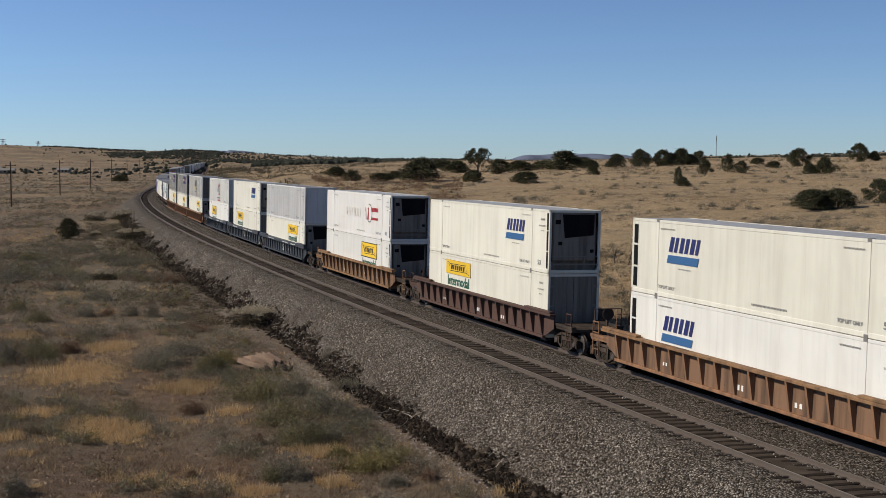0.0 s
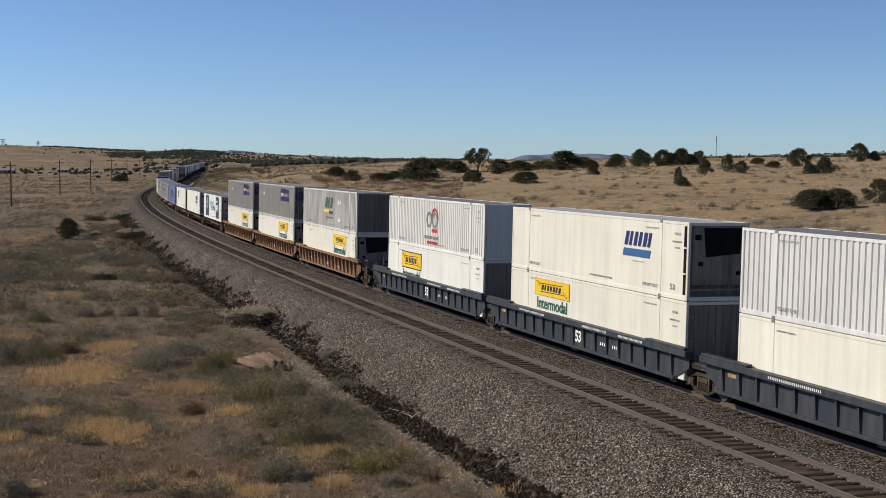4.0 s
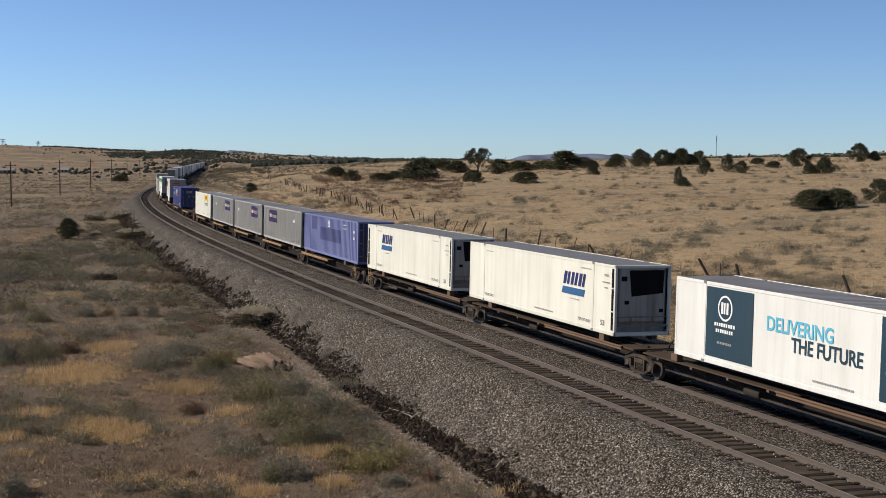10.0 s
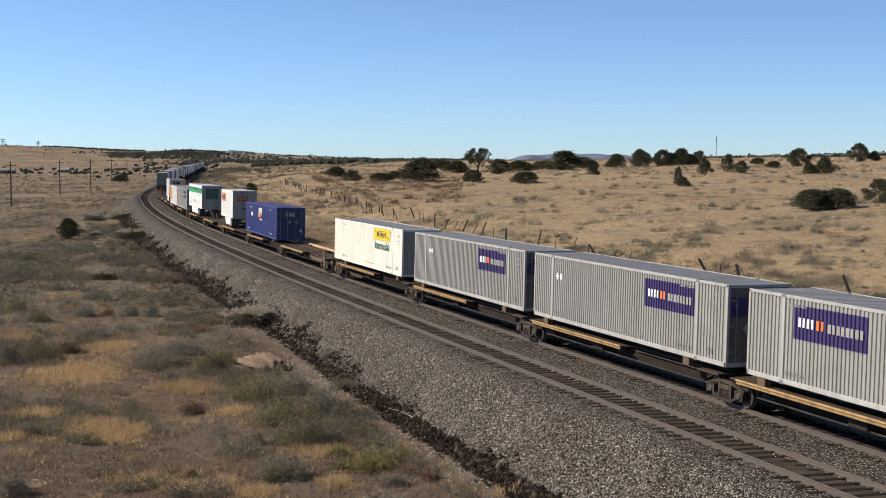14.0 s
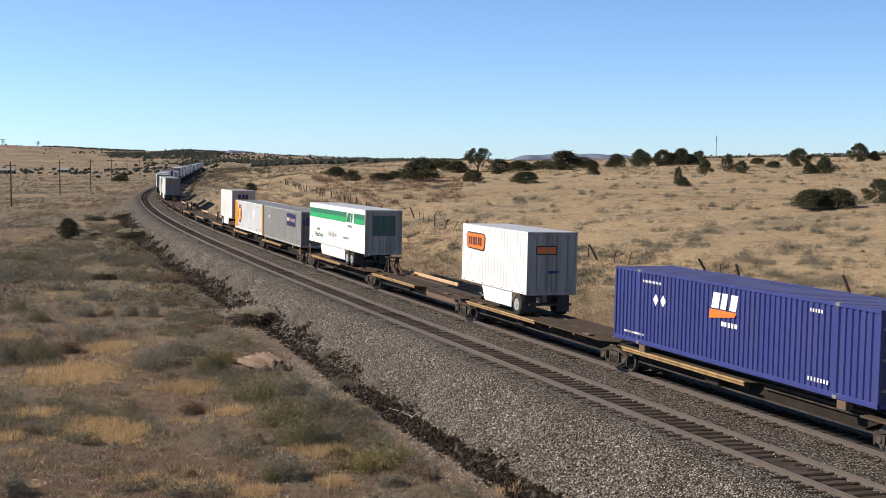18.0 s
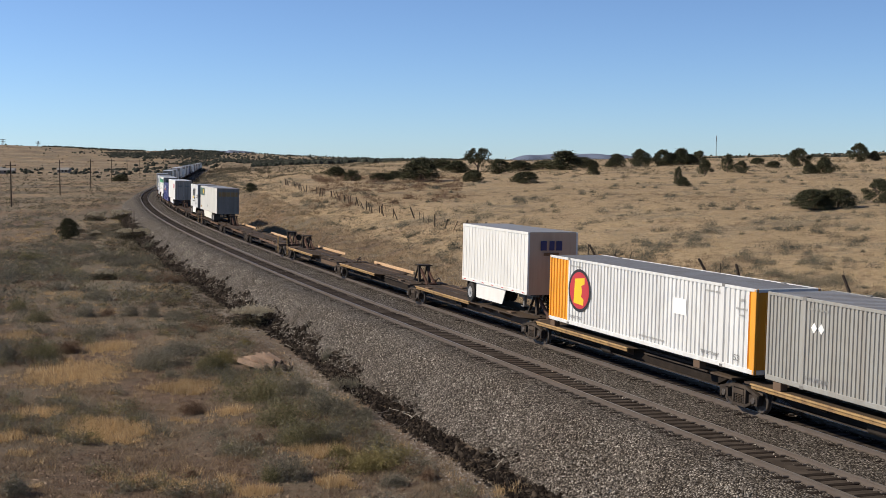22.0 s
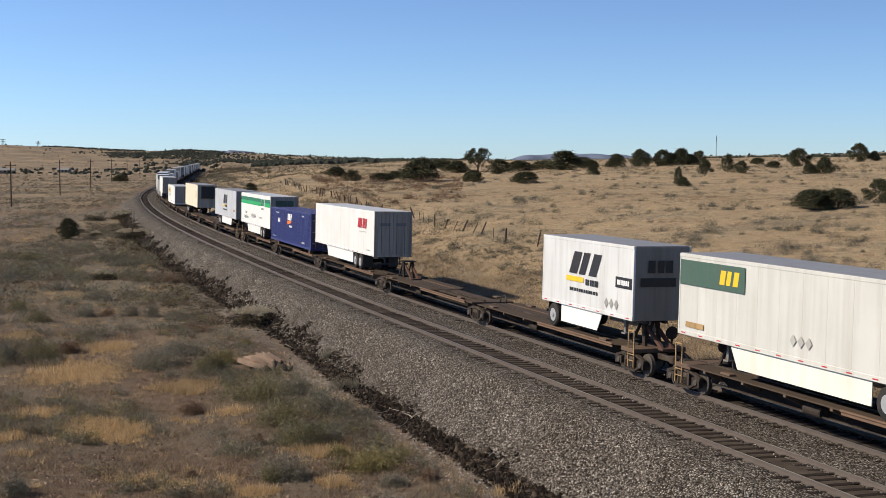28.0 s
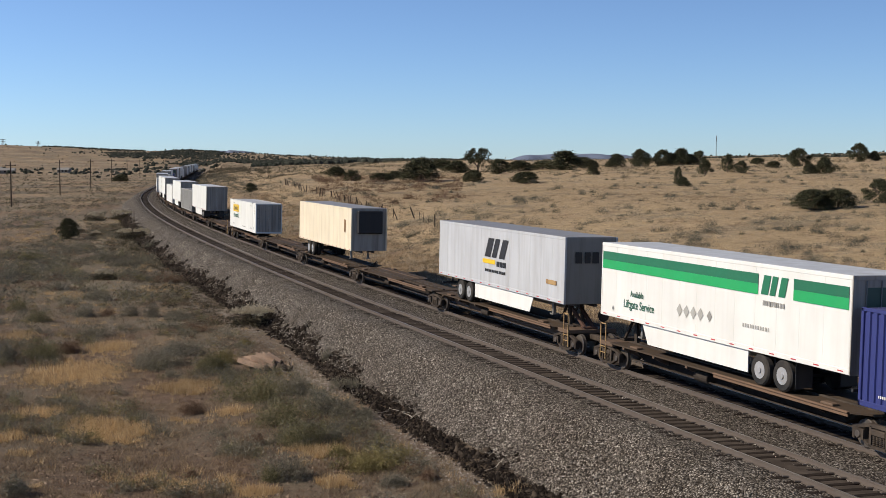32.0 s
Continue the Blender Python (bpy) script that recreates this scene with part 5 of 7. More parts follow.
    # boxes on the spine cars
    def future(c):
        for x0, x1 in ((3.07, 5.95), (-6.0, -3.35)):
            plate(c, "dark_panel", x0, x1, .28, HGT - .16, TEAL_DARK, YO, label="dark teal printed panel")
        ring(c, "emblem_ring", 4.75, 2.05, .45, .38, LETTER_WHITE, YO + .006, label="white ring emblem")
        glyphs(c, 4.5, 5.0, 1.85, 2.25, 3, LETTER_WHITE, YO + .006)
        glyphs(c, 4.1, 5.4, 1.40, 1.52, 9, LETTER_WHITE, YO + .006)
        glyphs(c, 4.2, 5.3, 1.18, 1.30, 8, LETTER_WHITE, YO + .006)
        glyphs(c, 4.3, 5.2, .78, .86, 9, GREY_LIGHT, YO + .006)
        glyphs(c, -5.2, -3.6, 1.25, 1.80, 4, LETTER_WHITE, YO + .006)
        glyphs(c, -5.1, -3.6, 1.08, 1.17, 12, LETTER_WHITE, YO + .006)
        glyphs(c, -5.0, -3.8, .62, .70, 10, YELLOW_RAIL, YO + .006)
        part("emblem_animal_shape", Geo().prism([(-3.6, 2.05), (-4.0, 2.30), (-4.5, 2.32), (-5.2, 2.18), (-4.6, 2.2), (-4.2, 2.12)], "y", YO + .006, YO + .010), LETTER_WHITE, c, "white leaping emblem")
        words(c, "DELIVERING", -1.18, 2.27, 1.64, .66, SKY_BLUE, YO, .014)
        words(c, "THE FUTURE", -2.58, .92, 1.10, .66, TEAL_DARK, YO, .014)
        small_print(c, [(-7.4, -6.75, 1.62, .16), (-7.4, -6.7, 1.28, .16)], YO)
    spine_lift = lambda label, at, body, style, end, sign=None, **kw: lift(label, at, spine_base, body, style, end, sign, **kw)
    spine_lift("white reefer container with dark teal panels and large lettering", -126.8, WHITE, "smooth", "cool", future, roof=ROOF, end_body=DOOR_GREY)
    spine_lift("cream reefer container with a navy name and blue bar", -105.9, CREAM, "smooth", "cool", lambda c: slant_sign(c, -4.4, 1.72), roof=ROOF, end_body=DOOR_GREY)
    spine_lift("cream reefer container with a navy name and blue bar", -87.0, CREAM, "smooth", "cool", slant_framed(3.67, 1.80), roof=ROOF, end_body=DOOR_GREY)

    def patches(c):
        corr_sign(c, 3.75, 5.6, 1.76, 2.78, BLUE_OLD, "darker blue overpainted patch", "broad")
        corr_sign(c, -3.4, 2.8, 1.10, 2.06, BLUE_OLD, "long darker blue overpainted patch", "broad")
        plate(c, "number_plate_panel", -.15, .25, 2.15, 2.62, LETTER_WHITE, YO, label="white number label")
        small_print(c, [(-.10, .20, 2.24 + .09 * k, .05) for k in range(4)], YO + .012, LETTER_GREY)
        small_print(c, [(-5.0, -4.2, 2.45, .12), (-5.0, -4.0, 2.2, .10), (-7.3, -6.7, 2.05, .22), (-7.35, -6.75, 1.62, .20)], YO, LETTER_WHITE)
        for z0, z1 in ((2.0, 2.4), (1.55, 1.9), (1.05, 1.25)):
            end_plate(c, "end_label", .05, .45, z0, z1, LETTER_GREY, -L53 / 2 + .02)
    spine_lift("faded lavender-blue corrugated container with darker overpainted patches", -68.45, LAVENDER, "broad", "doors", patches, roof=BLUE_ROOF, end_body=BLUE_END)
    spine_lift(parcel_label, -51.1, GREY_LIGHT, "fine", "doors", parcel(3.76, -5.4), end_body=GREY_END, post=PALE_FRAME, rail=PALE_FRAME)
    spine_lift(parcel_label, -33.7, GREY_LIGHT, "fine", "doors", parcel(-4.1, 5.2), end_body=GREY_END, post=PALE_FRAME, rail=PALE_FRAME)
    spine_lift(parcel_label, -16.45, GREY_LIGHT, "fine", "doors", parcel(-3.87, 5.0), end_body=GREY_END, post=PALE_FRAME, rail=PALE_FRAME)
    spine_lift(white_steel, 2.1, CREAM, "smooth", "doors", yellow_at(-3.75, 2.3, ""), roof=ROOF, end_body=DOOR_GREY)

    def ydecal(c):
        glyphs(c, -.9, .8, 2.0, 2.56, 3, LETTER_WHITE, YO, .12, fill=.86)
        part("orange_wedge", Geo().prism([(1.0, 1.62), (.95, 1.96), (-.75, 1.96), (-.6, 1.80)], "y", YO, YO + .005), SIGN_ORANGE, c, "orange wedge under the name")
        glyphs(c, -.85, .2, 1.42, 1.58, 5, LETTER_WHITE, YO)
        diamonds(c, 4.2, 1.85, .20, 1)
        diamonds(c, 4.75, 1.85, .20, 1)
        small_print(c, [(4.4, 5.8, 2.45, .12), (-5.8, -4.7, .35, .16), (-5.4, -4.7, 2.5, .14), (5.6, 7.2, .35, .1)], YO, LETTER_WHITE)
        for y0 in (.1, -.55):
            part("placard", Geo().prism([(y0 - .19, 1.6), (y0, 1.38), (y0 + .19, 1.6), (y0, 1.82)], "x", -L53 / 2 - .006, -L53 / 2 + .01), LETTER_GREY, c)
        end_glyphs(c, -.25, .55, 2.1, 2.45, 3, FAINT_PRINT, -L53 / 2 + .01)
        end_plate(c, "end_label", -1.0, -.8, .7, .95, LETTER_WHITE, -L53 / 2 + .01)
    blue_label = "dark blue corrugated container with a white and orange block name"
    spine_lift(blue_label, 39.4, BLUE, "corrugated", "doors", ydecal, roof=BLUE_OLD, end_body=BLUE_END)
    spine_lift(parcel_label, 110.4, GREY_LIGHT, "fine", "doors", parcel(-4.07, 5.2), end_body=GREY_END)

    def disc(c):
        for xa, xb in ((6.15, 7.99), (-7.99, -7.62)):
            g = Geo()
            wall_sheet(g, [(x, y) for x, y in corrugation(*((-L53 / 2 + .1, -6.17) if xa < 0 else (6.17, L53 / 2 - .1)), .285, .05, WID / 2 - .006) if xa <= x <= xb], .16, HGT - .11)
            part("orange_band", g, ORANGE, c, "orange painted band at the end")
        for r0, m, dy in ((.93, BLACK, 0), (.80, RED, .006)):
            part("emblem_disc", Geo().prism([(5.03 + r0 * 1.15 * math.cos(k * .2618), 1.57 + r0 * math.sin(k * .2618)) for k in range(24)], "y", YO + dy, YO + dy + .004), m, c, "oval emblem face")
        part("emblem_block", Geo().prism([(5.55, 1.0), (5.45, 2.05), (4.55, 2.15), (4.55, 1.88), (4.85, 1.78), (4.75, 1.55), (4.85, 1.32), (4.6, 1.22), (4.62, .96)], "y", YO + .010, YO + .014), YELLOW, c, "yellow emblem block")
        plate(c, "white_label", -3.7, -2.8, 1.5, 2.1, LETTER_WHITE, YO, label="white data label")
    spine_lift("silver corrugated container with orange ends and a round emblem", 127.2, SILVER_PALE, "corrugated", "ribbed", disc, end_body=ORANGE, corner=ORANGE)
    spine_lift(blue_label, 311.6, BLUE, "corrugated", "doors", ydecal, roof=BLUE_OLD, end_body=BLUE_END)

    # road trailers
    YT = 1.312

    def haul(tr, at, half=5.0):
        return put(tr, at, half, tyre_base)
    yel = haul(trailer("short white ribbed road trailer with an orange sign", 8.5, WHITE_CLEAN, True, 1, ribbed=True), 60.5, 4)
    s = part("sign", Geo().prism([(1.02, 3.52), (1.1, 2.94), (1.3, 2.78), (3.35, 2.84), (3.55, 2.98), (3.58, 3.56), (3.4, 3.70), (1.2, 3.68)], "y", YT, YT + .006), BLACK, yel, "black-edged orange company sign")
    part("sign_face", Geo().prism([(1.08, 3.50), (1.16, 2.97), (1.32, 2.84), (3.33, 2.90), (3.49, 3.00), (3.52, 3.53), (3.37, 3.64), (1.23, 3.62)], "y", YT + .006, YT + .010), SIGN_ORANGE, s)
    glyphs(s, 1.35, 3.3, 3.04, 3.46, 6, BLACK, YT + .010)
    end_plate(yel, "end_sign", -.25, .85, 2.98, 3.42, BLACK, -4.27, "black-edged orange company sign on the rear doors")
    end_plate(yel, "end_sign_face", -.19, .79, 3.04, 3.36, SIGN_ORANGE, -4.274)
    end_plate(yel, "end_label", -.35, .2, 2.1, 2.22, NAVY, -4.27)

    def green_band(tr, L):
        X = L / 2 - .12
        for a, b, k in ((-X, -5.15, -1), (-3.2, X, 1)):
            plate(tr, "dark_green_band", a, b, 3.38, 3.72, GREEN_DARK, YT, label="dark green painted band")
            plate(tr, "green_band", a, b, 3.03, 3.378, GREEN, YT, label="bright green painted band")
        glyphs(tr, -4.9, -3.45, 3.06, 3.70, 3, GREEN_DARK, YT, .16, fill=.84)
        glyphs(tr, -4.75, -3.5, 2.70, 2.86, 8, GREY_LIGHT, YT)
        words(tr, "Available", 4.45, 5.5, 2.06, .34, DARK_GREEN_LETTER, YT, .004)
        words(tr, "Liftgate Service", 3.6, 6.0, 1.60, .46, DARK_GREEN_LETTER, YT, .006)
        diamonds(tr, -.3, 1.95, .17, 1, GREY_LIGHT, YT)
        diamonds(tr, .3, 1.95, .20, 4, FAINT_PRINT, YT)
        small_print(tr, [(-3.9, -2.3, 1.85, .16)], YT)
        d = end_plate(tr, "end_picture", -.85, .8, 2.35, 3.7, GREEN_DULL, -L / 2 - .002, "dark green printed panel on the rear doors")
        diamonds(tr, 6.9, 1.45, .09, 1, LETTER_GREY, YT)
    for at in (91.2, 328.1):
        tr = haul(trailer("long white road trailer with a double green band", 16.0, WHITE_CLEAN, True, 2, end_mat=DOOR_GREY), at, 6)
        green_band(tr, 16.0)
    yrc = haul(trailer("short white ribbed road trailer with a plain front", 8.5, WHITE_CLEAN, False, 1, ribbed=True, end_mat=TAN_END, roof=ROOF), 142.0, 4)
    end_glyphs(yrc, -.45, .75, 3.2, 3.65, 3, NAVY, -4.30)
    end_plate(yrc, "end_bar", -.3, .5, 2.95, 3.1, ORANGE_BROWN, -4.30)
    old = haul(trailer("weathered cream road trailer with a dull green stripe", 16.15, OLD_CREAM, True, 2, end_mat=GREY, skirt_mat=CREAM, roof=ROOF), 239.2, 6)
    plate(old, "green_stripe", 3.8, 7.98, 2.94, 3.84, GREEN_DULL, YT + .012, label="dull green painted stripe")
    glyphs(old, 4.06, 5.31, 3.14, 3.64, 3, YELLOW, YT + .018, .1)
    diamonds(old, .2, 1.75, .17, 3, FAINT_PRINT, YT + .012)
    plate(old, "yellow_label", 6.3, 7.5, 1.40, 1.6, YELLOW_RAIL, YT + .012)
    end_plate(old, "end_stripe", -1.1, 1.1, 3.1, 3.6, YELLOW_RAIL, -8.1, "yellow striped band on the rear doors")

    def grey_name(tr, k, L):
        glyphs(tr, k - 1.55, k + 1.25, 2.56, 3.52, 3, BLACK, YT, .5, fill=.86)
        plate(tr, "yellow_bar", k + .1, k + 1.75, 2.22, 2.44, YELLOW, YT, label="yellow bar under the name")
        glyphs(tr, k - 1.35, k - .1, 2.14, 2.40, 6, BLACK, YT)
        glyphs(tr, k - 1.3, k + 1.4, 1.80, 1.94, 12, BLACK, YT)
    pup = haul(trailer("short pale grey road trailer with a dark name, yellow bar", 8.5, SILVER_PALE, False, 1, end_mat=GREY, roof=ROOF, skirt_mat=WHITE_CLEAN), 255.0, 4)
    grey_name(pup, .0, 8.5)
    plate(pup, "black_label", -4.15, -2.8, 2.32, 2.76, BLACK, YT, label="black rectangular label")
    glyphs(pup, -4.0, -2.95, 2.44, 2.64, 6, LETTER_WHITE, YT + .006)
    diamonds(pup, -2.9, 1.6, .18, 3, GREY_LIGHT, YT)
    end_glyphs(pup, -.45, .75, 3.0, 3.5, 3, BLACK, -4.30)
    end_plate(pup, "end_label", -.6, 1.0, 2.45, 2.8, BLACK, -4.3)
    red = haul(trailer("long clean white road trailer with a red block name", 16.15, WHITE_CLEAN, True, 2, end_mat=DOOR_GREY), 293.9, 6)
    glyphs(red, -6.5, -4.2, 2.84, 3.50, 4, RED, YT + .012, .22, fill=.78)
    small_print(red, [(-6.2, -4.6, 2.58, .06), (-7.2, -6.4, 1.4, .10)], YT + .012)
    end_plate(red, "end_name", .2, .9, 3.1, 3.3, LETTER_GREY, -8.11)
    end_plate(red, "end_name", -.9, -.2, 3.1, 3.3, LETTER_GREY, -8.11)
    long_grey = haul(trailer("long pale grey road trailer with a dark name, yellow bar", 16.15, SILVER, False, 2, end_mat=GREY, roof=ROOF, skirt_mat=WHITE_CLEAN), 347.7, 6)
    grey_name(long_grey, -.2, 16.15)
    plate(long_grey, "orange_label", -7.3, -6.2, 1.85, 2.05, YELLOW_RAIL, YT)
    end_glyphs(long_grey, -.35, .9, 2.9, 3.4, 3, BLACK, -8.13)
    tan = haul(trailer("long tan refrigerated road trailer with a dark cooling unit", 16.15, TAN, False, 2, end_mat=DOOR_GREY, roof=ROOF, skirt=False), 382.2, 6)
    part("cooling_unit", Geo().box(-8.45, -8.1, -.9, .9, 2.3, 3.9, .06), BLACK, tan, "dark cooling unit on the front wall")
    plate(tan, "brown_mark", -6.6, -6.2, 2.3, 3.2, ORANGE_BROWN, YT)
    spine_lift(white_steel, 418.3, WHITE, "smooth", "doors", lambda c: haulier_sign(c, 4.0, 2.05), roof=ROOF_WHITE, end_body=DOOR_GREY)

    # the long head of the train, seen only small and far off
    plain = [trailer("long white road trailer seen far down the train", 16.15, WHITE, True, 2), None]
    green = trailer("long white road trailer with a green band far down the train", 16.0, WHITE_CLEAN, True, 2)
    green_band(green, 16.0)
    greybox = container("container", "grey corrugated container far down the train", GREY_LIGHT, "corrugated", "doors", end_body=GREY)
    whitebox = container("container", "white smooth container far down the train", WHITE, "smooth", "doors", roof=ROOF_WHITE)
    bluebox = container("container", "dark blue corrugated container far down the train", BLUE, "corrugated", "doors", roof=BLUE_OLD)
    sources = {"w": (plain[0], tyre_base, 6), "g": (green, tyre_base, 6), "c": (greybox, spine_base, 6.1), "b": (whitebox, spine_base, 6.1), "u": (bluebox, spine_base, 6.1)}
    used = set()
    order = " wcwbww bwcbwu gcwwbc wbcgwcbw"
    k = 0
    for places, hooks in cars[7:]:
        for p, q in zip(places, places[1:]):
            o = order[k % len(order)]
            k += 1
            if o == " ":
                continue
            src, base, half = sources[o]
            ob = src if o not in used else copy_thing(src, Matrix())
            used.add(o)
            put(ob, (p + q) / 2, half, base)


def travelled(t):
    u = (t - 16) / 16
    return 20.2545 * (t - 16) + 4.6773 * u * u - .7139 * u ** 3


def motions():
    """The whole train rolls along the far track towards the right foreground."""
    for ob, at, half, base in TRAIN:
        rows = []
        for k in range(33):
            s = at - travelled(k)
            p = Vector([float(q) for q in line(s - half)])
            q = Vector([float(q) for q in line(s + half)])
            d = q - p
            m = Matrix.Translation((p + q) / 2) @ Matrix.Rotation(math.atan2(d.y, d.x), 4, "Z") @ Matrix.Rotation(-math.atan2(d.z, math.hypot(d.x, d.y)), 4, "Y") \
                @ Matrix.Rotation(CANT, 4, "X") @ Matrix.Translation((0, 0, base))
            rows.append((float(k), m))
        walk(ob, rows)


# ---- plants ----
def in_view(rng, n, u0, u1, d0, d1, power=1.0):
    """Random ground places between two bearings and two distances, thinning out with distance."""
    u = rng.uniform(u0, u1, n)
    k = rng.rand(n) ** power
    d = 1.0 / (1.0 / d0 + (1.0 / d1 - 1.0 / d0) * k)
    return u * d, d


def tufts(rng, x, y, height, spread, blades, width, lean=.35):
    """Grass: each tuft is a spray of narrow blades."""
    n = len(x)
    z = land(x, y)
    height, spread, width = (np.broadcast_to(q, n)[:, None] for q in (height, spread, width))
    a = rng.uniform(0, 6.283, (n, blades))
    r = spread * np.sqrt(rng.rand(n, blades))
    bx, by = x[:, None] + r * np.cos(a), y[:, None] + r * np.sin(a)
    h = height * rng.uniform(.45, 1.1, (n, blades))
    la = rng.uniform(0, 6.283, (n, blades))
    ll = lean * h * rng.rand(n, blades)
    tx, ty = bx + ll * np.cos(la) + .35 * r * np.cos(a), by + ll * np.sin(la) + .35 * r * np.sin(a)
    w = width * rng.uniform(.6, 1.3, (n, blades))
    wa = rng.uniform(-1.571, 1.571, (n, blades))
    zb = np.broadcast_to(z[:, None], bx.shape) - .03
    v = np.stack([np.stack([bx - w * np.cos(wa), by - w * np.sin(wa), zb], -1), np.stack([bx + w * np.cos(wa), by + w * np.sin(wa), zb], -1),
                  np.stack([tx, ty, zb + h], -1)], 2).reshape(-1, 3)
    return v, np.arange(len(v)).reshape(-1, 3)


def bushes(rng, x, y, size, height, leaves, leaf, zero=None, long=.34):
    """Low shrubs: uneven mounds of thin leafy twigs that spread from the foot."""
    n = len(x)
    z = land(x, y) if zero is None else zero
    size, height, leaf = (np.broadcast_to(q, n)[:, None] for q in (size, height, leaf))
    ph, kn = rng.uniform(0, 6.283, n)[:, None], rng.randint(2, 5, n)[:, None]
    a = rng.uniform(0, 6.283, (n, leaves))
    e = np.arccos(1 - rng.rand(n, leaves) * 1.0)
    top = (1 + .22 * np.sin(a * kn + ph) + .14 * np.sin(e * 5 + a * 3 + ph)) * rng.uniform(.72, 1.12, (n, leaves))
    r1 = top * np.sqrt(rng.uniform(.25, 1.0, (n, leaves)))
    r0 = np.maximum(r1 - rng.uniform(.35 * long, long, (n, leaves)), .02)
    d = np.stack([np.sin(e) * np.cos(a) * size * .5, np.sin(e) * np.sin(a) * size * .5, np.cos(e) * height], -1)
    foot = np.stack([x, y, z], -1)[:, None, :]
    p0, p1 = foot + d * r0[..., None], foot + d * r1[..., None]
    stray = rng.normal(0, .45, (n, leaves, 3)) * np.linalg.norm(p1 - p0, axis=-1)[..., None]
    p1 = p0 + (p1 - p0) * .45 + stray
    p1[..., 2] = np.maximum(p1[..., 2], foot[..., 2] + .01)
    side = rng.normal(0, 1, (n, leaves, 3))
    side *= (leaf * rng.uniform(.35, .75, (n, leaves)))[..., None] / np.linalg.norm(side, axis=-1)[..., None]
    v = np.stack([p0 - side, p0 + side, p1], 2).reshape(-1, 3)
    return v, np.arange(len(v)).reshape(-1, 3)


def stuff(name, label, category, material, chunks):
    vs, fs, k = [], [], 0
    for v, f in chunks:
        vs.append(v)
        fs.append(f + k)
        k += len(v)
    return tagged(new(name, fast_mesh(name, np.vstack(vs), np.vstack(fs), material)), label, category, kind="stuff")


def clods(rng, x, y, z, size):
    """Small lumps of soil or stone, half sunk in the ground."""
    n = len(x)
    base = np.array([(1, 0, 0), (-1, 0, 0), (0, 1, 0), (0, -1, 0), (0, 0, .75)], float)
    base[:4, 2] = -.12
    tri = np.array([(0, 2, 4), (2, 1, 4), (1, 3, 4), (3, 0, 4)])
    v = base[None] * (size[:, None, None] * rng.uniform(.35, 1.7, (n, 5, 1))) + rng.normal(0, .25, (n, 5, 3)) * size[:, None, None]
    a = rng.uniform(0, 6.28, n)
    ca, sa = np.cos(a)[:, None], np.sin(a)[:, None]
    v = np.stack([v[:, :, 0] * ca - v[:, :, 1] * sa + x[:, None], v[:, :, 0] * sa + v[:, :, 1] * ca + y[:, None], v[:, :, 2] + z[:, None]], -1)
    return v.reshape(-1, 3), (tri[None] + (np.arange(n) * 5)[:, None, None]).reshape(-1, 3)


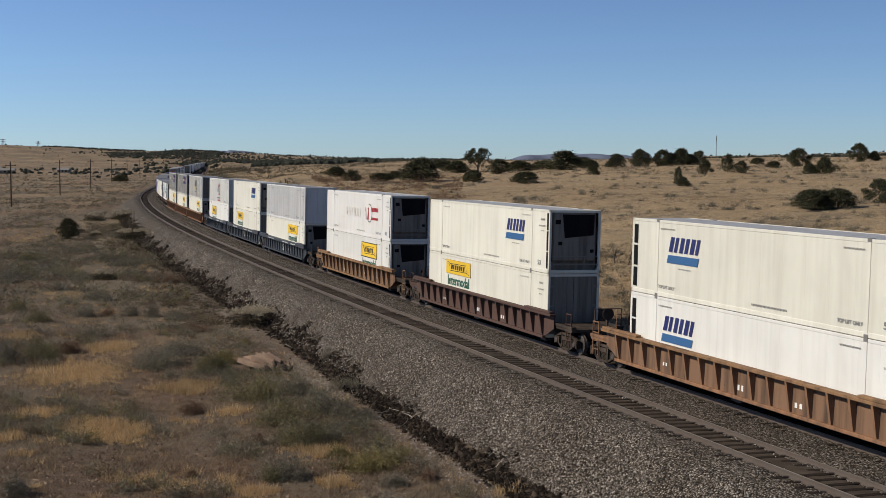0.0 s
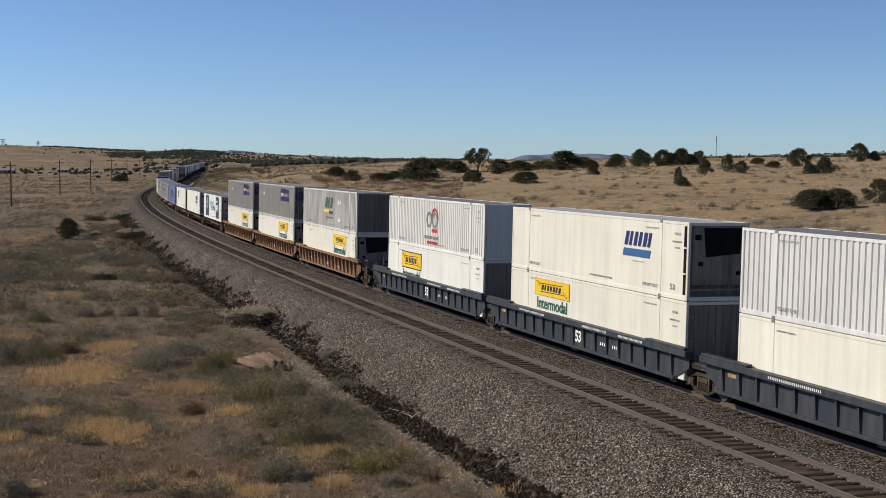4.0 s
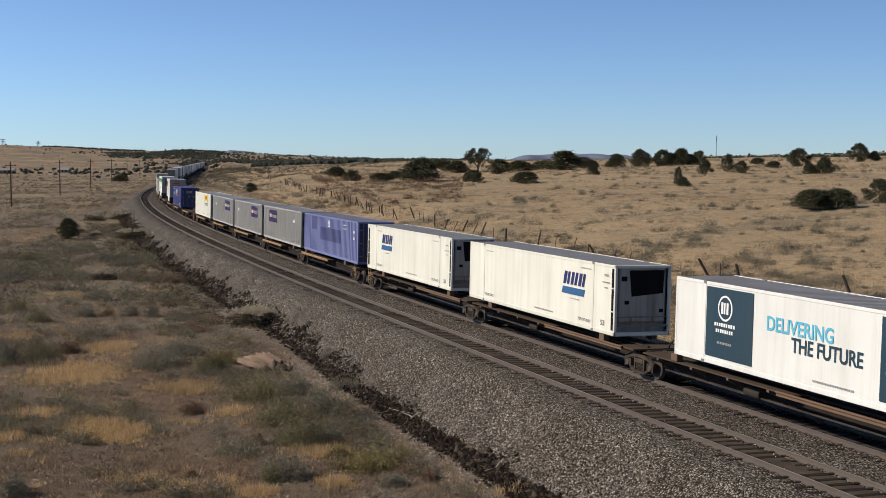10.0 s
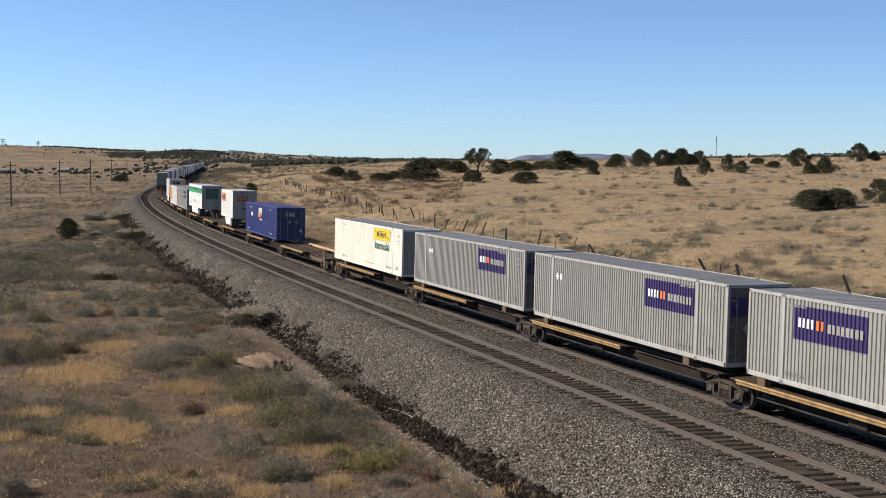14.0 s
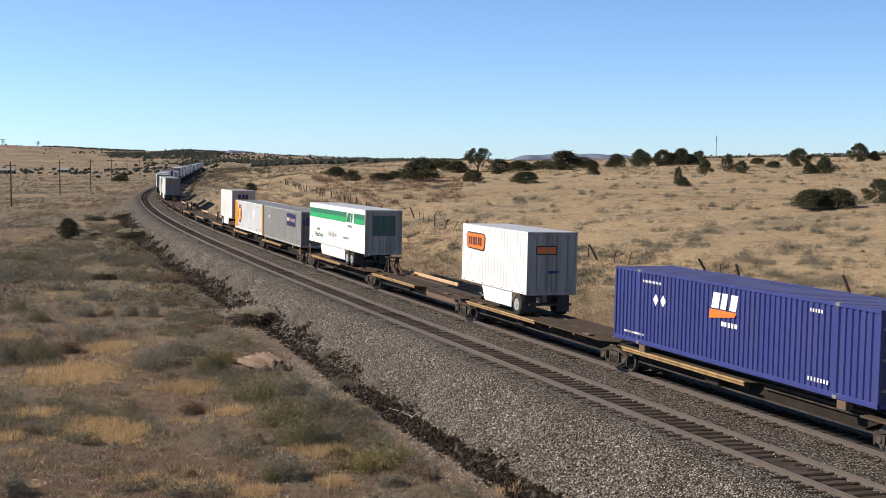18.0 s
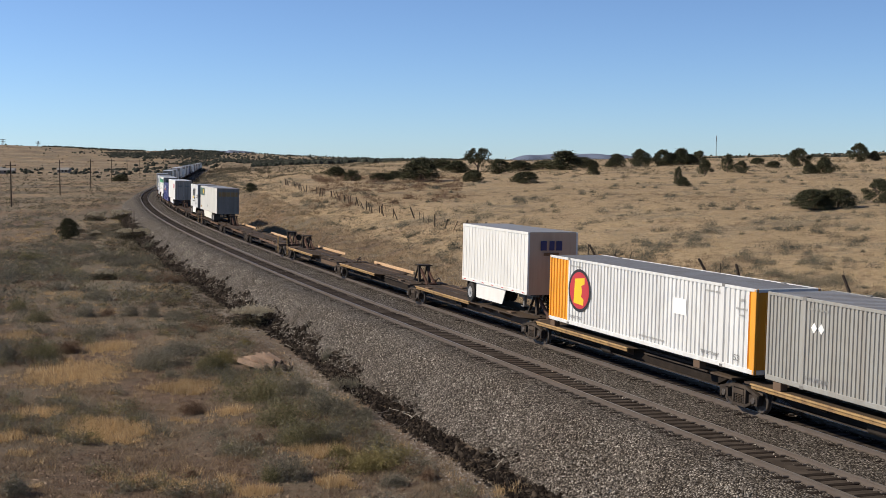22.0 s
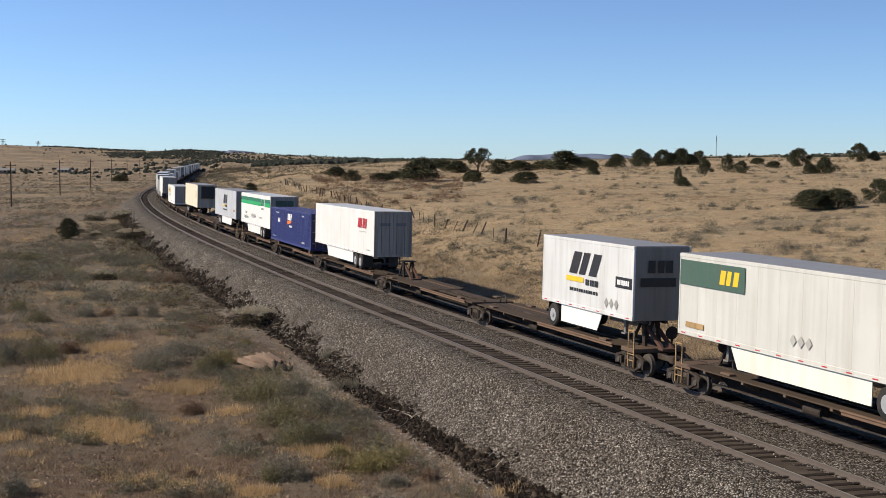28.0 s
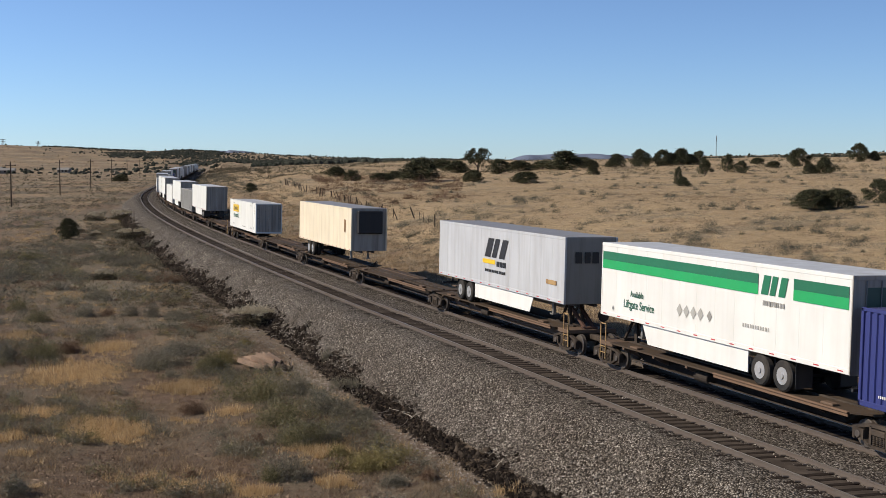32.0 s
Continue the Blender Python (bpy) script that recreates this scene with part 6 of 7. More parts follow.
def build_plants():
    rng = np.random.RandomState(21)
    # ---- left field ----
    # stands of golden grass: middle, half width, half depth
    stands = ((-17.9, 61.3, 2.4, 4.0), (-12.0, 58.2, 1.7, 1.8), (-13.1, 48.8, 1.9, 2.4), (-8.9, 52.5, .8, .9), (-9.6, 41.2, .7, .9), (-8.4, 40.2, .8, .9), (-6.1, 39.6, .8, .6), (-16.2, 46.8, .5, 1.4),
              (-22.8, 100.8, 1.7, 5.0), (-29.1, 121.1, 1.5, 4.3), (-29.3, 96.5, 2.4, 4.0), (-55.2, 171.2, 4.2, 15.0), (-75.7, 256.0, 5.0, 13.0), (-4.2, 45.1, 1.3, 1.0), (-16.6, 51.4, 1.2, 1.2),
              (-3.5, 40.6, .7, .8), (2.3, 39.7, .7, .6), (-25.1, 74.2, 1.3, 2.0), (-18.4, 69.7, 1.5, 2.3))

    def in_stand(x, y):
        out = np.zeros(len(x))
        for sx, sy, rx, ry in stands:
            out = np.maximum(out, 1.25 - np.hypot((x - sx) / rx, (y - sy) / ry))
        return out
    x, y = in_view(rng, 62000, -.40, .16, 33, 330, .9)
    off, _ = beside(x, y)
    ok = off > 10.4 + .5 * wave(x, y, 38, 5)
    x, y, off = x[ok], y[ok], off[ok]
    d = np.hypot(x, y)
    gold = in_stand(x, y) + .30 * wave(x, y, 32, 2.4) + .25 * wave(x, y, 39, .9)
    wild = .75 * wave(x, y, 31, 9) + .9 * wave(x, y, 32, 2.4) + .35 * wave(x, y, 36, 40) - .55 * smooth(110, 60, y)
    soil = wave(x, y, 33, 6) + .5 * wave(x, y, 34, 2.2)
    g = (gold > .42) | ((wild > .66) & (rng.rand(len(x)) < .8))
    b = (~g) & (soil > -.25)
    far = np.clip(d / 45, 1, 5)
    hg = (.15 + .20 * rng.rand(g.sum())) * np.where(gold[g] > .42, 1.1, .85)
    chunks = [tufts(rng, x[g], y[g], hg, .15 * far[g] ** .5, 13, .0085 * far[g] ** .8, .75)]
    for sx, sy, rx, ry in stands:
        if sy > 80:
            continue
        n = int(70 * rx * ry)
        a, r = rng.uniform(0, 6.283, n), rng.rand(n) ** .62 * (1 + .25 * rng.normal(0, 1, n))
        px, py = sx + rx * r * np.cos(a), sy + ry * r * np.sin(a)
        keep = wave(px, py, 39, .9) + .6 * wave(px, py, 40, .45) > -.45
        px, py = px[keep], py[keep]
        chunks.append(tufts(rng, px, py, .18 + .24 * rng.rand(len(px)), .12, 13, .0085, .7))
    stuff("gold_grass", "pale golden dry grass tufts", "dry grass", STRAW, chunks)
    stuff("dull_grass", "short brown dry grass and weeds", "dry grass", STRAW_DULL,
          [tufts(rng, x[b], y[b], .05 + .13 * rng.rand(b.sum()), .20 * far[b] ** .5, 9, .010 * far[b] ** .8, 1.2)])
    x, y = in_view(rng, 15000, -.40, .16, 33, 80, 1.0)
    off, _ = beside(x, y)
    ok = (off > 11) & (in_stand(x, y) < .4) & (wave(x, y, 27, 3) + .7 * wave(x, y, 28, 1.1) > .1)
    x, y = x[ok], y[ok]
    stuff("red_weeds", "low reddish-brown dry weeds on bare soil", "weeds", RUSTY, [tufts(rng, x, y, .05 + .14 * rng.rand(len(x)), .20, 7, .013, 1.3)])
    x, y = in_view(rng, 34000, -.40, .16, 33, 110, 1.0)
    off, _ = beside(x, y)
    ok = (off > 9.6) & (wave(x, y, 35, 7) + .6 * wave(x, y, 37, 2) + .5 * wave(x, y, 29, .8) > -.1) & (in_stand(x, y) < .5)
    x, y = x[ok], y[ok]
    stuff("soil_clods", "reddish-brown soil clods and small stones", "soil", CLOD, [clods(rng, x, y, land(x, y), .014 + .058 * rng.rand(len(x)) ** 2.2)])
    # the larger shrubs that stand out one by one: place, width, height
    olive = ((-8.5, 54.7, 3.2, 1.36), (-6.6, 49.7, 2.46, 1.32), (-5.2, 46.1, 2.33, 1.03), (-11.5, 62.2, 2.23, .92), (-21.0, 65.7, 2.42, 1.08), (-26.1, 81.0, 2.18, 1.0), (-29.3, 87.2, 1.95, .93),
             (-43.2, 132.4, 3.54, 1.09), (-11.1, 62.2, 1.95, 1.03), (-5.8, 41.1, 1.11, .62))
    sage_a = ((-6.5, 56.2, 2.2, 1.05), (-4.4, 51.9, 3.04, 1.12), (-5.3, 41.4, 2.09, .93), (-13.7, 67.7, 2.73, 1.01), (-14.1, 64.7, 3.77, 1.23), (-20.8, 75.0, 3.09, 1.11), (-22.2, 64.7, 1.74, 1.07),
              (-25.7, 94.3, 2.78, 1.01), (-21.0, 85.0, 1.75, 1.12), (-19.5, 84.0, 1.65, 1.04), (-17.5, 82.2, 1.84, 1.08), (-31.0, 100.8, 2.7, .99), (-30.8, 124.8, 4.46, 1.33), (-35.4, 131.9, 3.53, 1.19))
    sage_b = ((-24.2, 84.5, 1.89, .9), (-14.7, 63.4, 2.28, .94), (-12.9, 38.4, 1.46, .8), (-5.3, 53.2, 1.67, .88), (-3.0, 50.7, 1.37, .71), (-4.5, 57.7, 1.56, .72), (-36.0, 119.6, 3.74, 1.08),
              (-25.3, 125.1, 3.35, 1.03), (-38.1, 111.6, 2.49, .92), (-43.2, 150.4, 4.02, 1.11), (-34.1, 148.9, 3.32, 1.1), (-43.5, 170.0, 3.79, 1.12), (-1.5, 40.6, 1.1, .51), (-6.0, 65.7, 1.18, .65))
    yellow = ((-2.8, 43.1, 2.92, .72), (-1.4, 43.9, 1.39, .62), (-11.2, 64.7, 1.74, .8), (-11.1, 71.0, .95, .47), (-3.6, 44.4, 1.2, .5), (-7.4, 57.3, .9, .4))
    dry = ((-8.4, 41.6, .64, .31), (-10.5, 52.6, 1.42, .7), (-6.9, 46.4, 1.25, .58), (-20.3, 68.2, 1.84, .84), (-22.3, 85.2, 1.53, .7), (-23.4, 108.0, 2.9, .98), (-.4, 41.4, .93, .45), (-14.9, 76.7, 2.06, .76))

    def named(rows):
        """Each shrub is a few mounds that run into one another."""
        out = []
        for x0, y0, w, h in rows:
            k = 3 if w < 1.6 else 5
            a = rng.uniform(0, 6.283, k)
            r = w * .30 * np.sqrt(rng.rand(k))
            size = 1.12 * w * rng.uniform(.5, .72, k)
            out.append(bushes(rng, x0 + r * np.cos(a), y0 + .7 * r * np.sin(a), size, h * rng.uniform(.7, 1.1, k), 1150 if y0 < 75 else 620, .022 + .00022 * y0, None, .14))
        return out
    # smaller shrubs at random between them
    x, y = in_view(rng, 11500, -.40, .16, 34, 420, .72)
    off, _ = beside(x, y)
    dens = wave(x, y, 41, 13) + .6 * wave(x, y, 42, 4) + .35 * smooth(30, 9, off) + .55 * smooth(60, 110, y)
    ok = (off > 11.3 - 1.6 * smooth(85, 120, y)) & (dens > .40 - .5 * smooth(80, 130, y) * smooth(16, 10, off)) & (in_stand(x, y) < .45)
    x, y = x[ok], y[ok]
    d = np.hypot(x, y)
    k = rng.rand(len(x)) + .25 * wave(x, y, 43, 11)
    near = d < 95
    for mask, mat, name, label, rows in (((k < .62), SAGE, "sagebrush", "grey-green sagebrush clumps", sage_a + sage_b), ((k >= .62) & (k < .80), OLIVE, "olive_shrubs", "olive-green low shrubs", olive),
                                         ((k >= .86), RUSTY, "dry_shrubs", "brown leafless dry shrubs", dry), ((k >= .80) & (k < .86), YELLOW_LEAF, "yellow_shrubs", "yellow-green low shrubs in the dry grass", yellow)):
        parts_ = named(rows)
        for m, n, leaf, long in ((mask & (d < 66), 260, .032, .18), (mask & (d >= 66) & near, 160, .044, .22), (mask & ~near, 84, .074, .24)):
            if m.sum():
                s = rng.uniform(.3, 1.0, m.sum()) ** 1.3 * (1.5 if n == 84 else 1.0)
                parts_.append(bushes(rng, x[m], y[m], s * 1.35, s * .78, n, leaf * (.6 + .5 * s), None, long))
        stuff(name, label, "shrub", mat, parts_)
    # ---- right hand slope ----
    x, y = in_view(rng, 76000, -.30, .40, 40, 420, .85)
    off, _ = beside(x, y)
    ok = (off < -4.6)
    x, y, off = x[ok], y[ok], off[ok]
    d = np.hypot(x, y)
    tone = wave(x, y, 51, 22) + .6 * wave(x, y, 52, 6) - .35 + .85 * smooth(20, 30, -off)
    far = np.clip(d / 60, 1, 6)
    g = (tone > -.35) & (wave(x, y, 53, 4.5) + .6 * wave(x, y, 54, 1.7) > -.6)
    stuff("slope_grass", "straw-coloured dry grass on the slope", "dry grass", STRAW_PALE,
          [tufts(rng, x[g], y[g], .10 + .17 * rng.rand(g.sum()), .22 * far[g] ** .6, 10, .008 * far[g] ** .8, .9)])
    g = tone <= -.35
    stuff("slope_weeds", "brown dry weeds on the slope", "dry grass", STRAW_DULL,
          [tufts(rng, x[g], y[g], .10 + .16 * rng.rand(g.sum()), .20 * far[g] ** .6, 9, .010 * far[g] ** .8, .7)])
    # taller reddish grass on the flat beside the track
    n = 6500
    s = -25 + 190 * rng.rand(n) ** 1.4
    o = -(5.6 + 7.5 * rng.rand(n) ** 1.2)
    h = np.interp(s, S, HEAD)
    x, y = np.interp(s, S, LX) - o * np.sin(h), np.interp(s, S, LY) + o * np.cos(h)
    keep = wave(x, y, 55, 5) + .6 * wave(x, y, 56, 1.8) > -.35
    x, y, s = x[keep], y[keep], s[keep]
    stuff("verge_grass", "tall reddish-tan dry grass beside the track", "dry grass", RED_STRAW, [tufts(rng, x, y, .24 + .36 * rng.rand(len(x)), .24 + s / 900, 20, .0055 + s / 16000, .9)])
    x, y = in_view(rng, 9000, -.26, .40, 52, 420, .7)
    off, _ = beside(x, y)
    dens = wave(x, y, 61, 20) + .6 * wave(x, y, 62, 7) + 1.15 * smooth(9, 13, -off) * smooth(27, 19, -off)
    ok = (off < -8.5) & ((dens > .86) | (rng.rand(len(x)) < .10 + .12 * smooth(90, 150, y))) & ((y > 115) | (rng.rand(len(x)) < np.where(off > -21, .6, .35)))
    x, y = x[ok], y[ok]
    d = np.hypot(x, y)
    s = rng.uniform(.45, 1.2, len(x)) * np.where(rng.rand(len(x)) < .16, 1.6, 1.0)
    nr, mr, fr = d < 110, (d >= 110) & (d < 210), d >= 210
    # larger clumps, each of several mounds
    cx, cy = in_view(rng, 1050, -.22, .40, 56, 330, .8)
    off, _ = beside(cx, cy)
    k = (off < -12.5) & (wave(cx, cy, 61, 20) + .5 * smooth(28, 20, -off) + .5 * wave(cx, cy, 63, 9) > -.35)
    cx, cy = np.repeat(cx[k], 4), np.repeat(cy[k], 4)
    cs = np.repeat(rng.uniform(.35, 1.0, k.sum()) ** 1.4 * 1.25, 4)
    cx, cy = cx + rng.normal(0, .42, len(cx)) * cs, cy + rng.normal(0, .38, len(cx)) * cs
    stuff("slope_sagebrush", "grey sagebrush scattered over the slope", "shrub", SLOPE_SAGE,
          [bushes(rng, cx, cy, cs * rng.uniform(.9, 1.5, len(cx)), cs * rng.uniform(.5, .95, len(cx)), 180, .030 + cy / 5000, None, .13),
           bushes(rng, x[nr], y[nr], s[nr] * 1.5, s[nr] * .58, 210, .040, None, .2), bushes(rng, x[mr], y[mr], s[mr] * 1.4, s[mr] * .55, 70, .06, None, .16), bushes(rng, x[fr], y[fr], s[fr] * 1.7, s[fr] * .65, 40, .11, None, .16)])
    # ---- scrub of the plain and the far slopes ----
    u = rng.uniform(-.40, .40, 16000)
    dd = 1 / (1 / 260 + (1 / 2200 - 1 / 260) * rng.rand(16000) ** .8)
    x, y = u * dd, dd
    off, _ = beside(x, y)
    ok = (np.abs(off) > 9) & (wave(x, y, 65, 90) + .5 * wave(x, y, 66, 25) + .5 * smooth(60, -60, x) > .1)
    x, y, dd = x[ok], y[ok], dd[ok]
    k = np.clip(dd / 400, .8, 3)
    sz = rng.uniform(.7, 1.6, len(x)) * k ** .5
    stuff("far_scrub", "dark low scrub over the plain and far slopes", "scrub", FAR_SCRUB, [bushes(rng, x, y, sz * 1.6, sz * .7, 11, .23 * k)])
    u = rng.uniform(-.38, -.14, 8500)
    dd = 1 / (1 / 95 + (1 / 620 - 1 / 95) * rng.rand(8500))
    x, y = u * dd, dd
    off, _ = beside(x, y)
    ok = (off > 12) & (wave(x, y * .45, 67, 26) + .6 * wave(x, y * .6, 68, 8) > -.15)
    x, y, dd = x[ok], y[ok], dd[ok]
    sz = rng.uniform(.5, 1.1, len(x))
    stuff("plain_sagebrush", "low grey sagebrush in bands over the plain", "scrub", SLOPE_SAGE, [bushes(rng, x, y, sz * 1.9, sz * .55, 40, .05 + dd / 4200, None, .2)])
    u, dd = rng.uniform(-.198, -.135, 170), rng.uniform(380, 640, 170)
    sz = rng.uniform(1.0, 2.2, 170)
    stuff("thicket", "dark scrub thicket above the far cutting", "scrub", FAR_SCRUB, [bushes(rng, u * dd, dd, sz * 1.5, sz * .7, 90, .17)])
    n = 1500
    s = rng.uniform(60, 400, n)
    o = -rng.uniform(6.5, 17.0, n)
    h = np.interp(s, S, HEAD)
    x, y = np.interp(s, S, LX) - o * np.sin(h), np.interp(s, S, LY) + o * np.cos(h)
    sz = rng.uniform(.4, 1.0, n) * (1 + s / 400)
    stuff("bank_weeds", "grey-brown weeds on the bank beside the track", "weeds", SLOPE_SAGE, [bushes(rng, x, y, sz * 1.4, sz * .5, 46, .03 + s / 9000)])
    # reddish scrub before the junipers
    u, dd = rng.uniform(-.105, .015, 200), rng.uniform(165, 265, 200)
    s = rng.uniform(1.0, 2.6, 200)
    stuff("red_scrub", "reddish-brown leafless scrub thicket", "shrub", RUSTY, [bushes(rng, u * dd, dd, s * 1.3, s * .5, 150, .07)])
    # ---- foot of the embankment: dark soil washed into the stones, dead weeds, a spill of pale gravel ----
    n = 27000
    s = -16 + 215 * rng.rand(n) ** 1.5
    mid_o = np.interp(s, [-16, 0, 8, 14, 20, 25, 33, 55, 69, 87, 149, 200], [9.5, 9.35, 9.5, 9.3, 9.1, 8.8, 8.55, 8.6, 8.5, 8.9, 8.4, 8.6])
    lobe = np.clip(.72 + .16 * np.sin(s * .62 + 1) + .14 * np.sin(s * 1.37) + .10 * np.sin(s * 2.9), .25, 1.2)
    o = mid_o + .45 + (rng.rand(n) ** 1.2 - .12) * -1.75 * lobe + rng.normal(0, .16, n)
    h = np.interp(s, S, HEAD)
    x, y = np.interp(s, S, LX) - o * np.sin(h), np.interp(s, S, LY) + o * np.cos(h)
    bank = np.interp(s, S, LZ) + np.interp(o, [6.5, 8.9, 9.5], [-.42, -2.05, -2.4])
    z = np.maximum(bank, land(x, y))
    big = rng.rand(n) ** 5
    stuff("cinder_lumps", "dark soil and cinder lumps at the embankment foot", "soil", CHARRED, [clods(rng, x, y, z + .035, (.020 + .036 * rng.rand(n) + .12 * big) * (.9 + np.clip(s, 0, 120) / 160))])
    k = rng.rand(n) < .05
    sz = rng.uniform(.3, .9, k.sum())
    stuff("dead_weeds", "dark dead weeds along the embankment foot", "weeds", CHARRED, [bushes(rng, x[k], y[k], sz, sz * .30, 56, .024, z[k])])
    n = 9000
    s = -8 + 90 * rng.rand(n) ** 1.3
    o = np.interp(s, [-16, 20, 33, 90], [10.1, 10.0, 9.5, 9.6]) + np.abs(rng.normal(0, .75, n))
    keep = np.sin(s * .33 + .6) + .7 * np.sin(s * .81) + rng.normal(0, .5, n) > -.35
    s, o = s[keep], o[keep]
    h = np.interp(s, S, HEAD)
    x, y = np.interp(s, S, LX) - o * np.sin(h), np.interp(s, S, LY) + o * np.cos(h)
    stuff("gravel_spill", "pale fine gravel spilt beyond the embankment foot", "gravel", LITTER, [clods(rng, x, y, land(x, y), .018 + .035 * rng.rand(len(x)))])
    n = 900
    s = -10 + 85 * rng.rand(n) ** 1.4
    o = np.interp(s, [-16, 20, 33, 90], [10.4, 10.4, 9.9, 10.0]) + np.abs(rng.normal(0, .8, n))
    h = np.interp(s, S, HEAD)
    x, y = np.interp(s, S, LX) - o * np.sin(h), np.interp(s, S, LY) + o * np.cos(h)
    sz = rng.uniform(.25, .8, n)
    stuff("grey_weeds", "grey tangled dead weeds beside the embankment", "weeds", TWIG, [bushes(rng, x, y, sz * 1.2, sz * .35, 34, .007, None, .9)])
    n = 1300
    s = 40 + 130 * rng.rand(n)
    o = np.interp(s, [40, 90, 170], [9.6, 9.4, 8.9]) + np.abs(rng.normal(0, 1.7 + s / 90, n))
    h = np.interp(s, S, HEAD)
    x, y = np.interp(s, S, LX) - o * np.sin(h), np.interp(s, S, LY) + o * np.cos(h)
    sz = rng.uniform(.4, 1.3, n)
    stuff("brown_weeds", "dark brown dead weeds beside the embankment", "weeds", DARK_TWIG, [bushes(rng, x, y, sz * 1.3, sz * .42, 60, .028, None, .4)])


def juniper_source(kind, seed):
    """Unit juniper, one metre high and across: short trunk with limbs and a ragged crown of leaf clumps."""
    rng = np.random.RandomState(seed)
    t = thing("juniper_tree", "dark green juniper tree on the dry slope", "tree", "junipers")
    g = Geo()
    g.cyl("z", (0, 0, .12), .045, .36, 8, .03)
    for k in range(5):
        a = k * 1.26 + rng.rand()
        g.bar((0, 0, .15 + .03 * k), (.26 * math.cos(a), .26 * math.sin(a), .42 + .06 * k), .022)
    part("trunk", g, BARK, t)
    # half width of the crown at each tenth of its height
    env = {"round": (.60, .82, .95, 1, 1, .95, .86, .74, .60, .42, .2), "dome": (.72, .92, 1, 1, .93, .84, .72, .58, .44, .30, .14), "point": (.86, 1, 1, .90, .78, .66, .54, .42, .31, .20, .08),
           "wide": (.86, .97, 1, 1, .97, .92, .84, .74, .60, .40, .15), "tall": (.55, .8, .95, 1, .95, .9, .85, .75, .6, .42, .2), "open": (.1, .2, .45, .7, .9, 1, 1, .95, .82, .6, .25)}[kind]
    lobes, reach = {"wide": (30, .16), "tall": (15, .17), "open": (34, .13)}.get(kind, (22, .17))
    lv = []
    for i in range(lobes):
        zc = .07 + .83 * ((i + rng.rand()) / lobes) ** .8 if kind != "open" else rng.uniform(.34, .90)
        half = .5 * np.interp(zc * 10, range(11), env)
        size = reach * rng.uniform(.65, 1.2) * (1.1 - .35 * zc)
        a, rr = i * 2.4 + rng.uniform(-.6, .6), max(half - size * .75, .02) * math.sqrt(rng.uniform(.15, 1.0)) * rng.uniform(.85, 1.12)
        c = np.array([rr * math.cos(a), rr * math.sin(a), zc])
        n = 500 if kind != "open" else 260
        d = rng.normal(0, 1, (n, 3))
        d /= np.linalg.norm(d, axis=1)[:, None]
        p = c + d * size * (1 + .25 * np.sin(d[:, :1] * 7 + i) * np.cos(d[:, 2:] * 6)) * rng.uniform(.35, 1.1, (n, 1)) ** .6
        p[:, 2] = np.maximum(p[:, 2], .03)
        lv.append((p[:, None, :] + rng.normal(0, 1, (n, 3, 3)) * (.0150 if kind != "open" else .0125)).reshape(-1, 3))
    lv = np.vstack(lv)
    # one metre high and one metre across
    lv[:, 2] *= 1.0 / lv[:, 2].max()
    lv[:, :2] *= .5 / np.percentile(np.hypot(lv[:, 0], lv[:, 1]), 93)
    me = fast_mesh("crown", lv, np.arange(len(lv)).reshape(-1, 3), JUNIPER)
    part("crown", me, JUNIPER, t)
    return t


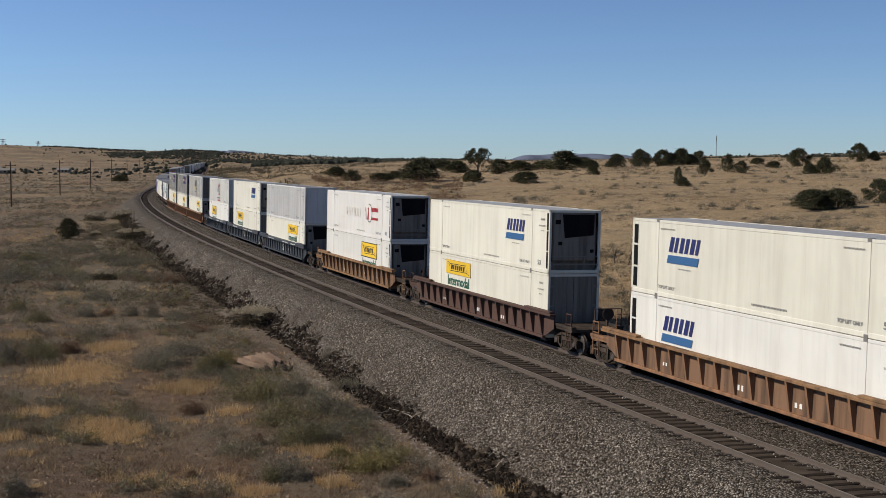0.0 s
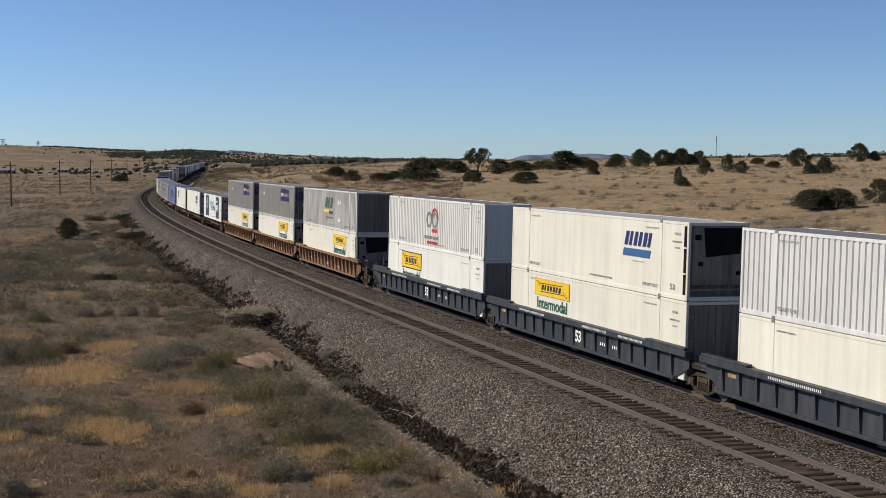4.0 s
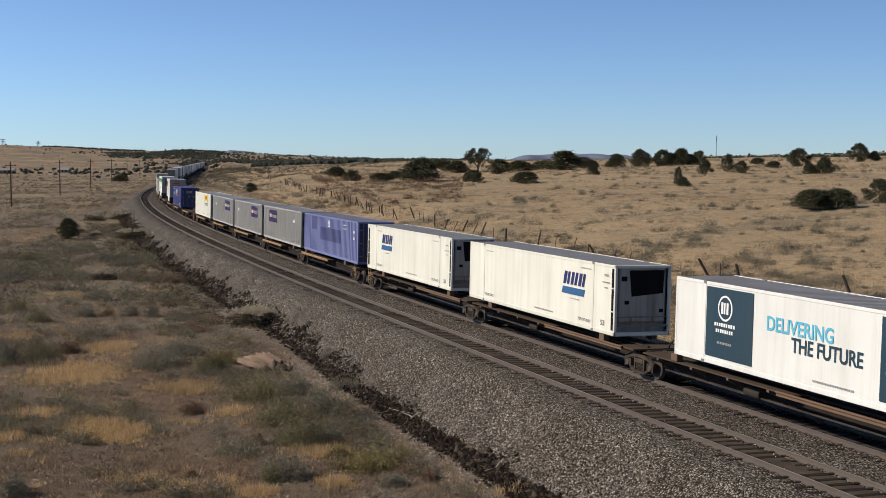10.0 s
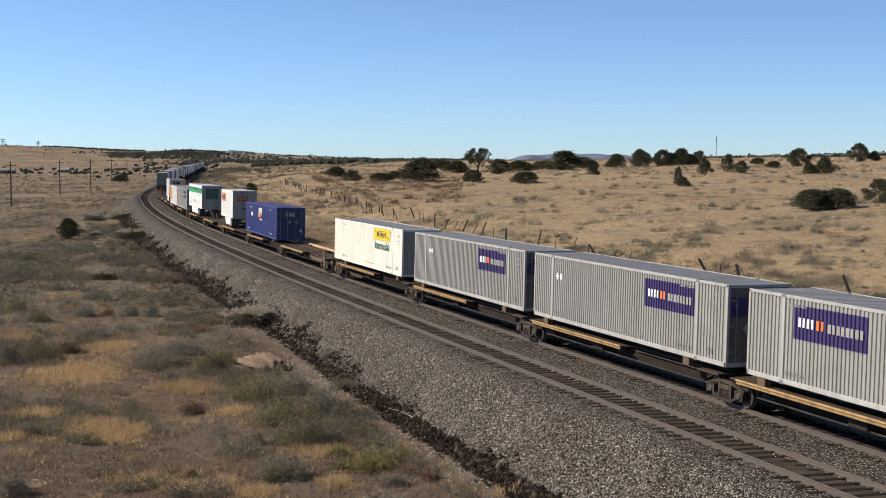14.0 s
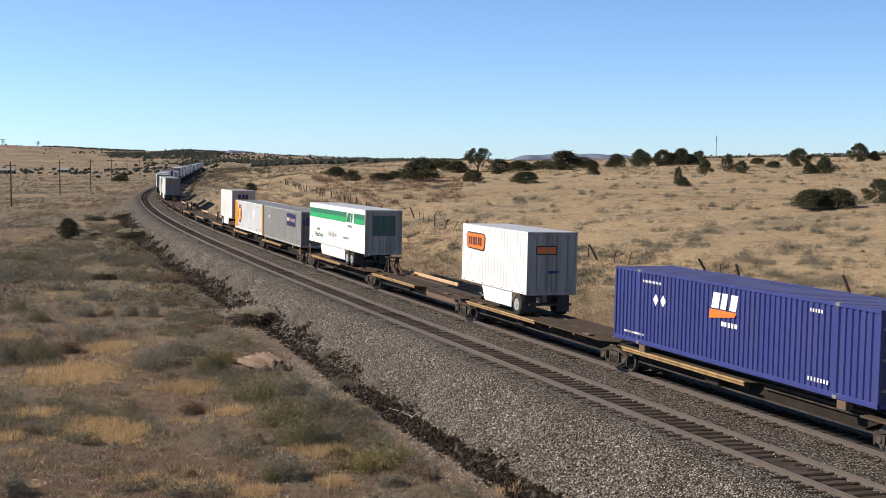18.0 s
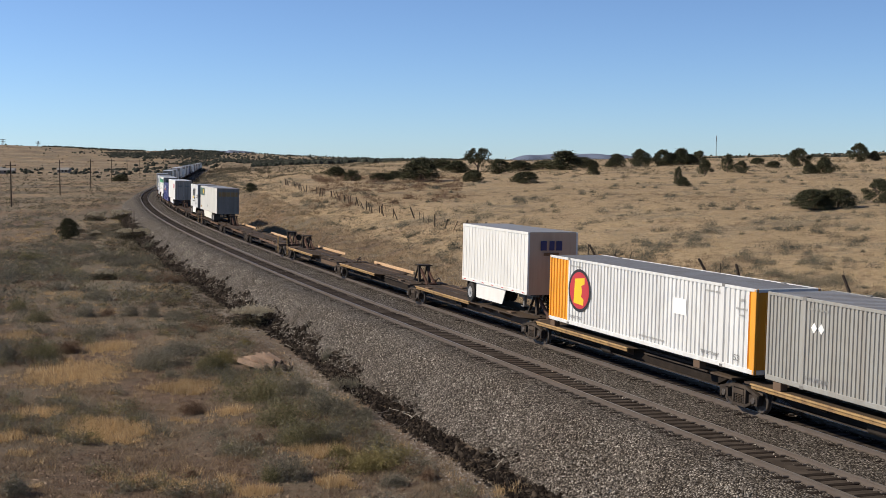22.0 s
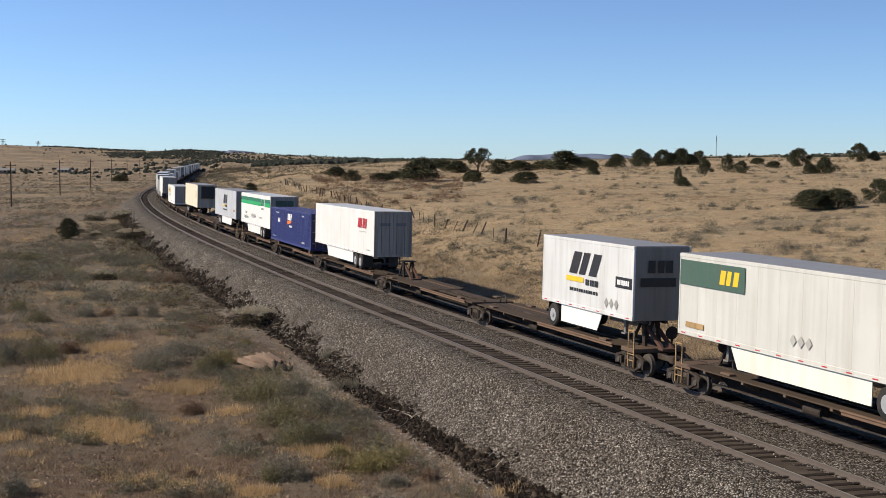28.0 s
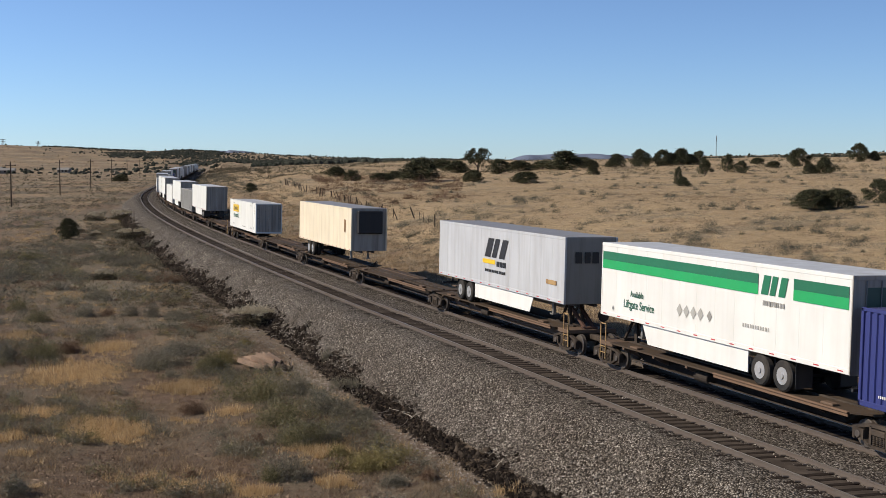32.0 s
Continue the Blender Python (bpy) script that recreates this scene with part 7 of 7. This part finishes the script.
def build_trees():
    kinds = {k: juniper_source(k, i + 70) for i, k in enumerate(("round", "dome", "point", "wide", "tall", "open"))}
    used = set()
    rng = random.Random(4)

    def plant(*rows):
        """Rows: x, y, height, kind, width."""
        for x, y, h, kind, w in rows:
            z = float(land(x, y)) - .05
            m = Matrix.Translation((x, y, z)) @ Matrix.Rotation(rng.uniform(0, 6.28), 4, "Z") @ Matrix.Diagonal((w, w, h, 1))
            ob = kinds[kind] if kind not in used else copy_thing(kinds[kind], m)
            used.add(kind)
            ob.matrix_basis = m

    # trees along the skyline and before it
    plant((7.9, 290, 5.7, "open", 6.0), (5.4, 225.8, 2.4, "dome", 3.8), (11.6, 261.9, 3.3, "round", 4.8), (-4.1, 235.3, 4.7, "dome", 7.4), (-16.5, 229.8, 2.2, "tall", 3.1), (-11.2, 229.8, 1.7, "wide", 4.4))
    plant((13.8, 212.8, 2.2, "wide", 4.6), (28.6, 300, 5.0, "point", 10.2), (31.1, 263.2, 2.2, "dome", 2.6), (42.5, 312.9, 3.7, "dome", 5.0), (50.2, 323.9, 4.7, "dome", 5.4), (55.8, 323.9, 4.4, "round", 5.4))
    plant((62.7, 335.5, 4.8, "point", 5.8), (67.3, 335.5, 4.0, "round", 4.4), (52.2, 253.4, 3.2, "tall", 3.0), (58.0, 259.5, 4.0, "tall", 2.8), (60.3, 257.2, 2.7, "round", 2.8), (36.5, 197.7, 3.2, "tall", 1.5))
    plant((37.0, 196.2, 1.6, "dome", 2.4), (85.5, 306.7, 4.7, "round", 5.4), (75.8, 252.9, 3.8, "point", 4.2), (73.2, 254, 2.4, "dome", 3.2), (118.0, 361, 5.6, "round", 5.6), (122.6, 362, 3.0, "dome", 3.4))
    plant((38.9, 134.4, 2.35, "wide", 3.6), (40.3, 135.2, 2.1, "round", 3.0), (42.0, 135, 2.3, "wide", 3.8), (48.6, 141, 2.9, "round", 3.4), (-32.8, 217, 1.6, "round", 2.2), (-143.6, 567, 3.6, "dome", 7.2), (-49, 166, 2.9, "round", 2.8))
    plant((24.3, 311, 2.4, "wide", 5.0), (76.9, 296, 1.7, "wide", 3.4), (81.5, 330, 1.9, "wide", 3.7), (-.5, 310, 2.6, "wide", 5.5), (-9.2, 245, 1.6, "wide", 4.0), (3.0, 279, 3.0, "dome", 6.0))
    plant((18.0, 300, 2.8, "wide", 6.0), (-22, 262, 2.2, "dome", 5.0), (36, 330, 2.4, "wide", 6.0), (59.3, 331, 3.6, "dome", 5.0), (65.2, 338, 3.2, "wide", 4.4), (35.5, 308, 2.4, "wide", 4.0))


def build_far_woods():
    """Juniper woods on the far ridges."""
    rng = np.random.RandomState(8)
    n = 15000
    u = rng.uniform(-.36, .38, n)
    d = 620 + 1750 * rng.rand(n) ** .8
    dense = np.interp(u, [-.36, -.28, -.265, -.205, -.19, -.165, -.15, .05, .08, .2, .38], [.10, .16, .8, 1.0, .6, .65, .9, .95, .55, .22, .2])
    dense = dense * np.where((u < -.10) & (d < 1750), np.where((u > -.235) & (d > 1150), .95, .09), 1) * np.where((u > -.19) & (u < .06) & (d < 700), .3, 1)
    dense = dense * (.55 + .4 * wave(u * d, d, 91, 160)) * np.where((u > -.225) & (u < -.15) & (d > 1950), .22, 1)
    ok = rng.rand(n) < dense
    x, y = (u * d)[ok], d[ok]
    # a closed dark wood below the far dome, thick woods on the middle ridge, and trees and hedges across the plain
    for count, ua, ub, da, db in ((2300, -.262, -.175, 1550, 1950), (500, -.205, -.15, 1250, 1650), (2400, -.15, .06, 850, 1700), (700, -.315, -.235, 2080, 2330), (110, -.36, -.20, 880, 1150)):
        uu, dd = rng.uniform(ua, ub, count), rng.uniform(da, db, count)
        x, y = np.concatenate([x, uu * dd]), np.concatenate([y, dd])
    n = len(x)
    z = land(x, y)
    # a rounded clump: two rings of five corners and a top
    ring = np.array([(math.cos(k * 1.2566), math.sin(k * 1.2566)) for k in range(5)])
    base = np.vstack([np.column_stack([ring, np.full(5, -.25)]), np.column_stack([ring * .8, np.full(5, .5)]), [(0, 0, .95)]])
    tri = np.array([t for i in range(5) for t in ((i, (i + 1) % 5, 5 + (i + 1) % 5), (i, 5 + (i + 1) % 5, 5 + i), (5 + i, 5 + (i + 1) % 5, 10))])
    vs, fs, k0 = [], [], 0
    s = rng.uniform(.9, 2.5, n)
    for m in (np.ones(n, bool), y < 1350):
        q = m.sum()
        c = np.stack([x[m] + rng.normal(0, .4, q) * s[m], y[m] + rng.normal(0, .3, q) * s[m], z[m] + s[m] * rng.uniform(.25, .55, q)], -1)
        v = c[:, None, :] + base[None] * (s[m] * rng.uniform(.6, .95, q))[:, None, None] * rng.uniform(.65, 1.25, (q, 11, 1))
        vs.append(v.reshape(-1, 3))
        fs.append((tri[None] + (np.arange(q) * 11)[:, None, None]).reshape(-1, 3) + k0)
        k0 += q * 11
    tagged(new("far_woods", fast_mesh("far_woods", np.vstack(vs), np.vstack(fs), FAR_WOOD)), "dark juniper woods scattered over far ridges", "woods", kind="stuff")


# ---- fence, poles, mast, small things of the field ----
def build_fence():
    t = thing("fence", "old leaning dark wooden post fence in dry grass", "fence")
    r = random.Random(14)

    def stand(s, o, h, w, lean, fore=0.0):
        x, y, _ = (float(q) for q in line(s, 0, 0, o))
        part("post", Geo().cyl("z", (0, 0, h / 2 - .1), w, h + .2, 7, w * .85), POST_WOOD, t, at=pose(x, y, float(land(x, y)), fore, lean, 0))
    # the stouter posts that stand singly: place along the line, lean, thickness
    for s, lean, w in ((19, -20, .10), (29, -14, .10), (32, -2, .03), (34, -30, .10), (44, 14, .03), (46, 9, .03), (49, -28, .10), (51, 0, .05), (55, 14, .03), (59, 7, .03), (62, 12, .07), (68, 4, .09),
                       (72, 3, .03), (77, 22, .08), (79.5, 26, .05), (82, 25, .08), (84, 25, .04), (86, 15, .05), (89, 0, .09), (92, 6, .03), (95, -4, .03), (97.5, -3, .03), (100, -20, .09)):
        stand(s, -19.6 + .5 * math.sin(s * .3), 1.28 if w > .06 else 1.05, w, lean, r.uniform(-5, 5))
    s = 102.0
    while s < 180:
        stand(s, -18.7 + r.uniform(-.25, .25), 1.15 if r.random() < .6 else .95, r.choice((.075, .06, .035)), r.uniform(-22, 8), r.uniform(-5, 5))
        s += r.uniform(1.2, 2.6)


def build_poles():
    src = None
    for x, y in ((-94.5, 278), (-108.5, 360), (-122.5, 442), (-136.5, 524), (-150.5, 606), (-164.5, 690)):
        if src is None:
            src = thing("utility_pole", "tall dark wooden utility pole with a crossarm", "pole", "utility poles")
            part("pole", Geo().cyl("z", (0, 0, 4.8), .17, 10.4, 10, .12), POST_WOOD, src)
            part("crossarm", Geo().box(-1.2, 1.2, -.06, .06, 9.1, 9.24), POST_WOOD, src)
            for k in (-1.05, -.5, .5, 1.05):
                part("insulator", Geo().cyl("z", (k, 0, 9.32), .05, .16, 8), GALV, src)
            ob = src
        else:
            ob = copy_thing(src, Matrix())
        ob.matrix_basis = pose(x, y, float(land(x, y)), 0, 0, 8)
    m = thing("track_marker", "thin dark marker post beside the track", "marker post")
    part("post", Geo().box(-.05, .05, -.04, .04, -.2, 2.5), POST_WOOD, m)
    m.matrix_basis = pose(-48.2, 198, float(land(-48.2, 198)))


def lattice(name, label, x, y, h, w0, w1):
    t = thing(name, label, "tower")
    z = float(land(x, y))
    legs = [(-1, -1), (1, -1), (1, 1), (-1, 1)]
    for a, b in legs:
        part("leg", Geo().bar((a * w0, b * w0, -1), (a * w1, b * w1, h), (.09 if h > 14 else .28)), GALV, t)
    n = 9
    for k in range(n):
        f0, f1 = k / n, (k + 1) / n
        g = Geo()
        for (a, b), (c, d) in zip(legs, legs[1:] + legs[:1]):
            wa, wb = w0 + (w1 - w0) * f0, w0 + (w1 - w0) * f1
            g.bar((a * wa, b * wa, h * f0), (c * wb, d * wb, h * f1), (.05 if h > 14 else .14))
        part("bracing", g, GALV, t)
    t.matrix_basis = pose(x, y, z)
    return t


def build_masts():
    m = lattice("radio_mast", "slim grey lattice radio mast on the skyline", 193, 900, 16.4, .36, .22)
    for zc, hh in ((14.8, 1.5), (16.9, 1.1)):
        part("antenna", Geo().cyl("z", (0, 0, zc), .30, hh, 10), GALV, m, "antenna drum")
    for x, y in ((-760, 2200), (-728, 2290)):
        p = lattice("power_tower", "distant grey steel power line tower", x, y, 13.0, 2.2, .9)
        part("crossarm", Geo().box(-5, 5, -.4, .4, 11.2, 11.8).box(-4, 4, -.4, .4, 8.4, 9.0), GALV, p)


def build_houses():
    for x, y, w, d, h, a in ((-330, 960, 13, 7, 2.6, 8), (-292, 980, 9, 6, 2.4, -6), (-356, 1010, 11, 7, 2.4, 3)):
        t = thing("farm_house", "low pale farm building far across the plain", "house", "far buildings")
        part("wall", Geo().box(-w / 2, w / 2, -d / 2, d / 2, -1, h), HOUSE_WALL, t)
        part("roof", Geo().prism([(-d / 2 - .4, h), (d / 2 + .4, h), (0, h + 1.8)], "x", -w / 2 - .5, w / 2 + .5), HOUSE_ROOF, t)
        for k in (-.3, 0, .3):
            part("window", Geo().box(k * w - .7, k * w + .7, -d / 2 - .05, -d / 2 - .01, 1.0, 2.2), UNIT_DARK, t)
        t.matrix_basis = pose(x, y, float(land(x, y)), 0, 0, a)


def build_field_things():
    rng = np.random.RandomState(77)
    # large rabbitbrush: dark inside, tan seed heads on top
    for rows in (((-12.0, 79.9, 3.9, 1.3), (-29.3, 109.6, 2.6, 1.0), (-56.0, 221, 5.0, 1.8), (-59.5, 217, 4.4, 1.6), (-52.8, 224, 4.2, 1.6), (-41.6, 166.5, 3.2, 1.6), (-39.4, 166, 3.2, 1.7),
                  (-37.6, 164, 2.4, 1.3), (-52, 180, 2.6, .8), (-46.8, 171, 2.0, .8)),):
        for x, y, w, h in rows:
            z = float(land(x, y))
            t = thing("rabbitbrush", "rounded rabbitbrush with tan dry seed heads", "shrub", "rabbitbrush bushes")
            one = np.zeros(1)
            v, f = bushes(rng, one, one, np.array([w]), np.array([h * .72]), 1500, np.array([.07 if y < 120 else .10]), one, .2)
            part("foliage", fast_mesh("foliage", v, f, DARK_TWIG), DARK_TWIG, t)
            # heads in rounded knobs over the upper half
            n = 34
            a, r = rng.uniform(0, 6.283, n), w * .34 * np.sqrt(rng.rand(n))
            hx, hy = r * np.cos(a), r * np.sin(a)
            hz = h * .74 * np.sqrt(np.clip(1 - (r / (w * .50)) ** 2, .05, 1))
            v, f = bushes(rng, hx, hy, w * rng.uniform(.13, .21, n), w * rng.uniform(.08, .13, n), 190, np.full(n, .010 * w + .03), hz, .22)
            part("seed_crown", fast_mesh("seed_crown", v, f, SEED_HEAD), SEED_HEAD, t)
            t.matrix_basis = pose(x, y, z)
    # the broken log beside the embankment
    t = thing("broken_log", "bleached splintered log lying by the embankment", "log")
    r = random.Random(3)
    # split slabs with jagged ends, lying over one another
    for x0, x1, y0, z0, w, th, tilt, turn in ((-1.15, .55, -.42, .06, .36, .16, 3, -6), (-.95, .75, -.05, .08, .40, .20, 5, 2), (-.75, .85, .30, .06, .34, .18, 2, 9),
                                              (-.60, .80, -.20, .26, .36, .16, 9, -2), (-.35, .90, .12, .28, .32, .17, 12, 6), (-1.35, -.2, .02, .05, .22, .10, 4, -14), (-.1, .95, -.02, .45, .26, .13, 15, 3)):
        jag = [(x0 + r.uniform(0, .30), -w / 2 + w * k / 5) for k in range(6)]
        poly = [(x1 - r.uniform(0, .12), w / 2), (x1 - r.uniform(0, .15), -w / 2)] + jag
        part("split_slab", Geo().prism(poly, "z", -th / 2, th / 2), DRIFT, t, at=pose(0, y0, z0 + .08, r.uniform(-14, 14), tilt, turn))
    # dark lumps at the right-hand end of the log
    rg = np.random.RandomState(9)
    k = 46
    cx, cy, cz = rg.uniform(.45, 1.35, k), rg.uniform(-.34, .40, k), rg.uniform(.02, .34, k)
    v, f = clods(rg, cx, cy, cz * (1.5 - .7 * cx), rg.uniform(.07, .17, k))
    part("log_butt", fast_mesh("log_butt", v, f, DRIFT_DARK), DRIFT_DARK, t, "dark lumpy butt end")
    t.matrix_basis = pose(-9.0, 63.2, float(land(-9.0, 63.2)) - .03, 0, 6, -24) @ Matrix.Diagonal((1.12, 1.12, 1.5, 1))
    # fallen bleached branches by the embankment foot
    g = Geo()
    for k in range(70):
        s, o = r.uniform(-6, 60), r.uniform(9.0, 11.8)
        x, y, _ = (float(q) for q in line(s, 0, 0, o))
        z = float(land(x, y)) + r.uniform(.03, .16)
        a, ln = r.uniform(0, 6.28), r.uniform(.3, 1.3)
        p = Vector((x, y, z))
        q = p + Vector((math.cos(a) * ln * .6, math.sin(a) * ln * .6, r.uniform(-.03, .14)))
        e = q + Vector((math.cos(a + r.uniform(-.6, .6)) * ln * .5, math.sin(a + .3) * ln * .5, r.uniform(-.1, .08)))
        w = r.uniform(.010, .024)
        g.bar(p, q, w).bar(q, e, w * .7)
    tagged(part("fallen_branches", g, TWIG), "bleached fallen branches on the ground", "branches", kind="stuff")


# ---- build ----
build_ground()
build_mesas()
build_ballast()
build_track("railway_near", SPACING, 3)
build_track("railway_far", 0.0, 4)
build_fence()
build_poles()
build_masts()
build_houses()
build_trees()
build_field_things()
build_train()
build_stones()
build_plants()
build_far_woods()


motions()
